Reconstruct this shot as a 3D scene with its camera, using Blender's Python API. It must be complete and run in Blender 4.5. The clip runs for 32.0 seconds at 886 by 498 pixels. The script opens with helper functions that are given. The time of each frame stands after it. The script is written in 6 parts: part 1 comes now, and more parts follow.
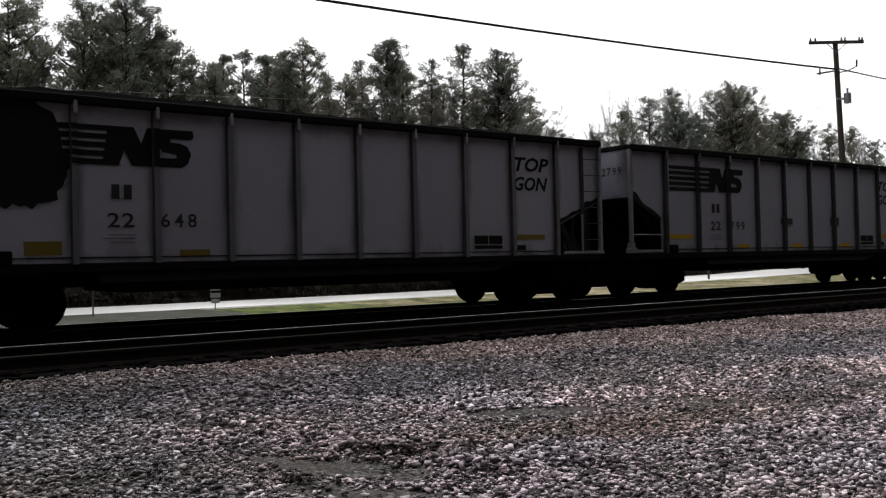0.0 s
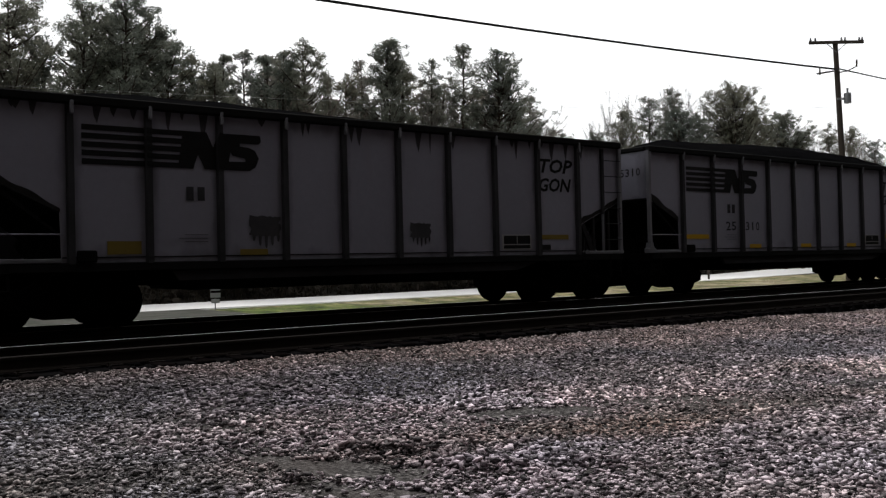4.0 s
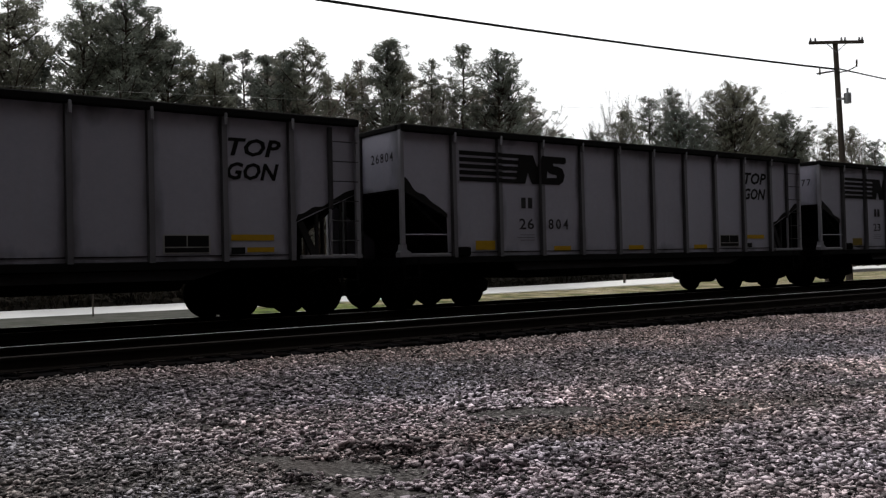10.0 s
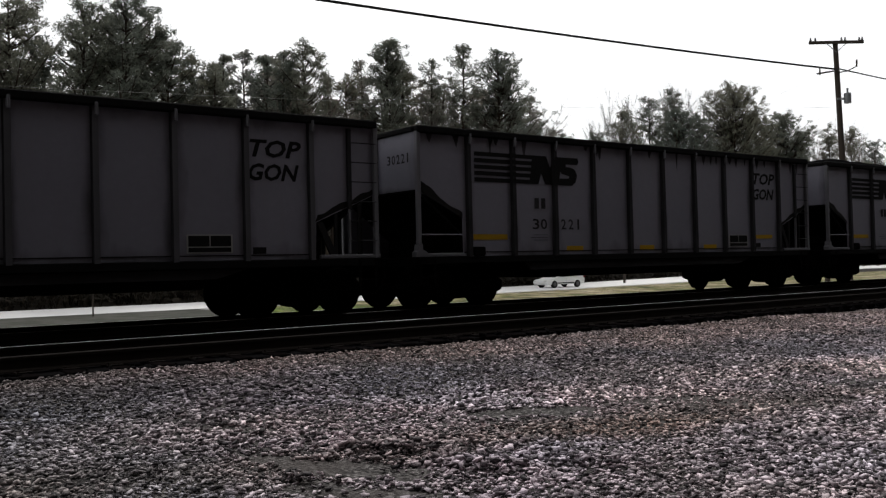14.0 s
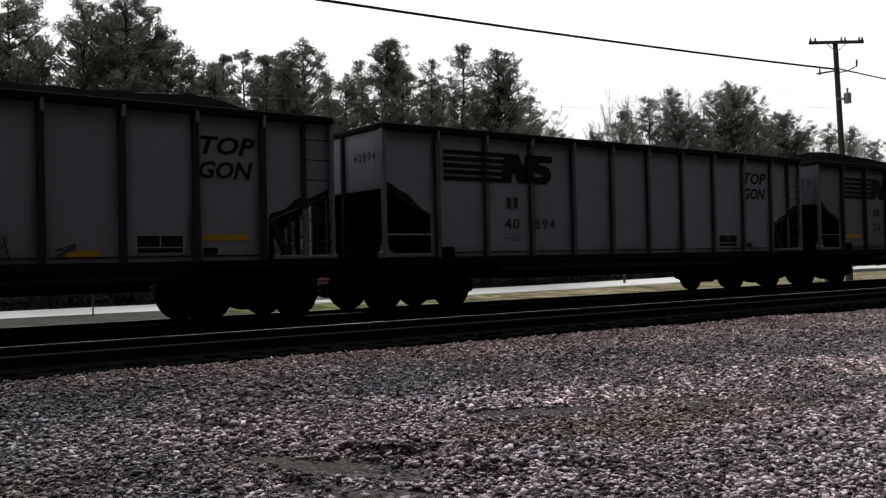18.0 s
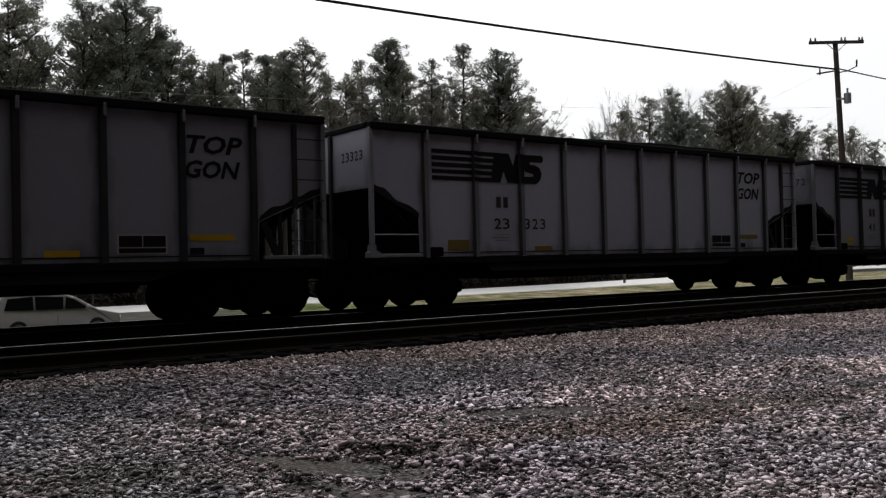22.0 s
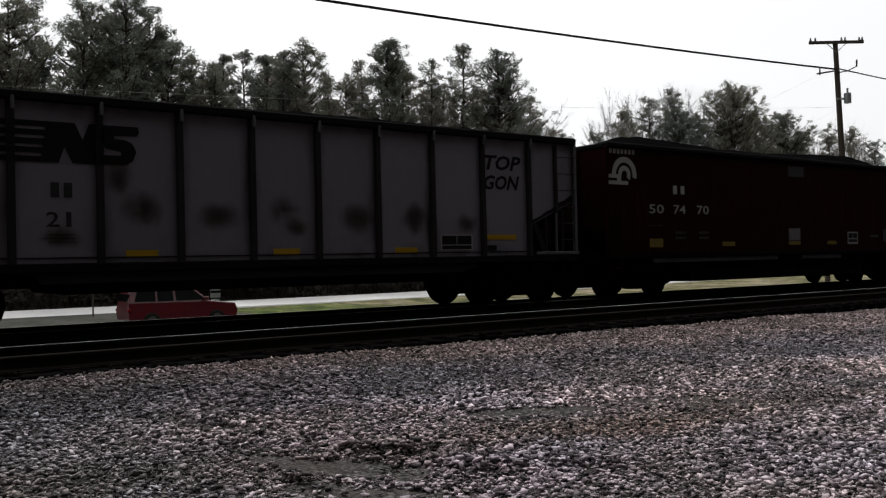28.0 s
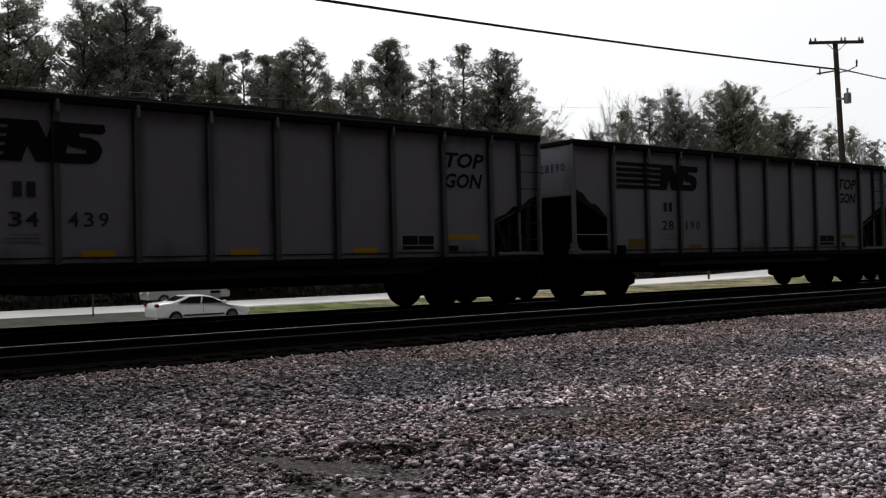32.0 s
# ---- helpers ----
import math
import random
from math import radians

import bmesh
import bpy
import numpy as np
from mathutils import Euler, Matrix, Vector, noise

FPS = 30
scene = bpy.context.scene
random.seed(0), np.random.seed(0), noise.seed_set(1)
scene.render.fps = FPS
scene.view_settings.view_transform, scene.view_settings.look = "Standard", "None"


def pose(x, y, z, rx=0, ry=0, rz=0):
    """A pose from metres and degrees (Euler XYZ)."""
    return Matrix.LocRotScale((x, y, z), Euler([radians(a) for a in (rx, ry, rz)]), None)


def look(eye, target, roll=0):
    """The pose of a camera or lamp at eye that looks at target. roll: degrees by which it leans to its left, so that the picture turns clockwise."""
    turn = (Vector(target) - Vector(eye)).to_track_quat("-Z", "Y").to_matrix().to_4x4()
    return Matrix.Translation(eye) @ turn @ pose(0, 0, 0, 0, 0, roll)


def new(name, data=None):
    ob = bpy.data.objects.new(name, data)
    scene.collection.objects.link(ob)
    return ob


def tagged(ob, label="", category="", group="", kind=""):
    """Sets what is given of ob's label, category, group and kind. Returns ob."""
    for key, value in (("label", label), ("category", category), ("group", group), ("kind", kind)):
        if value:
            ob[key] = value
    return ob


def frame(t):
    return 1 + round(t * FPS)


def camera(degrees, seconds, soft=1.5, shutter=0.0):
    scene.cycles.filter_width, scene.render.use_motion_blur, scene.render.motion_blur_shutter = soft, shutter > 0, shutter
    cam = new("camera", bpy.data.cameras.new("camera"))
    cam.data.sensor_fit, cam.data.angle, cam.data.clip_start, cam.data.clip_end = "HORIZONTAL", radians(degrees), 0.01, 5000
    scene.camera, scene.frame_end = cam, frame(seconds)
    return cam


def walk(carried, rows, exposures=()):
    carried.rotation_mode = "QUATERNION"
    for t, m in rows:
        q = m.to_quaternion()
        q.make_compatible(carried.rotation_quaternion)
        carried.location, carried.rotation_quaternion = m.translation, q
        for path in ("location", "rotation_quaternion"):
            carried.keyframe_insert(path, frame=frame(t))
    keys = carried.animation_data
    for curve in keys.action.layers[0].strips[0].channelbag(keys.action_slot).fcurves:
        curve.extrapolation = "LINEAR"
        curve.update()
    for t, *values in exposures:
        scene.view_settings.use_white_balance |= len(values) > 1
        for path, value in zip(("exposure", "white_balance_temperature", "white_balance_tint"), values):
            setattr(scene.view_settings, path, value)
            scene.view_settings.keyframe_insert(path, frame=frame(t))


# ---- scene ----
# ---------------------------------------------------------------- camera
EYE = Vector((0.0, 0.0, 1.016))
WAY = Vector((0.58987, 0.80738, 0.0136))
cam = camera(52.98, 32.0, soft=1.3)
HOLD = look(EYE, EYE + WAY * 20, -1.231)
walk(cam, [(0.0, HOLD), (32.0, HOLD)], exposures=[(0.0, 0.05), (3.0, 0.0), (12.5, -0.12), (18.0, -0.2), (32.0, -0.3)])

# ---------------------------------------------------------------- world, sun, exposure
world = bpy.data.worlds.new("overcast_sky")
scene.world = world
world.use_nodes = True
wn, wl = world.node_tree.nodes, world.node_tree.links
sky = wn.new("ShaderNodeTexSky")
sky.sky_type = "NISHITA"
sky.sun_disc = False
sky.sun_elevation = radians(50)
sky.sun_rotation = radians(28)
sky.air_density, sky.dust_density, sky.ozone_density = 1.2, 6.0, 1.0
veil = wn.new("ShaderNodeHueSaturation")
veil.inputs["Saturation"].default_value = 0.10
wl.new(sky.outputs[0], veil.inputs["Color"])
cloud = wn.new("ShaderNodeMix")
cloud.data_type = "RGBA"
cloud.inputs[0].default_value = 0.72
cloud.inputs[7].default_value = (9.7, 9.8, 10.0, 1.0)
wl.new(veil.outputs[0], cloud.inputs[6])
wl.new(cloud.outputs[2], wn["Background"].inputs["Color"])
wn["Background"].inputs["Strength"].default_value = 0.136

sun_data = bpy.data.lights.new("sun", "SUN")
sun_data.energy, sun_data.angle, sun_data.color = 2.1, radians(11), (1.0, 0.97, 0.93)
sun = new("sun", sun_data)
SUN_AZ, SUN_EL = radians(28), radians(50)
sun.matrix_world = look((0, 0, 60), (-math.sin(SUN_AZ) * math.cos(SUN_EL) * 10, -math.cos(SUN_AZ) * math.cos(SUN_EL) * 10, 60 - math.sin(SUN_EL) * 10))

# ---------------------------------------------------------------- the plan in numbers
TRACK_Y = 16.495          # centre of the track with the train
NEAR_TRACK_Y = 12.20      # centre of the empty track
GAUGE = 0.7525            # half distance between the rail heads
TOP = 3.815               # height of the wagons over the rail


def speed_way(t):
    """How far the train has rolled after t seconds."""
    return 18.937 * t + 0.01321 * t * t + 0.0000026 * t ** 3


def smooth(a, b, x):
    x = max(0.0, min(1.0, (x - a) / (b - a)))
    return x * x * (3 - 2 * x)


def ground_z(x, y):
    """Height of the ground sheet."""
    lot = -0.50 + 0.33 * smooth(3.5, 10.6, y) - 0.0075 * max(-10, min(30, x - 4)) * smooth(3, 10, y)
    lot += 0.035 * noise.noise(Vector((x * 0.35, y * 0.35, 3.1))) + 0.02 * noise.noise(Vector((x * 1.1, y * 1.1, 7.7)))
    bed = -0.62
    far = -0.62 - 1.11 * smooth(19.5, 29, y)
    if y < 10.4:
        return lot
    if y < 11.2:
        k = smooth(10.4, 11.2, y)
        return lot * (1 - k) + bed * k
    return far + 0.05 * noise.noise(Vector((x * 0.2, y * 0.2, 1.3))) * smooth(20, 24, y)


# ---------------------------------------------------------------- materials
def mat(name):
    m = bpy.data.materials.new(name)
    m.use_nodes = True
    nt = m.node_tree
    return m, nt.nodes, nt.links, nt.nodes["Principled BSDF"]


def tex_noise(n, l, scale, detail=4.0, rough=0.6, coord="Object", stretch=None, shift=False):
    tc = n.new("ShaderNodeTexCoord")
    no = n.new("ShaderNodeTexNoise")
    no.inputs["Scale"].default_value = scale
    no.inputs["Detail"].default_value = detail
    no.inputs["Roughness"].default_value = rough
    src = tc.outputs[coord]
    if shift:
        # each piece takes its own stretch of the pattern
        oi = n.new("ShaderNodeObjectInfo")
        far = n.new("ShaderNodeVectorMath")
        far.operation = "MULTIPLY_ADD"
        far.inputs[1].default_value = (61.0, 17.0, 43.0)
        l.new(oi.outputs["Random"], far.inputs[0])
        l.new(src, far.inputs[2])
        src = far.outputs[0]
    if stretch:
        mp = n.new("ShaderNodeMapping")
        mp.inputs["Scale"].default_value = stretch
        l.new(src, mp.inputs["Vector"])
        src = mp.outputs[0]
    l.new(src, no.inputs["Vector"])
    return no


def ramp(n, l, src, stops):
    r = n.new("ShaderNodeValToRGB")
    while len(r.color_ramp.elements) > len(stops):
        r.color_ramp.elements.remove(r.color_ramp.elements[-1])
    while len(r.color_ramp.elements) < len(stops):
        r.color_ramp.elements.new(1.0)
    for e, (p, c) in zip(r.color_ramp.elements, stops):
        e.position = p
        e.color = (*c, 1.0) if len(c) == 3 else c
    l.new(src, r.inputs[0])
    return r


def mix(n, l, fac, a, b, blend="MIX"):
    m = n.new("ShaderNodeMix")
    m.data_type, m.blend_type = "RGBA", blend
    for sock, val in ((m.inputs[0], fac), (m.inputs[6], a), (m.inputs[7], b)):
        if hasattr(val, "is_output"):
            l.new(val, sock)
        else:
            sock.default_value = val if isinstance(val, float) else (*val, 1.0)
    return m.outputs[2]


def bump(n, l, b, height, strength, distance=0.02):
    bp = n.new("ShaderNodeBump")
    bp.inputs["Strength"].default_value = strength
    bp.inputs["Distance"].default_value = distance
    l.new(height, bp.inputs["Height"])
    l.new(bp.outputs[0], b.inputs["Normal"])


def worn(name, base, second, grain=6.0, rough=0.7, metal=0.0, bumpy=0.15, spread=0.25, random_tint=0.0, streaks=None, gloss=0.05, soot=None):
    """A plain surface with stains at two scales, grain, and if asked for vertical streaks."""
    m, n, l, b = mat(name)
    own = soot is not None
    big = tex_noise(n, l, 0.9, 5.0, 0.65, shift=own)
    small = tex_noise(n, l, grain, 6.0, 0.7)
    r1 = ramp(n, l, big.outputs[0], [(0.5 - spread, second), (0.5 + spread, base)])
    col = mix(n, l, small.outputs[0], tuple(c * 0.72 for c in base), r1.outputs[0])
    if streaks:
        st = tex_noise(n, l, 3.0, 5.0, 0.7, stretch=(2.2, 2.2, 0.22), shift=own)
        sr = ramp(n, l, st.outputs[0], [(0.50, (0, 0, 0)), (0.68, (1, 1, 1))])
        col = mix(n, l, sr.outputs[0], col, streaks)
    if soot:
        # each sheet darkens towards its rim, with a ragged edge
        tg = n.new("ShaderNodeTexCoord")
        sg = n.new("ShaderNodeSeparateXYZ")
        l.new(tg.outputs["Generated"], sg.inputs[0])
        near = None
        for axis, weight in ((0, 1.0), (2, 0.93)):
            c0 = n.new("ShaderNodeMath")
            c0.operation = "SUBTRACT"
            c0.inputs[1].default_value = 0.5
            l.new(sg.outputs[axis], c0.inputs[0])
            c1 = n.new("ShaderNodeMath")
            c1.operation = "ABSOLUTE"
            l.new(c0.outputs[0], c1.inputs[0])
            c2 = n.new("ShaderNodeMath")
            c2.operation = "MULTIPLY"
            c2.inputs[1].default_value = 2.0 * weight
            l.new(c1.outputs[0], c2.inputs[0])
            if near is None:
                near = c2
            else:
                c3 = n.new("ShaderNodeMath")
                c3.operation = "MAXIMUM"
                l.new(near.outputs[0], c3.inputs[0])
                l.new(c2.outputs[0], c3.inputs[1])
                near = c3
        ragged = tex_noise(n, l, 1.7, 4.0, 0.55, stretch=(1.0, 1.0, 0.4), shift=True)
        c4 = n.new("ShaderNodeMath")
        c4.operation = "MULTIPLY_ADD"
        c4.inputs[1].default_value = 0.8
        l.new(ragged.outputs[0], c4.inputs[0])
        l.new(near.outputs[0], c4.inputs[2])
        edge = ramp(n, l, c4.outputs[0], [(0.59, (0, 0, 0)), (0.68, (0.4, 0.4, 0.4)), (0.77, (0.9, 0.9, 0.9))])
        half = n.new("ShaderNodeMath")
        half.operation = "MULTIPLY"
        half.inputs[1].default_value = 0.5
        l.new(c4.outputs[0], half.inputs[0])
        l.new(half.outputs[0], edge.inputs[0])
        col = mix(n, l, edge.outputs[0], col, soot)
    if random_tint:
        oi = n.new("ShaderNodeObjectInfo")
        rr = ramp(n, l, oi.outputs["Random"], [(0.0, (1 - random_tint,) * 3), (1.0, (1 + random_tint * 0.5,) * 3)])
        col = mix(n, l, 1.0, col, rr.outputs[0], "MULTIPLY")
    l.new(col, b.inputs["Base Color"])
    b.inputs["Roughness"].default_value = rough
    b.inputs["Metallic"].default_value = metal
    b.inputs["Specular IOR Level"].default_value = gloss
    bump(n, l, b, small.outputs[0], bumpy)
    return m


def grey(name, v, grain, rough, warm=0.0):
    """Weathered grey wagon paint of tone v, darker towards the rim of each sheet."""
    def c(k, w=0.0):
        w += warm
        return (v * k * (1.015 + 0.45 * w), v * k * (0.98 - 0.05 * w), v * k * (1.19 - 0.6 * w))
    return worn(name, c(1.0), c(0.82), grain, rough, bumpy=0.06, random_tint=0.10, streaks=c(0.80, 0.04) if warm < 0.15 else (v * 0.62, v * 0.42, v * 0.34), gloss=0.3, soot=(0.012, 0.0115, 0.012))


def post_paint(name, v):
    """The same paint on posts and lips, worn but without the dark rim of the sheets."""
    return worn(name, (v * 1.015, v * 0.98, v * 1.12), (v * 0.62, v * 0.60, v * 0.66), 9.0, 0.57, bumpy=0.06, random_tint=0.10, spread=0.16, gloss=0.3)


PAINTS = {
    "pale": grey("pale_grey_paint", 0.295, 9.0, 0.55),
    "fair": grey("fair_grey_paint", 0.245, 9.0, 0.56),
    "mid": grey("grey_paint", 0.186, 9.0, 0.57),
    "soot": grey("dulled_grey_paint", 0.117, 9.0, 0.65),
    "dark": grey("sooty_grey_paint", 0.095, 9.0, 0.7),
    "rusty": grey("rust_stained_grey_paint", 0.108, 7.0, 0.75, 0.18),
    "grime": grey("grimy_brown_grey_paint", 0.076, 7.0, 0.75, 0.12),
    "dusty": grey("dusty_brownish_grey_paint", 0.148, 7.0, 0.72, 0.09),
}
# grime on whole ribs; on clean posts it paints the flanks' shade
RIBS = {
    "pale": worn("grimy_shaded_rib_pale", (0.0575, 0.0550, 0.0587), (0.0225, 0.0213, 0.0225), 12.0, 0.8, spread=0.14),
    "fair": worn("grimy_shaded_rib_fair", (0.0450, 0.0431, 0.0462), (0.0175, 0.0169, 0.0175), 12.0, 0.8, spread=0.14),
    "mid": worn("grimy_shaded_rib", (0.0338, 0.0325, 0.0350), (0.0137, 0.0131, 0.0137), 12.0, 0.8, spread=0.14),
    "soot": worn("grimy_shaded_rib_dull", (0.0240, 0.0228, 0.0245), (0.0115, 0.0110, 0.0115), 12.0, 0.8, spread=0.14),
    "grime": worn("grimy_shaded_rib_brown", (0.0225, 0.0195, 0.0185), (0.0110, 0.0095, 0.0092), 12.0, 0.8, spread=0.14),
    "dark": worn("grimy_shaded_rib_dark", (0.0200, 0.0187, 0.0200), (0.0100, 0.0096, 0.0100), 12.0, 0.8, spread=0.14),
    "dusty": worn("grimy_shaded_rib_dusty", (0.0263, 0.0233, 0.0224), (0.0125, 0.0108, 0.0104), 12.0, 0.8, spread=0.14),
    "rusty": worn("grimy_shaded_rib_rusty", (0.0263, 0.0213, 0.0194), (0.0125, 0.0100, 0.0094), 12.0, 0.8, spread=0.14),
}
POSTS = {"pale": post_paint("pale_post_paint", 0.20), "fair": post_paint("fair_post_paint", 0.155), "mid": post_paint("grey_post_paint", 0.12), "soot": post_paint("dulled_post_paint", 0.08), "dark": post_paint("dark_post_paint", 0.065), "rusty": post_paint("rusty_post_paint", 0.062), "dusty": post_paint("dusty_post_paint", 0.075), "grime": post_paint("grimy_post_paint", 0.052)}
M_OXIDE = worn("oxide_red_paint", (0.0150, 0.0013, 0.0015), (0.0065, 0.0009, 0.0010), 7.0, 0.75, bumpy=0.08, streaks=(0.019, 0.0034, 0.0032), gloss=0.02)
# blacks below the wagons and in the end bays: dirt plus painted-in shade
M_BLACKSTEEL = worn("sooty_shaded_steel", (0.0066, 0.0062, 0.0062), (0.0038, 0.0038, 0.0038), 14.0, 0.9, bumpy=0.2, gloss=0.0)
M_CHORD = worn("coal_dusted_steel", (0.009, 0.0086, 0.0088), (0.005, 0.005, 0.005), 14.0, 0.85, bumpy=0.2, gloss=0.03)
M_TRUCK = worn("greasy_shaded_steel", (0.004, 0.0036, 0.0034), (0.0022, 0.0022, 0.0022), 18.0, 0.9, bumpy=0.3, gloss=0.0)
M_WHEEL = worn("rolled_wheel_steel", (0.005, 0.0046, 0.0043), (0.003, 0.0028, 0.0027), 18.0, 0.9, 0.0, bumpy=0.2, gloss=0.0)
M_COAL = worn("coal", (0.006, 0.006, 0.0065), (0.003, 0.003, 0.0033), 22.0, 0.85, bumpy=0.9, gloss=0.0)
M_BLACKPAINT = worn("faded_black_lettering", (0.0088, 0.0084, 0.0088), (0.012, 0.0116, 0.0116), 20.0, 0.7, bumpy=0.02)
M_RUSTLOGO = worn("faded_dark_lettering", (0.018, 0.012, 0.015), (0.026, 0.019, 0.021), 20.0, 0.7, bumpy=0.02)
M_FADED = worn("worn_black_lettering", (0.022, 0.021, 0.023), (0.055, 0.053, 0.057), 26.0, 0.75, bumpy=0.02, spread=0.12)
M_WHITEPAINT = worn("faded_white_lettering", (0.33, 0.324, 0.318), (0.216, 0.204, 0.198), 20.0, 0.65, bumpy=0.02)
M_SPRAY = worn("dusty_white_spray_paint", (0.26, 0.255, 0.26), (0.08, 0.077, 0.08), 9.0, 0.75, bumpy=0.02, spread=0.12)
M_YELLOW = worn("yellow_reflective_sheet", (0.385, 0.231, 0.014), (0.252, 0.154, 0.021), 16.0, 0.45, bumpy=0.02)
M_DIMYELLOW = worn("dirty_yellow_sheet", (0.18, 0.126, 0.024), (0.096, 0.072, 0.03), 16.0, 0.6, bumpy=0.02)
M_GREYBAND = worn("slate_grey_patch_paint", (0.072, 0.072, 0.088), (0.062, 0.061, 0.074), 9.0, 0.7, bumpy=0.04)
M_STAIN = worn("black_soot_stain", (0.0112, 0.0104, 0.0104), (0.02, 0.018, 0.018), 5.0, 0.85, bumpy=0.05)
M_GREYSTAIN = worn("thin_grey_soot_stain", (0.052, 0.050, 0.054), (0.016, 0.0155, 0.016), 7.0, 0.8, bumpy=0.03, spread=0.14)


def soft_stain(name, colour, strength, frayed, grain):
    """Thin dirt whose edge fades out raggedly into the paint."""
    m, n, l, b = mat(name)
    tg = n.new("ShaderNodeTexCoord")
    centred = n.new("ShaderNodeMapping")
    centred.inputs["Location"].default_value = (-1.0, 0.0, -1.0)
    centred.inputs["Scale"].default_value = (2.0, 0.0, 2.0)
    l.new(tg.outputs["Generated"], centred.inputs["Vector"])
    reach = n.new("ShaderNodeVectorMath")
    reach.operation = "LENGTH"
    l.new(centred.outputs[0], reach.inputs[0])
    ragged = n.new("ShaderNodeMath")
    ragged.operation = "MULTIPLY_ADD"
    ragged.inputs[1].default_value = frayed
    l.new(tex_noise(n, l, grain, 6.0, 0.65, stretch=(1.6, 1.0, 0.7), shift=True).outputs[0], ragged.inputs[0])
    l.new(reach.outputs["Value"], ragged.inputs[2])
    fade = n.new("ShaderNodeMapRange")
    fade.inputs[1].default_value, fade.inputs[2].default_value = frayed * 0.5 + 0.05, frayed * 0.5 + 0.78
    fade.inputs[3].default_value, fade.inputs[4].default_value = strength, 0.0
    fade.interpolation_type = "SMOOTHSTEP"
    l.new(ragged.outputs[0], fade.inputs[0])
    l.new(fade.outputs[0], b.inputs["Alpha"])
    tone = tex_noise(n, l, 9.0, 5.0, 0.7)
    l.new(mix(n, l, tone.outputs[0], tuple(c * 0.6 for c in colour), colour), b.inputs["Base Color"])
    b.inputs["Roughness"].default_value = 0.85
    b.inputs["Specular IOR Level"].default_value = 0.05
    return m


M_SMUDGE = soft_stain("brown_rust_smudge", (0.040, 0.026, 0.018), 0.42, 1.0, 1.3)
M_FILM = soft_stain("thin_black_soot_film", (0.02, 0.019, 0.02), 0.85, 0.9, 2.5)
M_RAIL = worn("rusty_rail_steel", (0.02, 0.016, 0.014), (0.012, 0.010, 0.009), 10.0, 0.75, bumpy=0.2, gloss=0.03)
M_DULLHEAD = worn("dull_rail_head", (0.045, 0.042, 0.04), (0.02, 0.018, 0.017), 14.0, 0.9, 0.0, bumpy=0.03, gloss=0.0)
M_RAILHEAD = worn("polished_rail_head", (0.60, 0.59, 0.57), (0.42, 0.41, 0.39), 14.0, 0.5, 0.55, bumpy=0.03)
# tie colour lowered to hold the shade under the train
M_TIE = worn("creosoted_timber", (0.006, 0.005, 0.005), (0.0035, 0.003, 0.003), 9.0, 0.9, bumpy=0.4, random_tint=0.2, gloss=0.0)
M_POLE = worn("weathered_pole_timber", (0.075, 0.062, 0.052), (0.045, 0.038, 0.033), 9.0, 0.9, bumpy=0.4)
M_GALV = worn("galvanised_steel", (0.30, 0.31, 0.32), (0.2, 0.2, 0.21), 12.0, 0.5, 0.5, bumpy=0.05)
M_CABLE = worn("black_cable_sheath", (0.02, 0.02, 0.02), (0.03, 0.03, 0.03), 12.0, 0.6)
M_PALECABLE = worn("weathered_aluminium_cable", (0.4, 0.4, 0.4), (0.3, 0.3, 0.3), 12.0, 0.6, 0.2)
M_PORCELAIN = worn("grey_porcelain", (0.28, 0.28, 0.29), (0.2, 0.2, 0.21), 12.0, 0.3)


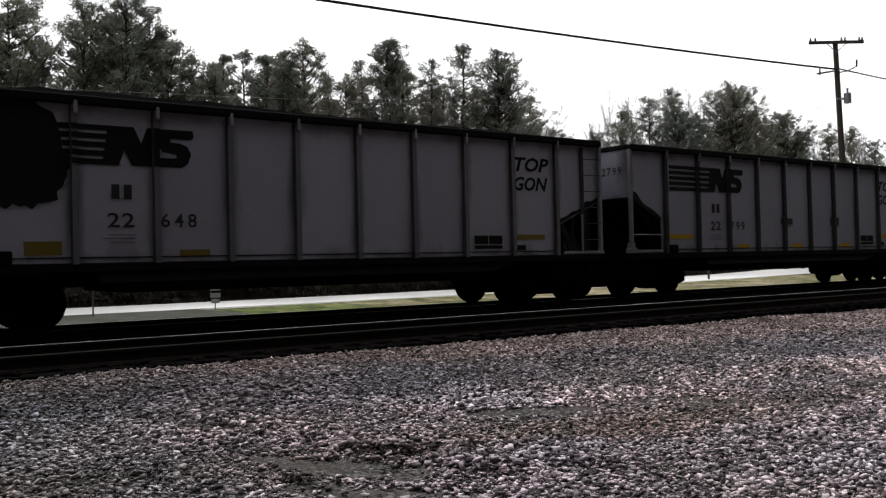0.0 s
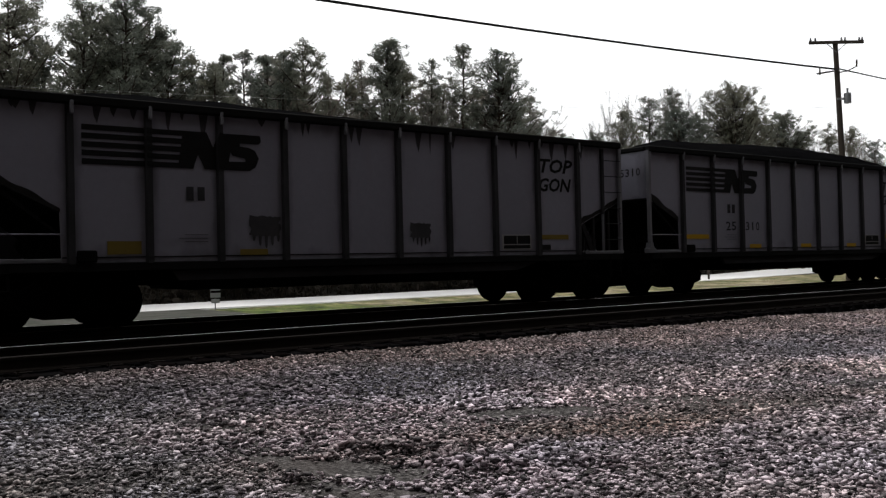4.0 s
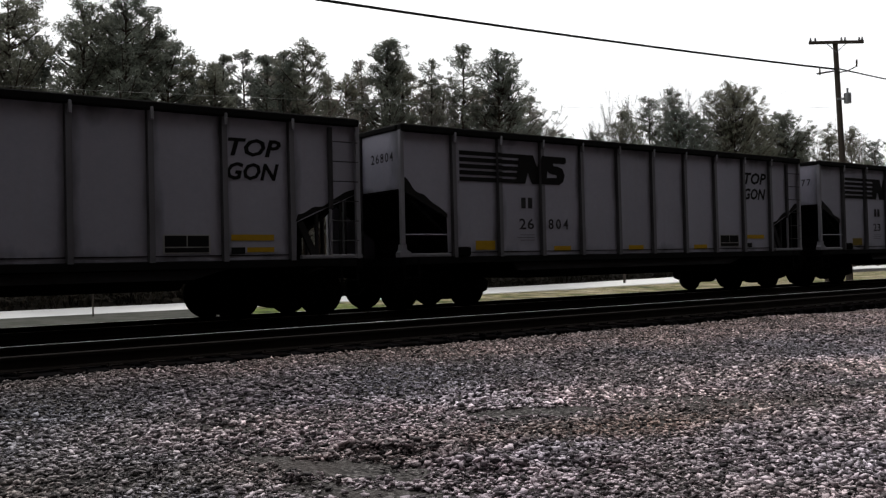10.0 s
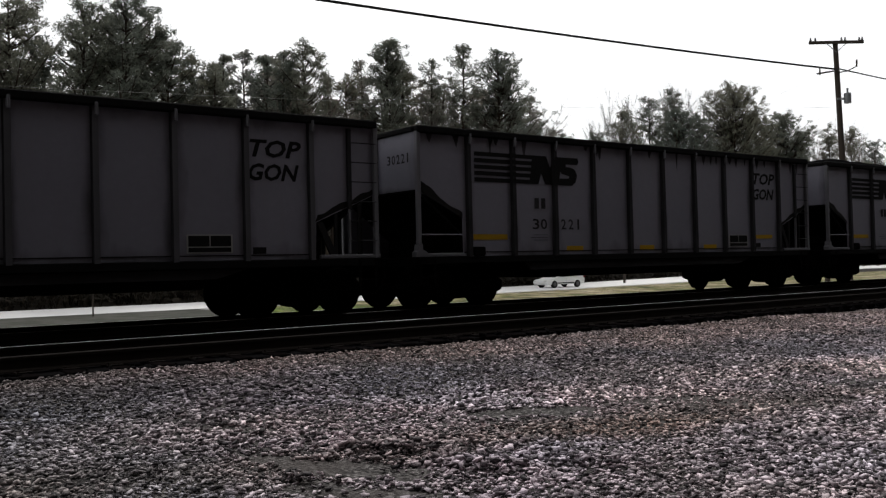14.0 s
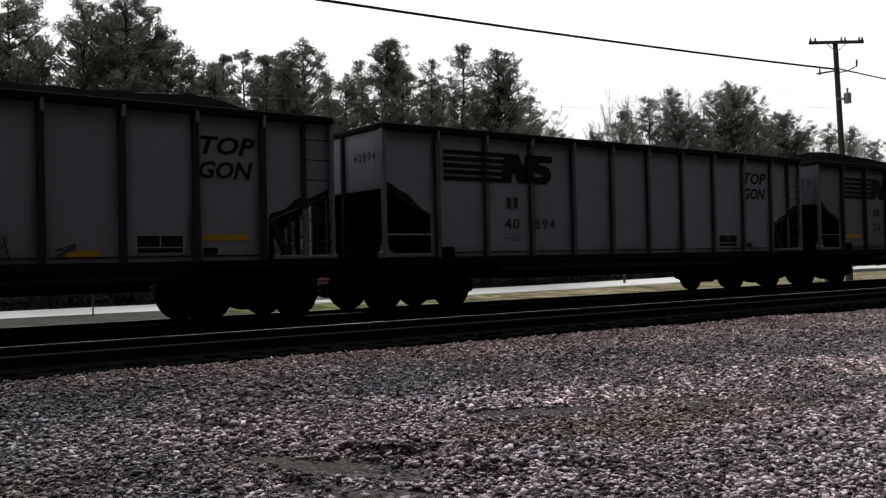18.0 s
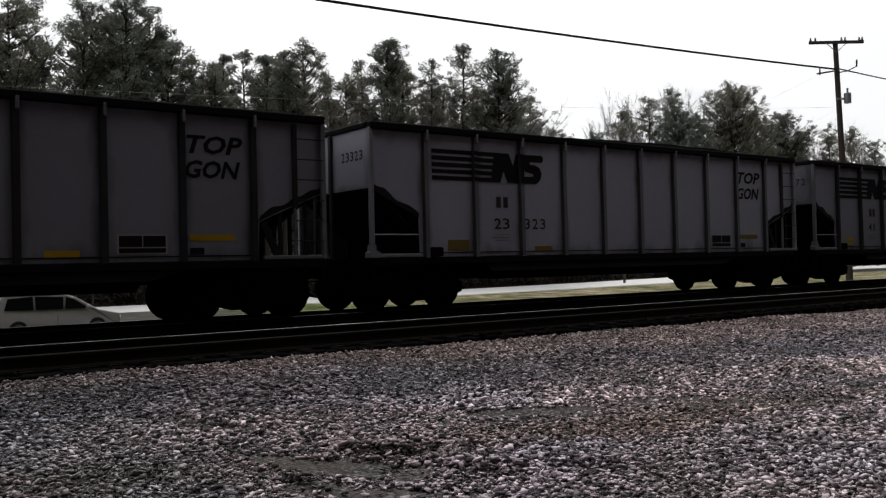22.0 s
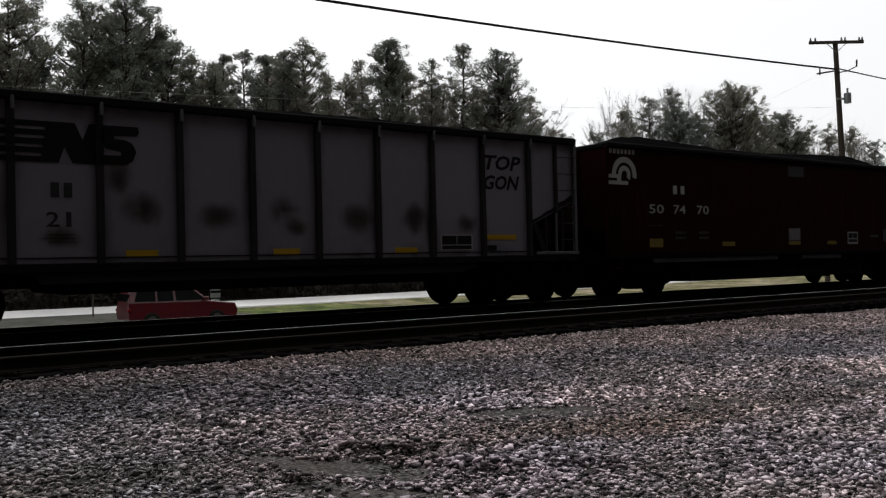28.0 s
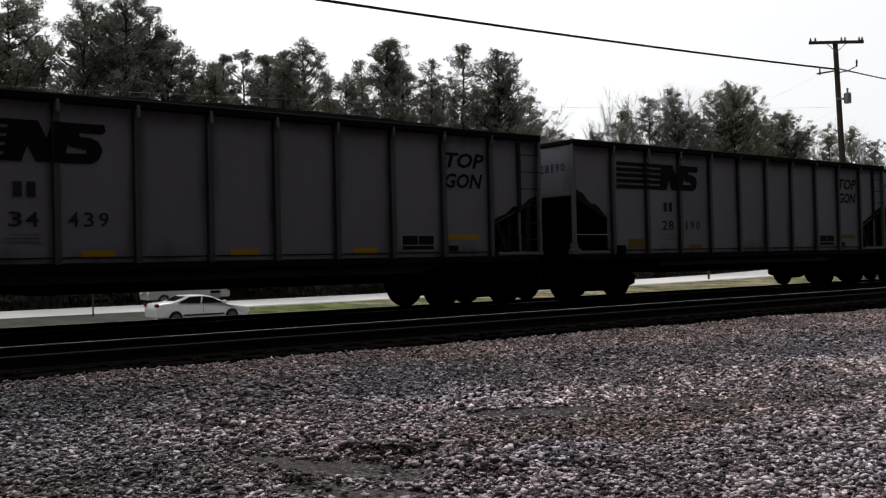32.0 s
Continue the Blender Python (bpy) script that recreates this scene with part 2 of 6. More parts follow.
def ground_material():
    m, n, l, b = mat("gravelly_ground")
    tc = n.new("ShaderNodeTexCoord")
    sep = n.new("ShaderNodeSeparateXYZ")
    l.new(tc.outputs["Object"], sep.inputs[0])
    stones = n.new("ShaderNodeTexVoronoi")
    stones.inputs["Scale"].default_value = 38.0
    l.new(tc.outputs["Object"], stones.inputs["Vector"])
    # the darkest tones stand in for shaded gaps between the loose stones
    hue = ramp(n, l, stones.outputs["Color"], [(0.0, (0.010, 0.009, 0.009)), (0.4, (0.03, 0.027, 0.026)), (0.75, (0.09, 0.083, 0.08)), (1.0, (0.22, 0.205, 0.20))])
    dirt = tex_noise(n, l, 0.55, 6.0, 0.6)
    dirtmask = ramp(n, l, dirt.outputs[0], [(0.50, (0, 0, 0)), (0.66, (1, 1, 1))])
    lot = mix(n, l, dirtmask.outputs[0], hue.outputs[0], (0.058, 0.05, 0.047))
    # tufts of winter grass, drawn out along the road, over straw and bare earth
    grass_n = tex_noise(n, l, 0.30, 9.0, 0.78, stretch=(1.1, 0.6, 1.0))
    green = ramp(n, l, grass_n.outputs[0], [(0.36, (0.014, 0.020, 0.007)), (0.44, (0.040, 0.062, 0.012)), (0.50, (0.082, 0.115, 0.022)), (0.56, (0.105, 0.098, 0.046)), (0.64, (0.19, 0.165, 0.10))])
    straw = ramp(n, l, grass_n.outputs[0], [(0.35, (0.022, 0.028, 0.011)), (0.42, (0.060, 0.080, 0.018)), (0.47, (0.105, 0.098, 0.044)), (0.52, (0.19, 0.165, 0.095)), (0.62, (0.28, 0.245, 0.18))])
    speck = ramp(n, l, tex_noise(n, l, 2.2, 6.0, 0.75, stretch=(1.0, 0.28, 1.0)).outputs[0], [(0.40, (0.25, 0.25, 0.20)), (0.50, (0.95, 0.95, 0.95)), (0.60, (1.6, 1.55, 1.4))])
    along = n.new("ShaderNodeMapRange")
    along.inputs[1].default_value, along.inputs[2].default_value = 26.0, 36.0
    l.new(sep.outputs[0], along.inputs[0])
    grass = mix(n, l, along.outputs[0], green.outputs[0], straw.outputs[0])
    turf = mix(n, l, 1.0, grass, speck.outputs[0], "MULTIPLY")
    litter = ramp(n, l, tex_noise(n, l, 2.0, 8.0, 0.7).outputs[0], [(0.3, (0.010, 0.009, 0.007)), (0.7, (0.03, 0.025, 0.02))])
    far = n.new("ShaderNodeMath"); far.operation = "GREATER_THAN"; far.inputs[1].default_value = 20.0
    l.new(sep.outputs[1], far.inputs[0])
    woods = n.new("ShaderNodeMapRange"); woods.inputs[1].default_value, woods.inputs[2].default_value = 60.0, 63.0
    l.new(sep.outputs[1], woods.inputs[0])
    col = mix(n, l, far.outputs[0], lot, turf)
    col = mix(n, l, woods.outputs[0], col, litter.outputs[0])
    l.new(col, b.inputs["Base Color"])
    b.inputs["Roughness"].default_value = 0.9
    b.inputs["Specular IOR Level"].default_value = 0.1
    bump(n, l, b, stones.outputs["Distance"], 0.6, 0.03)
    return m


def stone_material(name, tones, lot=True):
    """Stones that differ one by one, with drifts of lighter, browner and bluer ones."""
    m, n, l, b = mat(name)
    geo = n.new("ShaderNodeNewGeometry")
    r = ramp(n, l, geo.outputs["Random Per Island"], [(k / (len(tones) - 1), (t * 1.015, t * 0.967, t * 1.005)) for k, t in enumerate(tones)])
    no = tex_noise(n, l, 30.0, 4.0, 0.7)
    col = r.outputs[0]
    if lot:
        patch = tex_noise(n, l, 0.45, 4.0, 0.6)
        tint = ramp(n, l, patch.outputs[0], [(0.36, (0.96, 0.97, 1.03)), (0.5, (1.05, 0.98, 1.0)), (0.64, (1.06, 0.98, 0.95))])
        col = mix(n, l, 1.0, col, tint.outputs[0], "MULTIPLY")
        # damp and dusty patches a step or two across
        damp = ramp(n, l, tex_noise(n, l, 1.3, 4.0, 0.6, stretch=(1.0, 0.7, 1.0)).outputs[0], [(0.36, (0.66, 0.67, 0.68)), (0.47, (0.96, 0.96, 0.96)), (0.56, (1.10, 1.09, 1.09)), (0.66, (1.28, 1.26, 1.25))])
        col = mix(n, l, 1.0, col, damp.outputs[0], "MULTIPLY")
        tc = n.new("ShaderNodeTexCoord")
        sep = n.new("ShaderNodeSeparateXYZ")
        l.new(tc.outputs["Object"], sep.inputs[0])
        # wheel tracks and drifts run slantwise over the lot
        drift = tex_noise(n, l, 0.5, 6.0, 0.6)
        slant = n.new("ShaderNodeVectorMath")
        slant.operation = "DOT_PRODUCT"
        slant.inputs[1].default_value = (0.12, 1.0, 0.0)
        l.new(tc.outputs["Object"], slant.inputs[0])
        sway = n.new("ShaderNodeMath")
        sway.operation = "MULTIPLY_ADD"
        sway.inputs[1].default_value = 1.6
        l.new(drift.outputs[0], sway.inputs[0])
        l.new(slant.outputs["Value"], sway.inputs[2])
        across = n.new("ShaderNodeMapRange")
        across.inputs[1].default_value, across.inputs[2].default_value = 5.8, 11.4
        l.new(sway.outputs[0], across.inputs[0])
        tone = ramp(n, l, across.outputs[0], [(0.0, (1.22, 1.19, 1.22)), (0.10, (1.22, 1.19, 1.23)), (0.18, (0.95, 0.88, 0.83)), (0.25, (0.86, 0.81, 0.78)), (0.33, (1.36, 1.29, 1.30)), (0.44, (1.43, 1.36, 1.37)), (0.54, (0.9, 0.89, 0.93)), (0.66, (0.60, 0.60, 0.63)), (0.80, (0.66, 0.65, 0.67)), (0.93, (0.98, 0.88, 0.84))])
        col = mix(n, l, 1.0, col, tone.outputs[0], "MULTIPLY")
        dry = n.new("ShaderNodeMapRange")
        dry.inputs[1].default_value, dry.inputs[2].default_value = 1.0, 11.0
        dry.inputs[3].default_value, dry.inputs[4].default_value = 0.0, 1.0
        l.new(sep.outputs[0], dry.inputs[0])
        dust = ramp(n, l, dry.outputs[0], [(0.0, (0.90, 0.955, 0.94)), (0.12, (1.02, 1.05, 1.05)), (0.25, (1.2, 1.16, 1.19)), (0.5, (1.42, 1.38, 1.38)), (1.0, (1.74, 1.69, 1.67))])
        col = mix(n, l, 1.0, col, dust.outputs[0], "MULTIPLY")
        spot = n.new("ShaderNodeMapping")
        spot.vector_type = "TEXTURE"
        spot.inputs["Location"].default_value = (5.6, 5.4, 0.0)
        spot.inputs["Rotation"].default_value = (0.0, 0.0, -0.38)
        spot.inputs["Scale"].default_value = (1.15, 0.36, 4.0)
        l.new(tc.outputs["Object"], spot.inputs["Vector"])
        reach = n.new("ShaderNodeVectorMath")
        reach.operation = "LENGTH"
        l.new(spot.outputs[0], reach.inputs[0])
        frayed = n.new("ShaderNodeMath")
        frayed.operation = "MULTIPLY_ADD"
        frayed.inputs[1].default_value = 1.2
        l.new(tex_noise(n, l, 3.0, 4.0, 0.6).outputs[0], frayed.inputs[0])
        l.new(reach.outputs["Value"], frayed.inputs[2])
        fade = n.new("ShaderNodeMapRange")
        fade.inputs[1].default_value, fade.inputs[2].default_value = 1.1, 1.9
        l.new(frayed.outputs[0], fade.inputs[0])
        tinted = mix(n, l, 1.0, col, (1.0, 0.90, 0.79), "MULTIPLY")
        col = mix(n, l, fade.outputs[0], tinted, col)
        rust = n.new("ShaderNodeMapRange")
        rust.inputs[1].default_value, rust.inputs[2].default_value = 8.6, 10.6
        l.new(sep.outputs[1], rust.inputs[0])
        rr = n.new("ShaderNodeMath")
        rr.operation = "MULTIPLY"
        l.new(rust.outputs[0], rr.inputs[0])
        l.new(patch.outputs[0], rr.inputs[1])
        col = mix(n, l, rr.outputs[0], col, (0.115, 0.088, 0.077))
    dim = (0.02, 0.019, 0.02) if lot else (0.002, 0.002, 0.002)
    col = mix(n, l, no.outputs[0], mix(n, l, 0.5, col, dim), col)
    l.new(col, b.inputs["Base Color"])
    b.inputs["Roughness"].default_value = 0.8
    b.inputs["Specular IOR Level"].default_value = 0.15 if lot else 0.0
    bump(n, l, b, no.outputs[0], 0.12)
    return m


M_GROUND = ground_material()
M_STONE = stone_material("crushed_granite", (0.008, 0.056, 0.162, 0.295, 0.405, 0.50))
# tones hold the train's shadow as well as the coal dirt
M_BALLAST = stone_material("fouled_shaded_ballast", (0.002, 0.004, 0.007, 0.011), False)
M_ASPHALT = worn("grey_asphalt", (0.11, 0.11, 0.115), (0.075, 0.075, 0.08), 25.0, 0.85, bumpy=0.3)
M_WEEDS = worn("weedy_grey_verge", (0.072, 0.071, 0.063), (0.026, 0.030, 0.020), 2.6, 0.9, bumpy=0.6, spread=0.07)
M_CONCRETE = worn("pale_concrete_paving", (0.72, 0.71, 0.70), (0.60, 0.59, 0.58), 8.0, 0.85, bumpy=0.1)
M_BARK = worn("pine_bark", (0.055, 0.042, 0.034), (0.03, 0.024, 0.02), 10.0, 0.95, bumpy=0.5)


def leaf_material(name, a, c, through_light=0.35):
    m, n, l, b = mat(name)
    geo = n.new("ShaderNodeNewGeometry")
    r = ramp(n, l, geo.outputs["Random Per Island"], [(0.0, a), (1.0, c)])
    oi = n.new("ShaderNodeObjectInfo")
    t = ramp(n, l, oi.outputs["Random"], [(0.0, (0.8, 0.85, 0.85)), (1.0, (1.15, 1.05, 0.95))])
    col = mix(n, l, 1.0, r.outputs[0], t.outputs[0], "MULTIPLY")
    l.new(col, b.inputs["Base Color"])
    b.inputs["Roughness"].default_value = 0.75
    b.inputs["Specular IOR Level"].default_value = 0.2
    tr = n.new("ShaderNodeBsdfTranslucent")
    l.new(col, tr.inputs["Color"])
    ms = n.new("ShaderNodeMixShader")
    ms.inputs[0].default_value = through_light
    l.new(b.outputs[0], ms.inputs[1])
    l.new(tr.outputs[0], ms.inputs[2])
    l.new(ms.outputs[0], n["Material Output"].inputs["Surface"])
    return m


# haze is put into the needle colours, most in the second
M_NEEDLE = leaf_material("pine_needles", (0.093, 0.106, 0.085), (0.20, 0.21, 0.178), 0.5)
M_NEEDLE2 = leaf_material("hazed_pine_needles", (0.15, 0.15, 0.144), (0.25, 0.245, 0.228), 0.55)
M_TWIG = leaf_material("bare_twigs", (0.10, 0.09, 0.085), (0.20, 0.18, 0.17))
M_BRUSH = leaf_material("winter_undergrowth", (0.012, 0.0105, 0.008), (0.032, 0.026, 0.019))


# ---------------------------------------------------------------- mesh helpers
MESHES = {}


def mesh_of(key, build):
    """The mesh kept under key; built once by build()."""
    if key not in MESHES:
        verts, faces = build()
        me = bpy.data.meshes.new(str(key[0] if isinstance(key, tuple) else key))
        me.from_pydata(verts, [], faces)
        me.update()
        MESHES[key] = me
    return MESHES[key]


def part(name, me, material, parent, label="", m=None):
    """One mesh object under a thing or under a part."""
    ob = new(name, me)
    if me.materials:
        if me.materials[0] is not material:
            ob.material_slots[0].link = "OBJECT"
            ob.material_slots[0].material = material
    else:
        me.materials.append(material)
    ob.parent = parent
    if m is not None:
        ob.matrix_basis = m
    if label:
        ob["label"] = label
    return ob


def thing(name, label, category, group="", kind="", me=None, material=None):
    ob = new(name, me)
    if me is not None and material is not None:
        me.materials.append(material)
    return tagged(ob, label, category, group, kind)


def boxes(*bs, bevel=0.0):
    """Vertices and faces of boxes (x0, x1, y0, y1, z0, z1); bevel chamfers the upright edges and the rims."""
    V, F = [], []
    for x0, x1, y0, y1, z0, z1 in bs:
        c = min(bevel, (x1 - x0) * 0.3, (y1 - y0) * 0.3, (z1 - z0) * 0.3)
        o = len(V)
        if c <= 0:
            V += [(x, y, z) for z in (z0, z1) for x, y in ((x0, y0), (x1, y0), (x1, y1), (x0, y1))]
            F += [tuple(o + i for i in f) for f in ((3, 2, 1, 0), (4, 5, 6, 7), (0, 1, 5, 4), (1, 2, 6, 5), (2, 3, 7, 6), (3, 0, 4, 7))]
        else:
            ring = [(x0 + c, y0), (x1 - c, y0), (x1, y0 + c), (x1, y1 - c), (x1 - c, y1), (x0 + c, y1), (x0, y1 - c), (x0, y0 + c)]
            mx, my = (x0 + x1) / 2, (y0 + y1) / 2
            for z, s in ((z0, 1), (z0 + c, 0), (z1 - c, 0), (z1, 1)):
                for x, y in ring:
                    if s:
                        x, y = x + math.copysign(c, mx - x), y + math.copysign(c, my - y)
                        x = min(max(x, x0 + c), x1 - c); y = min(max(y, y0 + c), y1 - c)
                    V.append((x, y, z))
            F.append(tuple(o + i for i in range(7, -1, -1)))
            F.append(tuple(o + 24 + i for i in range(8)))
            for k in range(3):
                for i in range(8):
                    j = (i + 1) % 8
                    F.append((o + 8 * k + i, o + 8 * k + j, o + 8 * k + 8 + j, o + 8 * k + 8 + i))
    return V, F


def prism(poly, y0, y1):
    """A polygon of (x, z), counter-clockwise as seen from -y, made solid between y0 and y1 (y0 nearer)."""
    n = len(poly)
    V = [(x, y0, z) for x, z in poly] + [(x, y1, z) for x, z in poly]
    F = [tuple(range(n)), tuple(range(2 * n - 1, n - 1, -1))]
    F += [(i, n + i, n + (i + 1) % n, (i + 1) % n) for i in range(n)]
    return V, F


def tube(points, radius, sides=6, taper=None):
    """A tube along points."""
    V, F = [], []
    pts = [Vector(q) for q in points]
    for i, q in enumerate(pts):
        d = (pts[min(i + 1, len(pts) - 1)] - pts[max(i - 1, 0)]).normalized()
        a = d.orthogonal().normalized() if abs(d.z) > 0.95 else d.cross(Vector((0, 0, 1))).normalized()
        b2 = d.cross(a)
        r = radius if taper is None else radius + (taper - radius) * i / (len(pts) - 1)
        V += [tuple(q + (a * math.cos(w) + b2 * math.sin(w)) * r) for w in (2 * math.pi * k / sides for k in range(sides))]
    for i in range(len(pts) - 1):
        for k in range(sides):
            j = (k + 1) % sides
            F.append((i * sides + k, i * sides + j, (i + 1) * sides + j, (i + 1) * sides + k))
    F.append(tuple(range(sides - 1, -1, -1)))
    F.append(tuple(len(V) - sides + k for k in range(sides)))
    return V, F


def lathe(profile, sides=24):
    """A turned body about the y axis from (radius, y)."""
    V, F = [], []
    for r, y in profile:
        V += [(r * math.cos(w), y, r * math.sin(w)) for w in (2 * math.pi * k / sides for k in range(sides))]
    for i in range(len(profile) - 1):
        for k in range(sides):
            j = (k + 1) % sides
            F.append((i * sides + k, (i + 1) * sides + k, (i + 1) * sides + j, i * sides + j))
    F.append(tuple(range(sides)))
    F.append(tuple(len(V) - 1 - k for k in range(sides)))
    return V, F


def joined(*pieces):
    V, F = [], []
    for v, f in pieces:
        o = len(V)
        V += list(v)
        F += [tuple(i + o for i in q) for q in f]
    return V, F


GLYPHS = {}


def letters(body, size, shear=0.0, bold=0.0):
    """Vertices and faces of flat lettering standing in the xz plane and facing -y, its left foot at the origin."""
    key = (body, size, shear, bold)
    if key not in GLYPHS:
        cu = bpy.data.curves.new("lettering", "FONT")
        cu.body, cu.size, cu.shear, cu.offset, cu.resolution_u = body, size, shear, bold, 2
        ob = bpy.data.objects.new("lettering", cu)
        me = bpy.data.meshes.new_from_object(ob)
        GLYPHS[key] = ([(v.co.x, 0.0, v.co.y) for v in me.vertices], [tuple(q.vertices) for q in me.polygons])
        bpy.data.objects.remove(ob)
        bpy.data.curves.remove(cu)
        bpy.data.meshes.remove(me)
    return GLYPHS[key]


def fitted(body, x0, x1, z0, z1, y, shear=0.0, bold=0.0):
    """Lettering that fills x0..x1 and z0..z1 at depth y."""
    V, F = letters(body, 1.0, shear, bold)
    ax, bx = min(v[0] for v in V), max(v[0] for v in V)
    az, bz = min(v[2] for v in V), max(v[2] for v in V)
    return [(x0 + (v[0] - ax) / (bx - ax) * (x1 - x0), y, z0 + (v[2] - az) / (bz - az) * (z1 - z0)) for v in V], F


def slim(digit, by):
    """A one is narrower than the other digits."""
    return by if digit == "1" else 0.0


# ---------------------------------------------------------------- ground, tracks, roads
def steps(*runs):
    out = []
    for a, b, d in runs:
        k = max(1, round((b - a) / d))
        out += [a + (b - a) * i / k for i in range(k)]
    return out + [runs[-1][1]]


def road_near_edge(x):
    return 52.0 + 0.00155 * max(0, min(x, 130) - 14) ** 2


def road_far_edge(x):
    return 61.0 + 0.0020 * max(0, min(x, 130) - 16) ** 2


def ground_height(x, y):
    z = ground_z(x, y)
    if y > 43.5:
        edge = road_far_edge(x) + 3
        z = -1.6 + 0.04 * noise.noise(Vector((x * 0.2, y * 0.2, 1.3))) + 2.4 * smooth(edge, edge + 22, y)
    return z


def make_ground():
    xs = steps((-1500, -100, 200), (-100, -4, 8), (-4, 24, 0.28), (24, 60, 2), (60, 200, 7), (200, 1500, 130))
    ys = steps((-600, -20, 60), (-20, 2, 2), (2, 11.4, 0.2), (11.4, 19, 1.9), (19, 60, 1.0), (60, 130, 5), (130, 2500, 250))
    V = [(x, y, ground_height(x, y)) for y in ys for x in xs]
    w = len(xs)
    F = [(j * w + i, j * w + i + 1, (j + 1) * w + i + 1, (j + 1) * w + i) for j in range(len(ys) - 1) for i in range(w - 1)]
    me = mesh_of("ground", lambda: (V, F))
    me.polygons.foreach_set("use_smooth", [True] * len(F))
    thing("ground", "gravel lot, grass verge and wooded bank", "ground", kind="structure", me=me, material=M_GROUND)


def along_x(profile, x0, x1):
    """A profile of (y, z), clockwise as seen from +x ... drawn out along x."""
    n = len(profile)
    V = [(x0, y, z) for y, z in profile] + [(x1, y, z) for y, z in profile]
    F = [(i, (i + 1) % n, n + (i + 1) % n, n + i) for i in range(n)]
    F += [tuple(range(n - 1, -1, -1)), tuple(range(n, 2 * n))]
    return V, F


X0, X1 = -720.0, 780.0


def make_tracks():
    bed_profile = [(10.55, -0.75), (19.6, -0.75), (18.5, -0.23), (17.9, -0.205), (14.9, -0.205), (14.35, -0.25), (13.8, -0.205), (11.0, -0.205)]
    bed = thing("track_bed", "coal-fouled ballast under two parallel tracks, blackened with the train's shadow", "track bed", kind="structure",
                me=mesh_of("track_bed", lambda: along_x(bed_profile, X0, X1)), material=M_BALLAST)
    web = [(-0.075, -0.18), (0.075, -0.18), (0.07, -0.165), (0.012, -0.145), (0.010, -0.05), (0.034, -0.038), (0.036, -0.006), (0.03, 0.0),
           (-0.03, 0.0), (-0.036, -0.006), (-0.034, -0.038), (-0.010, -0.05), (-0.012, -0.145), (-0.07, -0.165)]
    rail_me = mesh_of("rail", lambda: along_x(web, X0, X1))
    head_me = mesh_of("rail_head", lambda: along_x([(-0.027, 0.0), (0.027, 0.0), (0.025, 0.003), (-0.025, 0.003)], X0, X1))
    for y in (NEAR_TRACK_Y, TRACK_Y):
        for s in (-1, 1):
            r = part("rail", rail_me, M_RAIL, None)
            r.location = (0, y + s * GAUGE, 0)
            tagged(r, "steel rail with a worn bright head", "rail", "rails of the two tracks", "structure")
            part("rail_head", head_me, M_DULLHEAD if y < 14 and s < 0 else M_RAILHEAD, r)
    tie = mesh_of("tie", lambda: boxes((-0.115, 0.115, -1.3, 1.3, -0.36, -0.182), bevel=0.012))
    rng = random.Random(4)
    for y in (NEAR_TRACK_Y, TRACK_Y):
        for i in range(76):
            o = part("tie", tie, M_TIE, bed)
            o.location = (-2.0 + 0.52 * i, y + rng.uniform(-0.03, 0.03), rng.uniform(-0.012, 0.0))
            o.rotation_euler = (0, 0, rng.uniform(-0.012, 0.012))
    plate = mesh_of("tie_plate", lambda: boxes((-0.10, 0.10, -0.17, 0.17, -0.184, -0.176), (-0.07, -0.045, -0.115, -0.085, -0.18, -0.155), (0.045, 0.07, 0.085, 0.115, -0.18, -0.155)))
    for s in (-1, 1):
        for i in range(60):
            o = part("tie_plate", plate, M_RAIL, bed)
            o.location = (-2.0 + 0.52 * i, NEAR_TRACK_Y + s * GAUGE, 0)
    more = []
    for y in (NEAR_TRACK_Y, TRACK_Y):
        for a, b in ((X0 + 2, -2.3), (37.9, 420.0)):
            k = int((b - a) / 0.52)
            more += [(a + 0.52 * i - 0.115, a + 0.52 * i + 0.115, y - 1.3, y + 1.3, -0.36, -0.184) for i in range(k)]
    tagged(part("far_ties", mesh_of("far_ties", lambda: boxes(*more)), M_TIE, bed), kind="stuff")


def make_roads():
    xs = steps((-700, -40, 60), (-40, 200, 4), (200, 900, 70))
    z = -1.69
    V, F = [], []
    for x in xs:
        V += [(x, 36.0, z - 0.12), (x, 36.2, z), (x, 39.3, z + 0.04), (x, 42.4, z), (x, 42.6, z - 0.12)]
    for i in range(len(xs) - 1):
        for k in range(4):
            F.append((5 * i + k, 5 * i + 5 + k, 5 * i + 6 + k, 5 * i + 1 + k))
    thing("road", "grey asphalt road behind the tracks", "road", kind="structure", me=mesh_of("road", lambda: (V, F)), material=M_ASPHALT)
    V2, F2 = [], []
    for x in xs:
        a, b = road_near_edge(x), road_far_edge(x)
        V2 += [(x, a - 0.1, -1.7), (x, a, -1.53), (x, (a + b) / 2, -1.48), (x, b, -1.53), (x, b + 0.1, -1.7)]
    for i in range(len(xs) - 1):
        for k in range(4):
            F2.append((5 * i + k, 5 * i + 5 + k, 5 * i + 6 + k, 5 * i + 1 + k))
    thing("highway", "pale concrete carriageway beyond the grass strip", "road", kind="structure", me=mesh_of("highway", lambda: (V2, F2)), material=M_CONCRETE)
    thing("verge", "weedy grey-green verge between the two roads", "verge", kind="structure",
          me=mesh_of("verge", lambda: boxes((-10, 19.6, 42.3, 52.1, -1.75, -1.54), bevel=0.02)), material=M_WEEDS)


make_ground()
make_tracks()
make_roads()


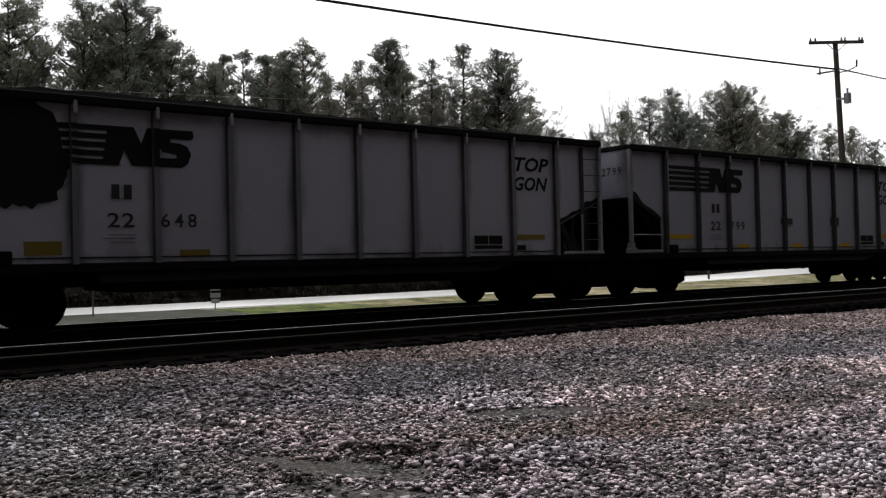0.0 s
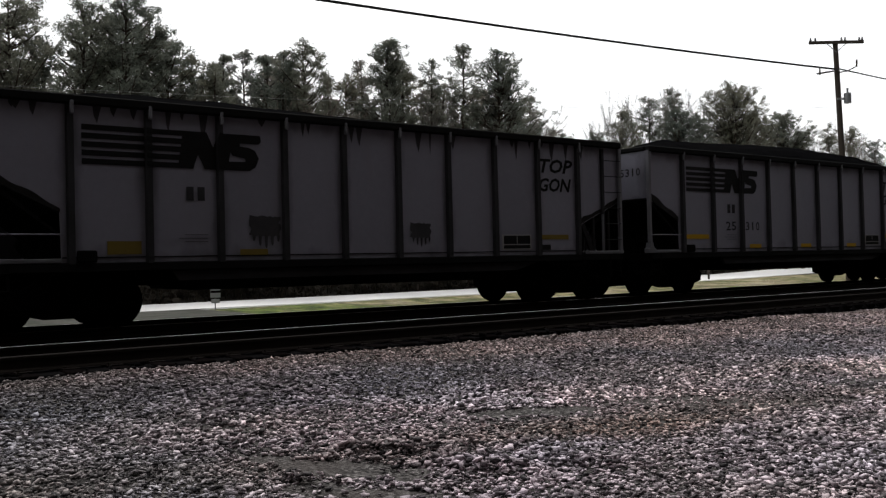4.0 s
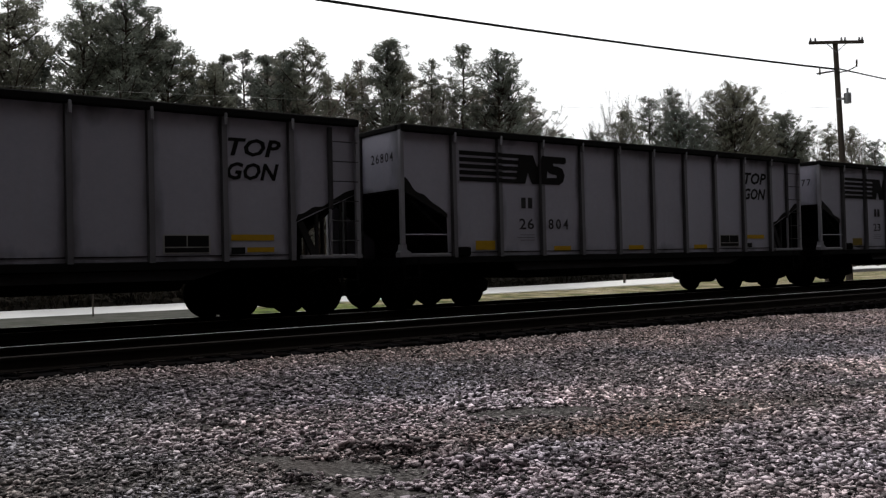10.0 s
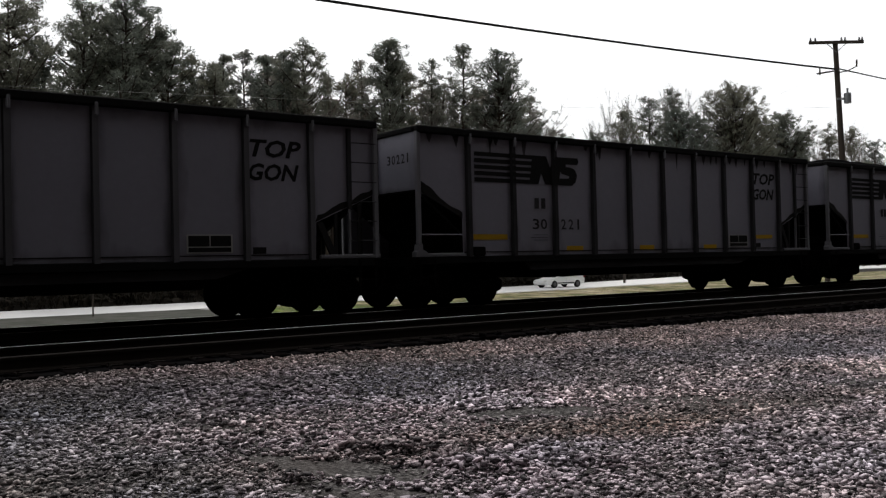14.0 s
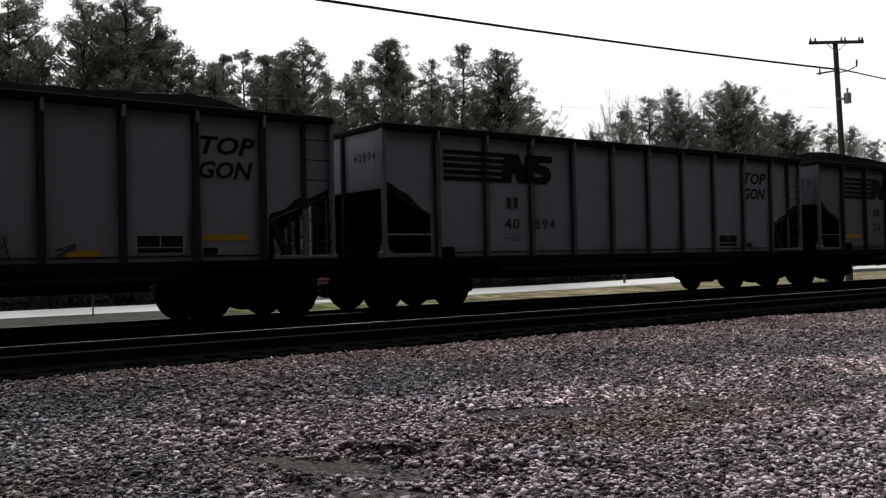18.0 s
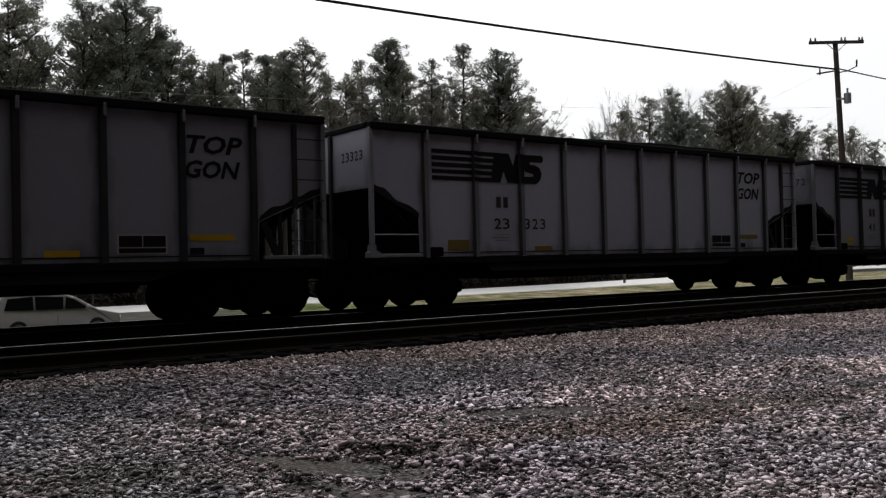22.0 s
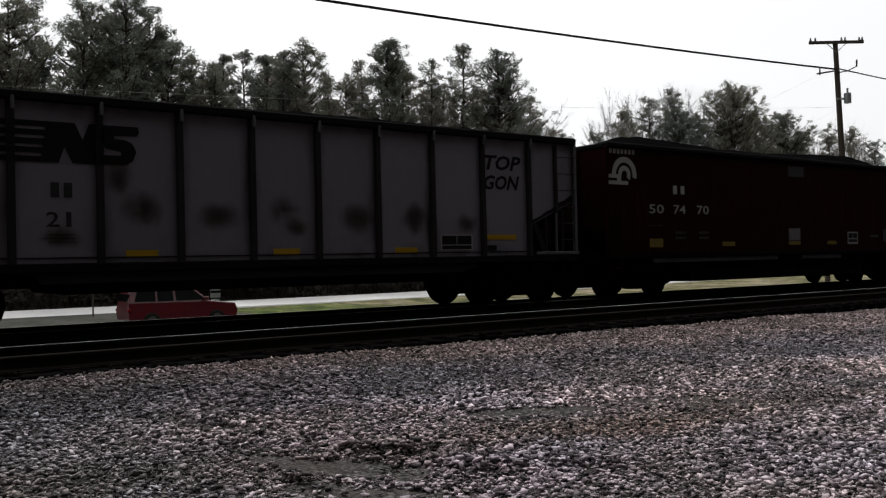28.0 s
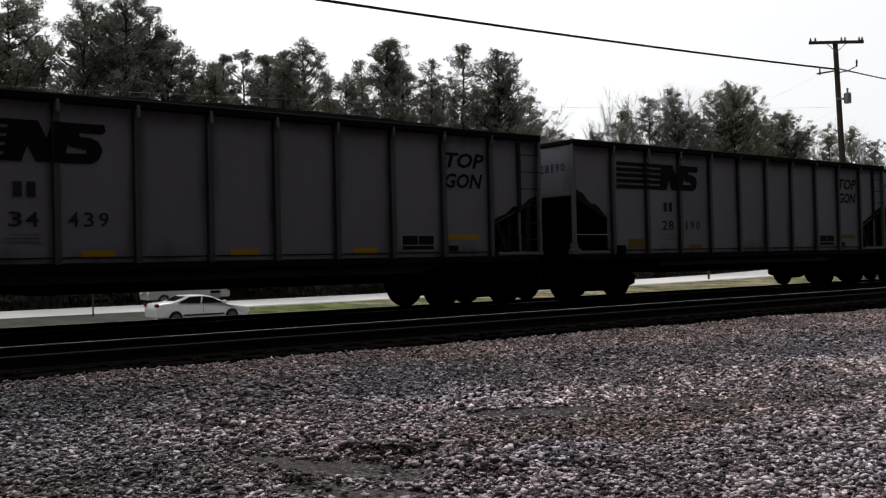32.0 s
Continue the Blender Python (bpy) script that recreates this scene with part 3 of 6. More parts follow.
# ---------------------------------------------------------------- loose stones of the lot
# a broken block: eight corners, twelve triangles
BLOCK_V = np.array([(x, y, z) for z in (-0.8, 0.8) for x, y in ((-0.8, -0.8), (0.8, -0.8), (0.8, 0.8), (-0.8, 0.8))])
BLOCK_F = np.array([(0, 2, 1), (0, 3, 2), (4, 5, 6), (4, 6, 7), (0, 1, 5), (0, 5, 4), (1, 2, 6), (1, 6, 5), (2, 3, 7), (2, 7, 6), (3, 0, 4), (3, 4, 7)])

# hollows of bare packed dirt and wheel ruts: centre, half sizes, turn, share of stones left
HOLLOWS = [(3.12, 5.54, 0.58, 0.22, 0.90, 0.03), (2.78, 5.98, 0.30, 0.11, 0.8, 0.05), (2.95, 4.96, 0.68, 0.14, 0.80, 0.12), (2.95, 6.86, 0.34, 0.08, 0.63, 0.10), (2.62, 7.22, 0.22, 0.06, 0.6, 0.3),
           (5.53, 6.18, 0.72, 0.16, 0.43, 0.02), (7.45, 5.42, 1.05, 0.38, 0.60, 0.42), (6.2, 5.55, 0.7, 0.10, 0.5, 0.5), (8.6, 4.9, 0.5, 0.06, 1.05, 0.10), (7.5, 4.2, 0.45, 0.04, 0.75, 0.12), (9.9, 5.37, 0.6, 0.07, 0.07, 0.10),
           (5.9, 4.75, 0.5, 0.05, 0.6, 0.4), (3.5, 6.55, 0.3, 0.05, 0.6, 0.3)]
# heaps of coarser stones pushed up beside them: centre, half sizes, turn, height
HEAPS = [(3.68, 5.70, 0.52, 0.10, 0.57, 0.05), (3.98, 5.02, 0.48, 0.17, 0.92, 0.05), (4.7, 4.55, 0.4, 0.14, 0.8, 0.03), (2.75, 5.35, 0.3, 0.08, 0.93, 0.03)]


def inside(q, x, y, frayed):
    """How far (x, y) lies within the oval q: 1 at its middle, 0 outside."""
    dx, dy = x - q[0], y - q[1]
    if abs(dx) > 1.6 or abs(dy) > 1.6:
        return 0.0
    u, v = dx * math.cos(q[4]) - dy * math.sin(q[4]), dx * math.sin(q[4]) + dy * math.cos(q[4])
    return max(0.0, 1.0 + frayed * noise.noise(Vector((x * 4, y * 4, 0))) - (u / q[2]) ** 2 - (v / q[3]) ** 2)


def in_hollow(x, y):
    """Share of the stones that lie here."""
    for q in HOLLOWS:
        if inside(q, x, y, 1.0) > 0:
            return q[5]
    return 1.0


def heaped(x, y):
    return max(min(1.0, inside(q, x, y, 0.5) * 1.5) for q in HEAPS)


def scatter(name, count, region, sizes, seed, material, label, height, keep=None):
    rng = np.random.RandomState(seed)
    x = rng.uniform(region[0], region[1], count)
    y = rng.uniform(region[2], region[3], count)
    if keep is not None:
        ok = np.array([keep(a, b) for a, b in zip(x, y)])
        x, y = x[ok], y[ok]
    n = len(x)
    s = sizes[0] + (sizes[1] - sizes[0]) * rng.rand(n) ** 2.1 * np.array([0.74 + 0.36 * smooth(-0.25, 0.35, noise.noise(Vector((a * 0.8, b * 0.8, 5.0)))) for a, b in zip(x, y)])
    heap = np.array([heaped(a, b) for a, b in zip(x, y)])
    s *= 1.0 + 0.35 * heap
    z = np.array([height(a, b) for a, b in zip(x, y)]) + s * rng.uniform(-0.25, 1.2, n) + heap * rng.uniform(0.0, 0.06, n)
    shape = np.repeat(BLOCK_V[None], n, 0) + rng.uniform(-0.4, 0.4, (n, 8, 3))
    shape *= (s[:, None] * np.stack([rng.uniform(0.85, 1.75, n), rng.uniform(0.55, 1.15, n), rng.uniform(0.22, 0.58, n)], 1))[:, None, :]
    w = rng.uniform(0, 2 * np.pi, n)
    tilt = rng.normal(0, 0.30, n)
    c, q = np.cos(w)[:, None], np.sin(w)[:, None]
    px, py, pz = shape[..., 0], shape[..., 1], shape[..., 2]
    ct, stt = np.cos(tilt)[:, None], np.sin(tilt)[:, None]
    px, pz = px * ct - pz * stt, px * stt + pz * ct
    out = np.stack([px * c - py * q + x[:, None], px * q + py * c + y[:, None], pz + z[:, None]], -1).reshape(-1, 3)
    faces = (BLOCK_F[None] + (np.arange(n) * 8)[:, None, None]).reshape(-1)
    me = bpy.data.meshes.new(name)
    me.vertices.add(len(out))
    me.vertices.foreach_set("co", out.ravel())
    me.loops.add(len(faces))
    me.loops.foreach_set("vertex_index", faces.astype(np.int32))
    me.polygons.add(len(faces) // 3)
    me.polygons.foreach_set("loop_start", np.arange(0, len(faces), 3, dtype=np.int32))
    me.update(calc_edges=True)
    thing(name, label, "gravel", kind="stuff", me=me, material=material)


def lot_keep(x, y):
    """Stones lie thick on the driven part of the lot and thin out round it."""
    near = x * x + y * y
    out = max(x - 2.02 * y - 0.4, 0.10 * y - 0.3 - x, 0.0) + 0.5 * max(0.0, 3.9 - math.sqrt(near))
    if out > 0:
        rim = smooth(0.6, 2.4, y) * smooth(-0.8, 0.5, x)
        return random.random() < (0.08 + 0.85 * math.exp(-1.6 * out)) * rim
    return random.random() < in_hollow(x, y) * (1.0 if near < 60 else 0.78 if near < 110 else 0.6)


def round_keep(x, y):
    return not (0.08 * y - 0.4 < x < 2.1 * y + 0.8 and x < 21 and y > 2.2)


random.seed(9)
scatter("gravel", 310000, (-0.8, 21.0, 0.6, 10.8), (0.0085, 0.026), 5, M_STONE, "loose crushed granite stones on the lot", ground_z, lot_keep)
scatter("gravel", 26000, (-13.0, 24.0, -6.5, 10.6), (0.012, 0.042), 8, M_STONE, "loose crushed granite stones on the lot", ground_z, round_keep)
scatter("ballast", 9000, (-1.0, 24.0, 10.6, 18.6), (0.02, 0.045), 6, M_BALLAST, "coal-dusted ballast between the rails, blackened with the train's shadow", lambda x, y: -0.225 if y > 10.9 else -0.30)


# ---------------------------------------------------------------- trees
def tufts(rng, centre, rad, count, size):
    """Needle tufts: small crossed blades round a centre."""
    V, F = [], []
    for _ in range(count):
        d = Vector((rng.gauss(0, 1), rng.gauss(0, 1), rng.gauss(0, 0.75))).normalized() * (rad * rng.random() ** 0.5)
        q = centre + Vector((d.x, d.y, d.z * 0.7))
        a = Vector((rng.gauss(0, 1), rng.gauss(0, 1), rng.gauss(0, 1))).normalized() * size * rng.uniform(0.6, 1.4)
        b2 = a.orthogonal().normalized() * size * rng.uniform(0.25, 0.5)
        o = len(V)
        V += [tuple(q - a * 0.5 - b2), tuple(q - a * 0.4 + b2), tuple(q + a)]
        F.append((o, o + 1, o + 2))
    return V, F


def pine_meshes(seed, h=20.0, spread=4.2, bare=0.25, limbs=70, blades=50, ragged=0.5, size=0.165):
    """Trunk with limbs, and crown, of a tall pine h metres high."""
    rng = random.Random(seed)
    lean = [rng.uniform(-0.4, 0.4), rng.uniform(-0.4, 0.4)]
    spine = [Vector((lean[0] * (z / h) ** 2 * 2 + 0.15 * math.sin(z * 0.4 + seed), lean[1] * (z / h) ** 2 * 2, z)) for z in [h * k / 12 for k in range(13)]]
    wood = [tube(spine, 0.26, 8, 0.04)]
    leaf = []

    def at(z):
        k = min(11, int(z / h * 12))
        f = z / h * 12 - k
        return spine[k].lerp(spine[k + 1], f)
    w = rng.uniform(0, 6)
    for i in range(limbs):
        u = (i + rng.random()) / limbs
        z = h * (bare + (0.97 - bare) * u)
        shape = (min(1.0, (1 - u) * 2.3 + 0.30)) ** 0.7 * (0.55 + 0.45 * smooth(0, 0.25, u))
        out = spread * shape * (1 - ragged * rng.random())
        w += 2.4 + rng.uniform(-0.5, 0.5)
        base = at(max(0.5, z - out * rng.uniform(0.5, 0.8)))
        tip = Vector((base.x + math.cos(w) * out, base.y + math.sin(w) * out, z + out * rng.uniform(0.0, 0.25)))
        mid = base.lerp(tip, 0.55) + Vector((0, 0, -0.10 * out))
        wood.append(tube([base, mid, tip], 0.06, 4, 0.015))
        n = 2 + int(out * 1.25)
        for k in range(n):
            f = 1.0 - 0.72 * k / n
            q = (mid.lerp(tip, (f - 0.55) / 0.45) if f > 0.55 else base.lerp(mid, f / 0.55)) + Vector((rng.gauss(0, 0.3), rng.gauss(0, 0.3), rng.gauss(0.1, 0.2))) * min(1.5, out * 0.45)
            leaf.append(tufts(rng, q, rng.uniform(0.36, 0.72), blades, size * 0.85))
    for _ in range(4):
        leaf.append(tufts(rng, spine[-1] + Vector((rng.gauss(0, 0.5), rng.gauss(0, 0.5), rng.uniform(-0.6, 0.1))), 0.55, blades, size))
    for i in range(9):
        z = h * rng.uniform(0.12, max(0.15, bare))
        w = rng.uniform(0, 2 * math.pi)
        base = at(z)
        wood.append(tube([base, base + Vector((math.cos(w) * 0.9, math.sin(w) * 0.9, 0.1))], 0.03, 4, 0.01))
    return joined(*wood), joined(*leaf)


def bare_meshes(seed, h=18.0):
    """A leafless broad-leaved tree: trunk with boughs, and a crown of fine twigs."""
    rng = random.Random(seed)
    wood, twig = [], []

    def grow(p, d, length, r, depth):
        q = p + d * length
        (wood if depth < 3 else twig).append(tube([p, p.lerp(q, 0.5) + Vector((rng.uniform(-1, 1), rng.uniform(-1, 1), 0)) * length * 0.06, q], r, 5 if depth < 3 else 3, r * 0.6))
        if depth >= 5:
            return
        for _ in range(3 if depth < 4 else 4):
            e = (d + Vector((rng.gauss(0, 0.42), rng.gauss(0, 0.42), rng.uniform(-0.05, 0.35)))).normalized()
            grow(q if rng.random() < 0.6 else p.lerp(q, 0.7), e, length * rng.uniform(0.6, 0.8), r * 0.58, depth + 1)
    grow(Vector((0, 0, 0)), Vector((0, 0, 1)), h * 0.32, 0.2, 0)
    return joined(*wood), joined(*twig)


PINES = [pine_meshes(15, spread=3.0, bare=0.26, limbs=54, ragged=0.7),
         pine_meshes(17, spread=4.6, bare=0.08, limbs=52, blades=34, ragged=0.65, size=0.24), pine_meshes(18, spread=4.0, bare=0.10, limbs=48, blades=34, ragged=0.7, size=0.24)]
BARES = [bare_meshes(21), bare_meshes(22)]


def make_tree(kind, form, x, y, height, turn, wide=1.0, dull=False):
    base, crown = (PINES if kind == "pine" else BARES)[form]
    me1 = mesh_of((kind + "_trunk", form), lambda: base)
    me2 = mesh_of((kind + "_crown", form), lambda: crown)
    if kind == "pine":
        ob = thing("pine_tree", "tall loblolly-like pine with a ragged dark green crown" if not dull else "thin pine with sparse dull green needles, paled for haze", "tree", "trees of the wood")
    else:
        ob = thing("bare_tree", "leafless grey broad-leaved tree among the pines", "tree", "trees of the wood")
    part("trunk", me1, M_BARK, ob)
    part("crown", me2, (M_NEEDLE2 if dull else M_NEEDLE) if kind == "pine" else M_TWIG, ob)
    z = ground_height(x, y) - 0.15
    full = 20.0 if kind == "pine" else max(v[2] for v in crown[0])
    s = (height + 0.5 - z) / full
    ob.matrix_basis = Matrix.LocRotScale((x, y, z), Euler((0, 0, turn)), (s * wide * 1.12, s * wide * 1.12, s))
    return ob


def clump(rng, centre, rad, blades, size):
    """One dense pad of needles at a limb's end: blades set in a flattened ball."""
    V, F = [], []
    for _ in range(blades):
        d = Vector((rng.gauss(0, 1), rng.gauss(0, 1), rng.gauss(0, 1))).normalized() * (rad * rng.random() ** 0.4)
        q = centre + Vector((d.x, d.y, d.z * 0.82))
        a = (d.normalized() * 0.7 + Vector((rng.gauss(0, 0.7), rng.gauss(0, 0.7), rng.gauss(0.25, 0.6)))).normalized() * size * rng.uniform(0.7, 1.4)
        b2 = a.orthogonal().normalized() * size * rng.uniform(0.25, 0.45)
        o = len(V)
        V += [tuple(q - a * 0.5 - b2), tuple(q - a * 0.4 + b2), tuple(q + a)]
        F.append((o, o + 1, o + 2))
    return V, F


# half width of a crown over its height, foot 0 to tip 1
SHAPES = {
    "dome": lambda u: 0.80 + 0.2 * u if u < 0.6 else 0.92 * math.sqrt(max(0.06, 1 - ((u - 0.6) / 0.41) ** 2)),
    "cone": lambda u: 0.12 + 0.88 * (1 - u) ** 0.85,
    "tall": lambda u: 0.95 if u < 0.6 else 0.25 + 0.70 * math.sqrt(max(0.0, 1 - ((u - 0.6) / 0.4) ** 2)),
    "spire": lambda u: 0.95 if u < 0.45 else 0.42 if u < 0.92 else 0.22,
}


def crown_pine(seed, h, reach, deep, shape, fill):
    """Trunk with limbs, and a crown of needle pads; the crown reaches deep metres down from the tip."""
    rng = random.Random(seed)
    lean = rng.uniform(-0.3, 0.3)
    top, h = h, h - (0.9 if shape == "dome" else 0.3)
    spine = [Vector((lean * (k / 12) ** 2 + 0.07 * math.sin(k * 0.9 + seed), 0.1 * math.sin(k * 0.7 + seed * 2), h * k / 12)) for k in range(13)]
    wood, leaf = [tube(spine, 0.17 + 0.006 * h, 8, 0.04)], []

    def at(z):
        z = min(max(z, 0.0), h * 0.999)
        k = int(z / h * 12)
        return spine[k].lerp(spine[k + 1], z / h * 12 - k)
    pads = 5
    count = int(fill * (2 * reach * deep) / 0.40 / pads * 1.5) + 8
    for i in range(count):
        u = ((i + rng.random()) / count) ** 0.92
        w = rng.uniform(0, 2 * math.pi)
        uneven = 1.08 + 0.65 * noise.noise(Vector((math.cos(w) * 1.3 + seed, math.sin(w) * 1.3, u * 7.0)))
        out = reach * SHAPES[shape](u) * max(0.45, uneven) * 1.10 * (rng.uniform(0.25, 1.0) ** 0.5)
        z = top - 0.35 - deep * (1 - u) + rng.uniform(-0.45, 0.3)
        # limbs climb from the trunk and end in tight round pads of needles
        base = at(z - rng.uniform(0.55, 0.95) * out - 0.2)
        tip = Vector((base.x + math.cos(w) * out, base.y + math.sin(w) * out, z))
        mid = base.lerp(tip, 0.5) + Vector((0, 0, -0.10 * out))
        wood.append(tube([base, mid, tip], 0.04 + 0.012 * out, 4, 0.014))
        for k in range(pads):
            f = 1.0 - (k + 0.6 * rng.random()) / pads * min(0.72, 0.25 + 0.25 * out) if k else 1.0
            on = mid.lerp(tip, (f - 0.5) * 2) if f > 0.5 else base.lerp(mid, f * 2)
            loose = min(0.85, 0.25 + 0.28 * out) if k else 0.08
            q = on + Vector((rng.gauss(0, 0.6), rng.gauss(0, 0.6), rng.gauss(0.15, 0.42))) * loose
            if k > 1:
                wood.append(tube([on, q], 0.02, 3, 0.008))
            leaf.append(clump(rng, q, rng.uniform(0.28, 0.56), 42, 0.165))
    for i in range(10):
        z = h - deep * rng.uniform(0.2, 1.25)
        w = rng.uniform(0, 2 * math.pi)
        base = at(z)
        wood.append(tube([base, base + Vector((math.cos(w), math.sin(w), 0.15)) * rng.uniform(0.6, 1.5)], 0.03, 4, 0.008))
    return joined(*wood), joined(*leaf)


# pines along the front of the wood: x, y, height of the tip, half width, depth of the crown, shape, fullness
FRONT = [
    (12.7, 70, 22.0, 2.9, 8.0, "dome", 1.5), (15.4, 71, 19.0, 1.5, 5.0, "tall", 0.9), (17.7, 70, 21.6, 2.9, 8.5, "dome", 1.5), (20.5, 69, 22.7, 3.2, 9.5, "dome", 1.5),
    (22.6, 70, 21.4, 1.7, 7.0, "dome", 1.2), (24.1, 70, 20.1, 2.3, 8.0, "dome", 1.8), (26.5, 70, 18.4, 1.1, 6.0, "dome", 1.4), (28.0, 69, 17.8, 1.2, 6.0, "dome", 1.9),
    (29.9, 72, 19.6, 0.9, 6.0, "tall", 0.9), (32.7, 70, 19.4, 1.4, 7.0, "tall", 1.4), (34.7, 71, 20.3, 1.0, 7.0, "tall", 1.2), (36.3, 70, 20.8, 2.5, 8.0, "dome", 1.7),
    (39.6, 71, 18.5, 1.1, 6.0, "tall", 1.2), (41.9, 72, 18.9, 1.9, 7.0, "dome", 1.5), (44.9, 70, 22.5, 3.2, 9.0, "spire", 1.9), (47.4, 71, 21.5, 1.2, 8.0, "tall", 1.3),
]
FRONT += [
    (50.3, 70, 21.0, 1.2, 8.0, "tall", 1.35), (53.9, 70, 23.0, 2.0, 9.0, "tall", 1.15), (58.4, 70, 22.9, 6.6, 10.0, "cone", 1.05), (61.0, 71, 22.2, 2.6, 8.0, "dome", 0.8),
    (87.8, 84, 18.6, 1.7, 7.0, "dome", 1.2), (92.4, 84, 21.9, 2.5, 8.0, "dome", 1.6), (98.3, 84, 24.2, 1.9, 9.0, "tall", 1.5), (103.9, 85, 25.6, 2.2, 9.0, "dome", 1.5),
    (102.5, 83, 22.4, 3.2, 9.0, "dome", 2.3), (108.2, 84, 22.5, 2.8, 9.0, "dome", 2.3), (117.6, 84, 27.7, 5.6, 13.0, "dome", 3.2), (124.6, 85, 23.6, 3.2, 9.0, "dome", 2.6),
    (130.7, 84, 24.6, 4.2, 10.0, "dome", 3.0), (135.4, 84, 22.0, 2.5, 8.0, "dome", 2.2), (144.0, 84, 23.2, 2.2, 9.0, "tall", 1.3), (151.2, 84, 23.7, 2.3, 9.0, "tall", 1.2), (159.4, 84, 21.7, 2.8, 8.0, "dome", 1.2), (170.2, 84, 24.0, 3.0, 9.0, "dome", 1.3),
]
for i, (x, y, top, reach, deep, shape, fill) in enumerate(FRONT):
    z = ground_height(x, y) - 0.15
    wood, leaf = crown_pine(101 + i, top - z - 0.2, reach, deep, shape, fill)
    words = {"dome": "broad pine with a rounded dark green crown", "cone": "spreading pine whose crown slopes to a point", "tall": "slender pine with a narrow ragged crown", "spire": "tall pine with a thin pointed top"}[shape]
    ob = thing("pine_tree", words, "tree", "trees of the wood")
    part("trunk", mesh_of(("pine_trunk", "front", i), lambda: wood), M_BARK, ob)
    part("crown", mesh_of(("pine_crown", "front", i), lambda: leaf), M_NEEDLE, ob)
    ob.location = (x, y, z)

# leafless trees between them: form, x, y, height of the top, width
for i, (form, x, y, top, wide) in enumerate([(0, 92.3, 86, 23.0, 0.5), (1, 96.7, 86, 24.6, 0.45), (0, 100.3, 87, 25.6, 0.5), (1, 103.2, 86, 26.3, 0.45), (0, 105.5, 87, 27.6, 0.45), (1, 107.9, 86, 26.6, 0.5), (0, 110.3, 87, 25.7, 0.5),
                                            (1, 140.4, 87, 23.4, 0.6), (0, 143.5, 88, 23.8, 0.6), (1, 159.6, 87, 23.2, 0.6), (0, 167.4, 88, 24.6, 0.6), (1, 88.9, 87, 19.8, 0.5), (0, 30.4, 74, 20.0, 0.4), (1, 66.5, 73, 16.0, 0.5)]):
    make_tree("bare", form, x, y, top, i * 2.4, wide)
for i, (x, y, top) in enumerate([(7.5, 72, 21.0), (2.0, 71, 22.0), (-5.0, 72, 21.0)]):
    make_tree("pine", i % 4, x, y, top, i * 2.4)

# how high the wood stands behind its edge
CANOPY = [(-12, 19), (8.3, 18.4), (12.8, 19.0), (14.4, 16.4), (15.2, 15.6), (17.3, 16.6), (19.4, 20.4), (23.5, 20.3), (26.8, 19.0), (28.0, 18.4), (36.3, 18.8), (40.4, 18.6), (43.4, 18.8), (46.0, 19.8), (54.9, 19.4), (58.0, 18.6), (65.1, 18.4), (67.5, 17.0), (69.6, 14.5), (71, 11)]


def canopy(x):
    for (a, p), (b, q) in zip(CANOPY, CANOPY[1:]):
        if a <= x <= b:
            return p + (q - p) * (x - a) / (b - a)
    return 12.0


rng = random.Random(31)
for i in range(62):
    x, y = -12 + i * 1.34 + rng.uniform(-0.7, 0.7), rng.uniform(72, 82)
    kind = "bare" if rng.random() < (0.16 if x < 38 else 0.34) else "pine"
    make_tree(kind, rng.choice((1, 2, 1, 2, 0)) if kind == "pine" else rng.choice((0, 1)), x * y / 74, y, (canopy(x) + 0.8 - rng.uniform(0.0, 2.4)) * y / 74, rng.uniform(0, 6), rng.uniform(0.8, 1.1), dull=rng.random() < (0.6 if x < 38 else 0.9))
for i in range(44):
    x = 72 + i * 1.85 + rng.uniform(-1, 1)
    kind = "bare" if rng.random() < 0.3 else "pine"
    make_tree(kind, rng.choice((1, 2)) if kind == "pine" else rng.choice((0, 1)), x * 1.2, 1.2 * rng.uniform(76, 92), 1.2 * 14.6 * rng.uniform(0.86, 1.08) * (1.0 if x < 112 else 1.12), rng.uniform(0, 6), rng.uniform(0.8, 1.15), dull=True)


def make_thicket():
    """Winter undergrowth along the foot of the wood."""
    rng = random.Random(41)
    pieces = []
    for i in range(3200):
        x = rng.uniform(-14, 175)
        y = road_far_edge(x) + rng.uniform(1.8, 12)
        z = ground_height(x, y)
        for _ in range(3):
            a = rng.uniform(0, 6.28)
            h = rng.uniform(0.8, 2.8)
            pieces.append(tube([(x, y, z - 0.1), (x + 0.35 * math.cos(a) * h, y + 0.35 * math.sin(a) * h, z + h)], 0.03, 3, 0.008))
        pieces.append(tufts(rng, Vector((x, y, z + rng.uniform(0.2, 2.2))), 0.9, 26, 0.30))
    thing("undergrowth", "brown winter brush along the edge of the wood", "brush", kind="stuff",
          me=mesh_of("undergrowth", lambda: joined(*pieces)), material=M_BRUSH)


make_thicket()


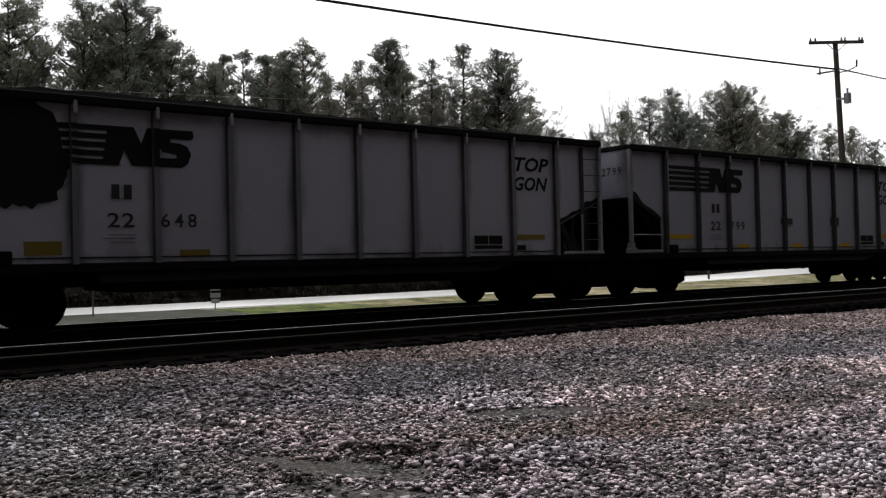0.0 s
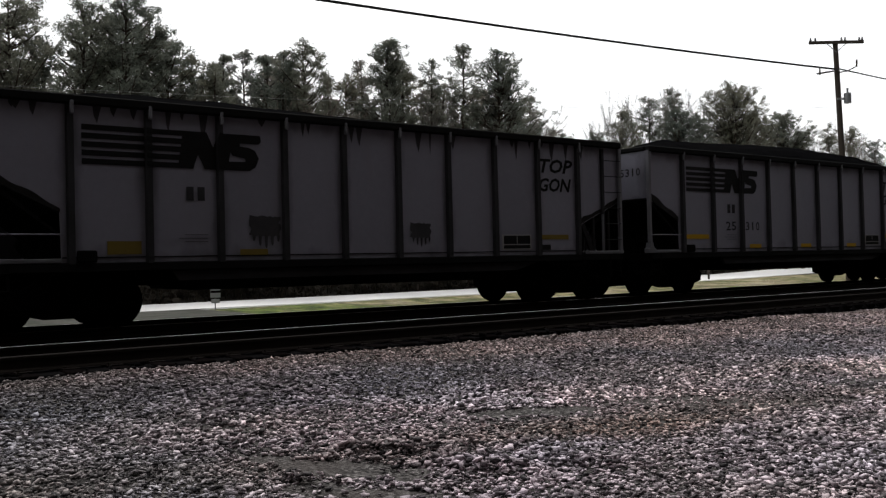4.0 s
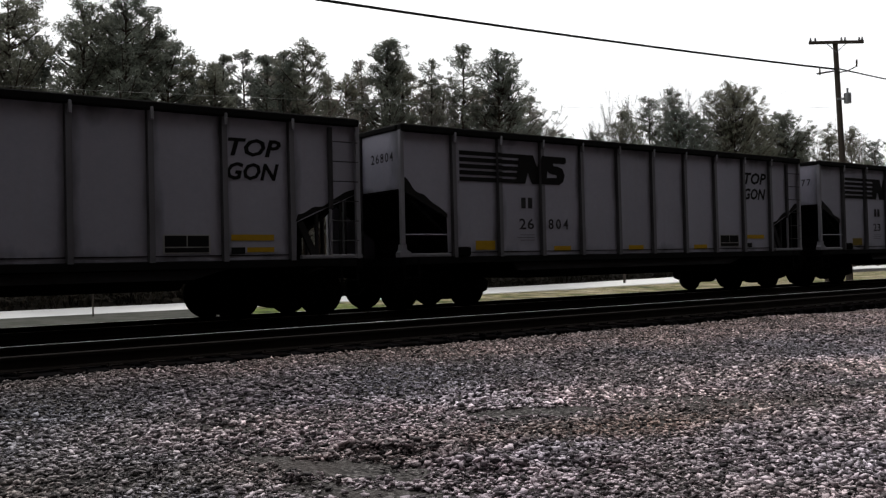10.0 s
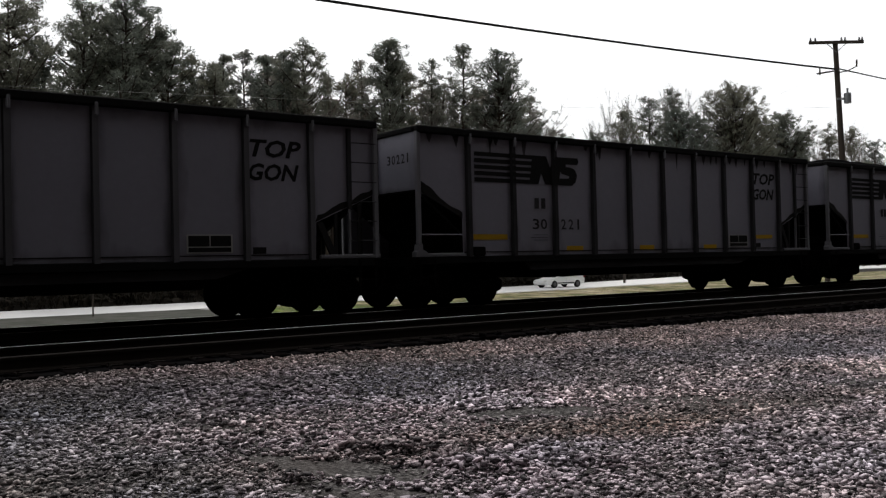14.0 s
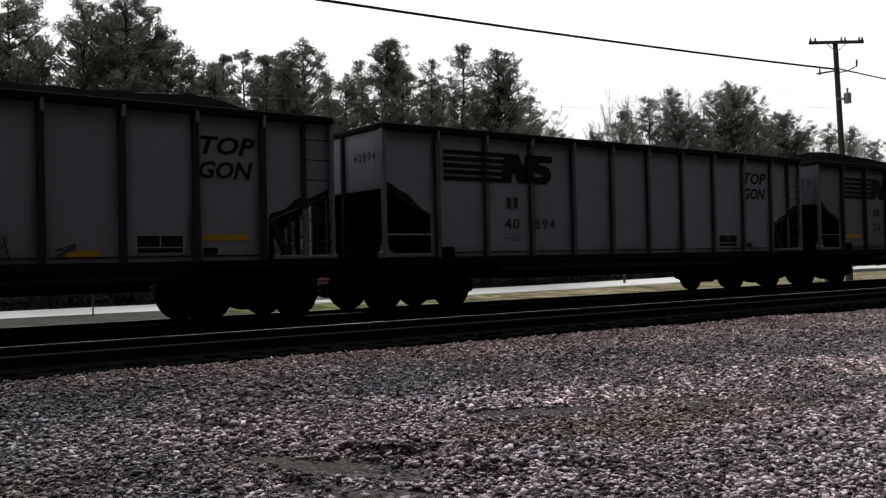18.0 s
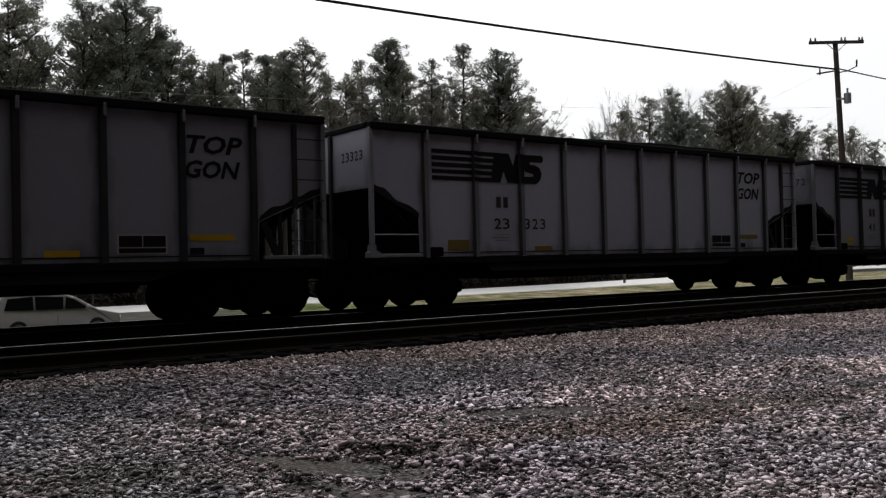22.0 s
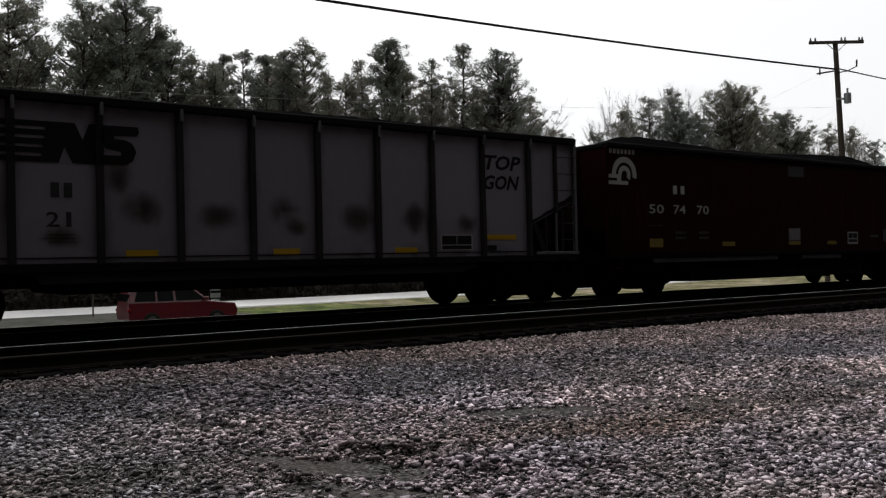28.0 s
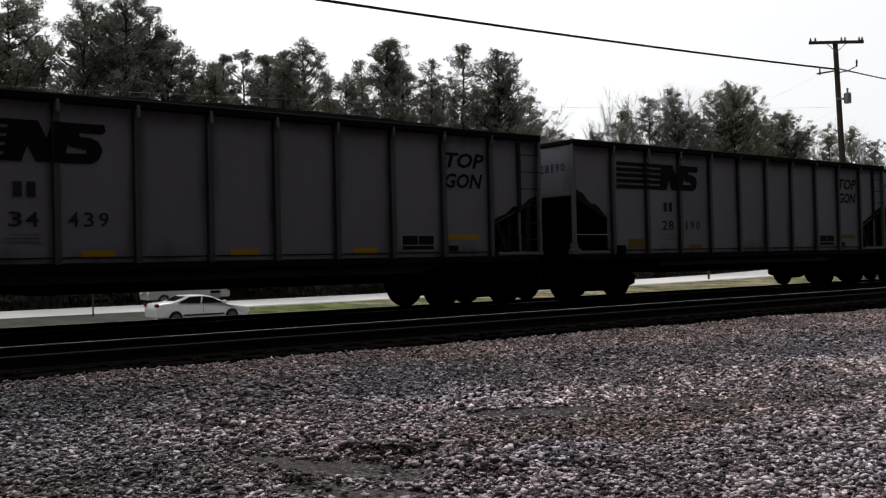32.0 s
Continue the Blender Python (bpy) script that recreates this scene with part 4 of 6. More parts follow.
def make_sky_blocker_and_backdrop():
    """An unseen wall added behind the camera to block sky light, and the dark wood along the horizon."""
    rng = random.Random(51)
    def wall(points, h, tall=0.0):
        V, F = [], []
        for i, (x, y) in enumerate(points):
            # higher towards the left, so that less sky light reaches the wagons there
            k = h * rng.uniform(0.8, 1.15) * (1.0 + tall * (1.0 - smooth(2.0, 34.0, x)))
            V += [(x, y, -2.0), (x + rng.uniform(-1, 1), y + rng.uniform(-1, 1), k * 0.55), (x, y + rng.uniform(-1, 1), k)]
        for i in range(len(points) - 1):
            for j in range(2):
                F.append((3 * i + j, 3 * i + 3 + j, 3 * i + 4 + j, 3 * i + 1 + j))
        return V, F
    pts = [(x, -9 + 2 * math.sin(x * 0.13)) for x in range(-190, 191, 3)]
    thing("wood_behind", "unseen dark wall added behind the lot to block sky light", "wood", kind="structure", me=mesh_of("wood_behind", lambda: wall(pts, 26, 0.95)), material=M_BRUSH)
    far = [(x, 170 + 8 * math.sin(x * 0.05)) for x in range(-700, 701, 6)]
    thing("backdrop", "far dark line of woods", "wood", kind="structure", me=mesh_of("backdrop", lambda: wall(far, 14)), material=M_BRUSH)


make_sky_blocker_and_backdrop()


# ---------------------------------------------------------------- pole line, signs, posts
def catenary(a, b, sag, k=24):
    a, b = Vector(a), Vector(b)
    return [a.lerp(b, i / k) - Vector((0, 0, sag * 4 * (i / k) * (1 - i / k))) for i in range(k + 1)]


def make_pole(x, y):
    ob = thing("utility_pole", "leaning timber pole with crossarm, insulators and transformer", "utility pole")
    ob.location = (x, y, ground_height(x, y))
    h = 10.98 - ob.location.z
    lean = -0.062
    part("pole", mesh_of("pole_shaft", lambda: tube([(lean * (z - h), 0, z) for z in (-0.3, 3, 6, 9, h)], 0.17, 12, 0.115)), M_POLE, ob)
    yaw = math.atan2(-0.59, 0.807)
    turn = Matrix.Rotation(yaw, 4, "Z")
    arm = part("crossarm", mesh_of("crossarm", lambda: boxes((-1.28, 1.28, -0.17, -0.06, h - 0.16, h - 0.02), bevel=0.01)), M_POLE, ob, "", turn)
    for sx in (-1.2, -0.98, 0.25, 0.42, 1.08, 1.22):
        part("insulator", mesh_of("insulator", lambda: lathe([(0.02, -0.02), (0.05, 0.0), (0.055, 0.05), (0.03, 0.07), (0.045, 0.10), (0.02, 0.16)], 10)), M_PORCELAIN, arm, "", pose(sx, -0.115, h - 0.01, 90))
    for s in (-1, 1):
        part("brace", mesh_of(("brace", s), lambda: tube([(s * 0.45, -0.14, h - 0.16), (0, -0.12, h - 0.55)], 0.02, 5)), M_GALV, ob, "", turn)
    low = part("cable_arm", mesh_of("cable_arm", lambda: joined(tube([(-0.95, -0.1, h - 1.55), (0, -0.1, h - 1.42)], 0.04, 6),
               tube([(0, -0.1, h - 1.52), (0.5, -0.1, h - 1.45), (0.95, -0.1, h - 1.22)], 0.03, 6), tube([(0.93, -0.1, h - 1.25), (0.95, -0.1, h - 0.92)], 0.04, 6), tube([(-0.8, -0.1, h - 1.62), (-0.8, -0.1, h - 1.3)], 0.035, 6))), M_POLE, ob, "", turn)
    can = part("transformer", mesh_of("transformer", lambda: [(a, b) for a, b in [lathe([(0.07, 0.0), (0.16, 0.02), (0.165, 0.46), (0.14, 0.50), (0.05, 0.52), (0.04, 0.66), (0.06, 0.70), (0.03, 0.73)], 18)]][0]), M_GALV, ob, "grey steel transformer can", turn @ pose(0.47, -0.1, h - 2.98, 90))
    part("bracket", mesh_of("tr_bracket", lambda: boxes((0.0, 0.34, -0.13, -0.07, h - 2.80, h - 2.70))), M_GALV, ob, "", turn)
    return ob


PX, PY = 39.69, 22.68
make_pole(PX, PY)
for dz in (0.0, 0.035):
    tagged(part("overhead_cable", mesh_of(("cable", dz), lambda: tube(catenary((PX - 0.05, PY - 0.1, 9.60 + dz), (-17, 22.6, 8.32 + dz * 1.6), 0.382 + dz * 0.3, 36), 0.026, 6)), M_CABLE, None), "sagging black overhead cable along the track", "cable", "overhead cables")
tagged(part("overhead_cable", mesh_of("cable_right", lambda: tube(catenary((PX + 0.05, PY - 0.1, 9.66), (98, 24, 13.0), 0.9, 20), 0.03, 6)), M_CABLE, None), "sagging black overhead cable along the track", "cable", "overhead cables")
tagged(part("service_wire", mesh_of("low_cable", lambda: tube(catenary((PX, PY - 0.1, 7.85), (-17, 22.6, 4.76), 0.645, 36), 0.0045, 5)), M_PALECABLE, None), "thin pale lower cable on the pole line", "cable", "overhead cables")
for low, foot in (((PX - 0.5, PY + 0.3, 9.5), (65.8, 60.0, 10.2)), ((PX, PY + 0.15, 7.7), (78.9, 60.0, 9.9))):
    tagged(part("service_wire", mesh_of(("drop", low), lambda: tube(catenary(low, foot, 0.25, 16), 0.0035, 4)), M_PALECABLE, None), "thin pale service wire slung across the road", "cable", "overhead cables")
for ex, top in ((65.8, 10.35), (78.9, 10.05)):
    zz = ground_height(ex, 60.0)
    ob = thing("service_pole", "slim timber pole that carries a service wire", "utility pole", me=mesh_of(("service_pole", ex), lambda: tube([(0, 0, -0.3), (0, 0, (top - zz) * 0.5), (0, 0, top - zz)], 0.12, 8, 0.09)), material=M_POLE)
    ob.location = (ex, 60.0, zz)
make_pole(-17.0, 22.6)


def make_post(x, y, z1, r, name="marker_post", label="short weathered wooden post"):
    z0 = ground_height(x, y)
    ob = thing(name, label, "post", me=mesh_of((name, x), lambda: tube([(0, 0, -0.2), (0, 0, z1 - z0)], r, 8)), material=M_POLE)
    ob.location = (x, y, z0)


make_post(40.75, 24.0, 0.35, 0.13)
make_post(12.9, 49.5, -0.15, 0.045, "reflector_post", "thin leaning roadside post")
make_post(44.1, 64.2, -0.95, 0.07)
make_post(70.3, 71.5, -0.9, 0.08)


def make_sign():
    ob = thing("road_sign", "small roadside sign seen from behind on a steel post", "sign")
    ob.location = (20.4, 51.2, ground_height(20.4, 51.2))
    ob.scale = (1.17, 1.17, 1.17)
    part("post", mesh_of("sign_post", lambda: boxes((-0.025, 0.025, -0.025, 0.025, -0.2, 1.25))), M_GALV, ob)
    part("plate", mesh_of("sign_plate", lambda: boxes((-0.27, 0.27, -0.05, -0.03, 0.62, 1.32), bevel=0.01)), M_GALV, ob, "dull aluminium plate")
    part("lower_plate", mesh_of("sign_plate2", lambda: boxes((-0.22, 0.22, -0.05, -0.03, 0.34, 0.55), bevel=0.008)), M_GALV, ob)
    part("band", mesh_of("sign_band", lambda: boxes((-0.27, 0.27, -0.056, -0.052, 0.86, 0.98))), M_BLACKSTEEL, ob)


make_sign()
# ---------------------------------------------------------------- the train
B = 1.575                 # half width over the ribs
SHEET = -1.485            # plane of the near side sheet
SILL = 1.11


def rib_places(L):
    d = (L - 1.34 - 1.42) / 9
    return [1.34 + d * i for i in range(10)]


def dented(x0, x1, z0, z1, seed):
    """A side sheet between two ribs, slightly dented, 14 mm thick."""
    V, F = [], []
    nx, nz = 5, 6
    for j in range(nz + 1):
        for i in range(nx + 1):
            u, w = i / nx, j / nz
            e = math.sin(u * math.pi) * math.sin(w * math.pi)
            d = 0.006 * e * (noise.noise(Vector((u * 2 + seed * 7.1, w * 3, seed))) + 0.3)
            V.append((x0 + (x1 - x0) * u, SHEET + d, z0 + (z1 - z0) * w))
    w1 = nx + 1
    F = [(j * w1 + i, j * w1 + i + 1, (j + 1) * w1 + i + 1, (j + 1) * w1 + i) for j in range(nz) for i in range(nx)]
    o = len(V)
    V += [(x0, SHEET + 0.02, z0), (x1, SHEET + 0.02, z0), (x1, SHEET + 0.02, z1), (x0, SHEET + 0.02, z1)]
    F.append((o + 3, o + 2, o + 1, o))
    return V, F


def rib_solid(x, top, foot=SILL - 0.02):
    """A hat-section side post, a little deeper at its foot."""
    V = []
    for z, d in ((foot, B), (foot + 0.5, B), (top, B - 0.02)):
        V += [(x - 0.066, SHEET, z), (x - 0.048, -d, z), (x + 0.048, -d, z), (x + 0.066, SHEET, z)]
    F = [(3, 2, 1, 0), (8, 9, 10, 11)]
    for k in range(2):
        for i in range(4):
            j = (i + 1) % 4
            F.append((4 * k + i, 4 * k + j, 4 * k + 4 + j, 4 * k + 4 + i))
    return V, F


CLEAN_POSTS = {0, 3, 4, 8, 10, 11, 12, 13, 15, 17, 20, 21, 23, 26, 28, 31, 33, 39, 40, 41}    # wagons whose posts kept their paint


def shade_flanks(ob, second):
    """Flanks of a post in a darker, grimy material that holds their painted-in shade."""
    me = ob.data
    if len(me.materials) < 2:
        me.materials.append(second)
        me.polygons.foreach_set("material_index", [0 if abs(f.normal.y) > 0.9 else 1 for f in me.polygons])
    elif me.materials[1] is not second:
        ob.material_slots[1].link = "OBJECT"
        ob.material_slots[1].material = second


def strip_of(poly, x0, x1):
    """What of a painted outline falls on a post between x0 and x1."""
    for x, keep in ((x0, 1), (x1, -1)):
        out = []
        for p, q in zip(poly, poly[1:] + poly[:1]):
            a, b = (p[0] - x) * keep, (q[0] - x) * keep
            if a >= 0:
                out.append(p)
            if a * b < 0:
                f = a / (a - b)
                out.append((x, p[1] + (q[1] - p[1]) * f))
        poly = out
    return poly


def flip_y(vf):
    return [(x, -y, z) for x, y, z in vf[0]], [tuple(reversed(f)) for f in vf[1]]


def flip_x(vf, L):
    return [(L - x, y, z) for x, y, z in vf[0]], [tuple(reversed(f)) for f in vf[1]]


def coal_heap(L, seed, rise):
    V, F = [], []
    nx, ny = 64, 12
    for j in range(ny + 1):
        for i in range(nx + 1):
            u, w = i / nx, j / ny
            ends = smooth(0, 0.16, u) * smooth(0, 0.16, 1 - u)
            hump = ends * math.sin(w * math.pi) ** 0.7
            lump = 0.5 + 0.5 * math.sin(u * 5.2 + seed) * math.cos(u * 2.1 + seed * 1.7)
            z = TOP - 0.16 + (0.10 + rise * (0.55 + 0.45 * lump)) * hump + 0.045 * noise.noise(Vector((u * 30 + seed, w * 7, seed))) + 0.02 * noise.noise(Vector((u * 90, w * 20, seed)))
            V.append((0.12 + (L - 0.24) * u, -1.46 + 2.92 * w, z))
    w1 = nx + 1
    F = [(j * w1 + i, j * w1 + i + 1, (j + 1) * w1 + i + 1, (j + 1) * w1 + i) for j in range(ny) for i in range(nx)]
    return V, F


def wheelset():
    wheel = [(0.0, -0.85), (0.10, -0.85), (0.12, -0.82), (0.16, -0.80), (0.36, -0.78), (0.38, -0.815), (0.452, -0.815), (0.457, -0.80), (0.459, -0.73), (0.484, -0.70), (0.48, -0.685), (0.40, -0.685), (0.36, -0.73), (0.15, -0.72), (0.09, -0.68), (0.085, -0.5)]
    full = wheel + [(0.078, 0.0)] + [(r, -y) for r, y in reversed(wheel)]
    V, F = lathe(full[1:-1], 28)
    for k in range(5):
        w = 2 * math.pi * k / 5
        c, s = math.cos(w) * 0.245, math.sin(w) * 0.245
        v, f = boxes((c - 0.03, c + 0.03, -0.80, -0.775, s - 0.03, s + 0.03))
        V, F = joined((V, F), (v, f))
    return V, F


def side_frame():
    """A cast truck side frame with an open spring window."""
    def arch(s):
        outer = [(-1.20, 0.36), (-1.02, 0.30), (-0.62, 0.27), (-0.34, 0.20), (0.34, 0.20), (0.62, 0.27), (1.02, 0.30), (1.20, 0.36), (1.22, 0.56), (1.05, 0.66), (0.62, 0.70), (0.42, 0.84), (-0.42, 0.84), (-0.62, 0.70), (-1.05, 0.66), (-1.22, 0.56)]
        return prism(outer, -1.10, -0.90)
    caps = [lathe([(0.02, 0), (0.10, 0.0), (0.13, 0.03), (0.13, 0.12)], 12) for _ in range(2)]
    out = arch(1)
    for x, (v, f) in zip((-0.889, 0.889), caps):
        out = joined(out, ([(a + x, b - 1.19, c + 0.457) for a, b, c in v], f))
    return out


def springs():
    """The coil spring nest in the side frame's window."""
    return tube([(0.11 * math.cos(k * 0.8), -1.12 + 0.03 * math.sin(k * 0.8), 0.28 + 0.010 * k) for k in range(34)], 0.022, 5)


def coupler():
    shank = boxes((-0.25, 0.5, -0.07, 0.07, 0.80, 0.94), bevel=0.01)
    head = prism([(-0.53, 0.74), (-0.36, 0.70), (-0.22, 0.78), (-0.22, 0.98), (-0.36, 1.02), (-0.53, 1.0)], -0.16, 0.14)
    return joined(shank, head, boxes((-0.5, -0.40, -0.24, -0.16, 0.76, 0.98), bevel=0.02))


def hose():
    return tube([(0.02, -0.33, 0.80), (-0.10, -0.34, 0.66), (-0.20, -0.35, 0.47), (-0.32, -0.35, 0.36), (-0.44, -0.35, 0.34), (-0.53, -0.35, 0.38)], 0.026, 6)


def ladder(x0, x1, y, z0, z1, n):
    a = [boxes((x0, x0 + 0.045, y, y + 0.03, z0, z1)), boxes((x1 - 0.045, x1, y, y + 0.03, z0, z1))]
    for i in range(n):
        z = z0 + (z1 - z0) * (i + 0.5) / n
        a.append(tube([(x0, y - 0.02, z), (x1, y - 0.02, z)], 0.014, 5))
    return joined(*a)


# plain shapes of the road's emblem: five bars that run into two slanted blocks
def emblem_bar(i):
    z = 2.715 + 0.1395 * i
    return [(1.52, z), (3.20 + 0.03 * i, z), (3.22 + 0.03 * i, z + 0.092), (1.52, z + 0.092)]


FIRST_BLOCK = [(3.10, 2.715), (3.37, 2.715), (3.46, 2.965), (3.58, 2.715), (4.00, 2.715), (4.12, 3.365), (3.84, 3.365), (3.74, 3.10), (3.62, 3.365), (3.20, 3.365)]
SECOND_BLOCK = [(3.99, 2.715), (4.42, 2.715), (4.54, 2.79), (4.60, 2.95), (4.53, 3.09), (4.40, 3.14), (4.24, 3.15), (4.24, 3.205), (4.60, 3.205), (4.65, 3.26), (4.63, 3.365), (4.11, 3.365), (4.03, 3.28), (4.01, 3.10), (4.10, 2.98), (4.34, 2.935), (4.34, 2.88), (3.99, 2.87)]


def plate(x0, x1, z0, z1):
    return prism([(x0, z0), (x1, z0), (x1, z1), (x0, z1)], -0.003, 0.0)


def blot(x0, x1, z0, z1, seed):
    """A ragged square stain with narrow drips at its foot."""
    rng = random.Random(seed)
    w, h = x1 - x0, z1 - z0
    wob = lambda k, row: noise.noise(Vector((k * 0.7, seed * 1.3, row)))
    low = z0 + h * 0.36
    pts = [(x0 + w * k / 12, z1 + h * 0.07 * wob(k, 1.0)) for k in range(13)]
    pts += [(x1 + w * 0.08 * wob(k, 2.0), z1 + (low - z1) * k / 7) for k in range(1, 7)]
    drips = 5
    for k in range(drips, 0, -1):
        a, b = x0 + w * (k - 0.08) / drips, x0 + w * (k - 0.62) / drips
        foot = low - h * rng.uniform(0.08, 0.36) * (1.15 - abs(k - 3.2) / 3)
        pts += [(a, low + h * 0.03), (a - 0.012, foot + h * 0.05), ((a + b) / 2, foot), (b + 0.012, foot + h * 0.05), (b, low + h * 0.06)]
    pts += [(x0 + w * 0.08 * wob(k, 5.0), z1 + (low - z1) * k / 7) for k in range(6, 0, -1)]
    return prism(pts[::-1], -0.002, 0.0)


def splash(x0, x1, z0, z1, seed):
    """A broad ragged soot stain with a rounded foot."""
    rng = random.Random(seed)
    cx, cz = (x0 + x1) / 2, (z0 + z1) / 2
    pts = []
    for k in range(64):
        w = 2 * math.pi * k / 64
        r = 0.86 + 0.26 * noise.noise(Vector((math.cos(w) * 1.4, math.sin(w) * 1.4, seed * 3.3))) + 0.10 * rng.random()
        drip = 0.30 * max(0.0, noise.noise(Vector((math.cos(w) * 5.0, 2.0, seed * 1.7)))) if math.sin(w) < -0.4 else 0
        pts.append((cx + math.cos(w) * (x1 - x0) / 2 * r, cz + math.sin(w) * (z1 - z0) / 2 * (r + drip)))
    return prism(pts, -0.002, 0.0)


AT_SHEET = pose(0, SHEET - 0.007, 0)
WHEELS = []               # (wheelset, wagon number), keyed in motions()
WAGONS = []               # (wagon, first place of its near corner)


def make_truck(wagon, x, number):
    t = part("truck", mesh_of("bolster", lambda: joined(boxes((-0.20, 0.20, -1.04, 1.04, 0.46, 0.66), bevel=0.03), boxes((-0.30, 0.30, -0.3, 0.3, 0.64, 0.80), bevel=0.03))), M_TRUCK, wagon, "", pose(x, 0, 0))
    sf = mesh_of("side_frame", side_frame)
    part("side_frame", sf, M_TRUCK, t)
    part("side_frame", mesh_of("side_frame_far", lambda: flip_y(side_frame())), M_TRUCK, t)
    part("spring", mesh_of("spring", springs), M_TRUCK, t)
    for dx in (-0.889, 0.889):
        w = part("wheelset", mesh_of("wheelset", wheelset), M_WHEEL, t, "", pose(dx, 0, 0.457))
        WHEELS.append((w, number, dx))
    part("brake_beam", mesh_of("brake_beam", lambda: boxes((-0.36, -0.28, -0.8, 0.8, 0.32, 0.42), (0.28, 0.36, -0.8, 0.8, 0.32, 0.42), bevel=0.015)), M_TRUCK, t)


def make_gondola(number, L, paint, marks, style, coal, extras=()):
    """A grey high-sided coal gondola with eleven panels a side."""
    words = {"pale": "pale grey", "mid": "dusty grey", "fair": "light dusty grey", "dark": "soot-darkened grey", "rusty": "rust-stained grey", "soot": "dull soot-filmed grey", "grime": "grimy brownish grey", "dusty": "dusty brownish grey"}[paint]
    wagon = thing("coal_gondola", words + " steel coal gondola heaped with coal, rolling", "railway wagon", "wagons of the coal train")
    P, R = PAINTS[paint], RIBS[paint]
    q = round(L, 2)
    ribs = rib_places(L)
    edges = [0.0] + ribs + [L]
    for i in range(11):
        a, b = edges[i] + (0.05 if i else 0.0), edges[i + 1] - (0.05 if i < 10 else 0.0)
        if i == 0:
            shape = lambda: prism([(0.0, 2.52), (1.17, 1.93), (1.19, SILL), (b, SILL), (b, TOP - 0.1), (0.0, TOP - 0.1)], SHEET, SHEET + 0.014)
        elif i == 10:
            shape = lambda: prism([(a, SILL), (a + 0.04, SILL), (a + 0.06, 1.80), (L, 2.36), (L, TOP - 0.1), (a, TOP - 0.1)], SHEET, SHEET + 0.014)
        else:
            shape = lambda: dented(a, b, SILL, TOP - 0.1, i + 0.3)
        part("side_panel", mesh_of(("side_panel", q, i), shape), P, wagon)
    # carried down to the sill at the ends, added to keep the bays dark
    part("far_side_sheet", mesh_of(("far_side", q), lambda: prism([(0.0, SILL), (L, SILL), (L, TOP - 0.1), (0.0, TOP - 0.1)], -SHEET - 0.014, -SHEET)), P, wagon)
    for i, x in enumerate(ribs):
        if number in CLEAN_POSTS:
            shade_flanks(part("rib", mesh_of(("clean_rib", q, i), lambda: rib_solid(x, TOP - 0.11)), POSTS["mid" if paint == "pale" else "dark"], wagon), R)
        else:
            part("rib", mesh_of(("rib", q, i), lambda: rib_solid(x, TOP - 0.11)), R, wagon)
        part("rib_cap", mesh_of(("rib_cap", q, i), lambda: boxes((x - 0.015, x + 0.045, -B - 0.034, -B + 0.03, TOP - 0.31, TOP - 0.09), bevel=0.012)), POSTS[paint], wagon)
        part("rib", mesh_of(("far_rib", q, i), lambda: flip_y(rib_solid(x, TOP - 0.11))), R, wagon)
    part("top_chord", mesh_of(("chord", q), lambda: boxes((-0.02, L + 0.02, -1.60, -1.44, TOP - 0.15, TOP), bevel=0.02)), M_CHORD, wagon)
    part("top_chord", mesh_of(("chord_far", q), lambda: boxes((-0.02, L + 0.02, 1.44, 1.60, TOP - 0.15, TOP), bevel=0.02)), M_CHORD, wagon)
    part("end_chord", mesh_of("end_chord_a", lambda: boxes((-0.05, 0.08, -1.44, 1.44, TOP - 0.12, TOP - 0.003), bevel=0.02)), M_CHORD, wagon)
    part("end_chord", mesh_of(("end_chord_b", q), lambda: boxes((L - 0.08, L + 0.05, -1.44, 1.44, TOP - 0.12, TOP - 0.003), bevel=0.02)), M_CHORD, wagon)
    part("side_sill", mesh_of(("sill", q), lambda: boxes((0.0, L, -1.55, -1.40, 0.96, SILL), bevel=0.015)), M_CHORD, wagon)
    part("seam", mesh_of(("seam", q), lambda: boxes((1.2, L - 1.3, SHEET - 0.012, SHEET + 0.004, SILL + 0.075, SILL + 0.095))), M_CHORD, wagon)
    part("side_sill", mesh_of(("sill_far", q), lambda: boxes((0.0, L, 1.40, 1.55, 0.96, SILL), bevel=0.015)), M_CHORD, wagon)
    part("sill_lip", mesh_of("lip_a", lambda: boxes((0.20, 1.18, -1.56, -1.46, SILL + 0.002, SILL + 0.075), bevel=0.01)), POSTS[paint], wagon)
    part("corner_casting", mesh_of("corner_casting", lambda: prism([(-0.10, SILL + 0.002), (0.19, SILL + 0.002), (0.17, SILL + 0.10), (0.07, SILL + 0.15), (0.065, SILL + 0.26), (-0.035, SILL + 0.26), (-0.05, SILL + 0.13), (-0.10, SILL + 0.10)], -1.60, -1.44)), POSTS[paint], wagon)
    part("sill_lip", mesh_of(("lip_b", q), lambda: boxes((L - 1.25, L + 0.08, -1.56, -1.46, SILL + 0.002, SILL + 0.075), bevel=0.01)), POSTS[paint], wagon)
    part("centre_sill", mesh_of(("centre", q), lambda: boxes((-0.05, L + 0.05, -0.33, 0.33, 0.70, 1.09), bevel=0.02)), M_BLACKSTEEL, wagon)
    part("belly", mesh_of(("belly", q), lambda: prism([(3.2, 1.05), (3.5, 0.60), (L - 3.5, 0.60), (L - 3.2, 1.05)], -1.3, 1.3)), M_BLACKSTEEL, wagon)
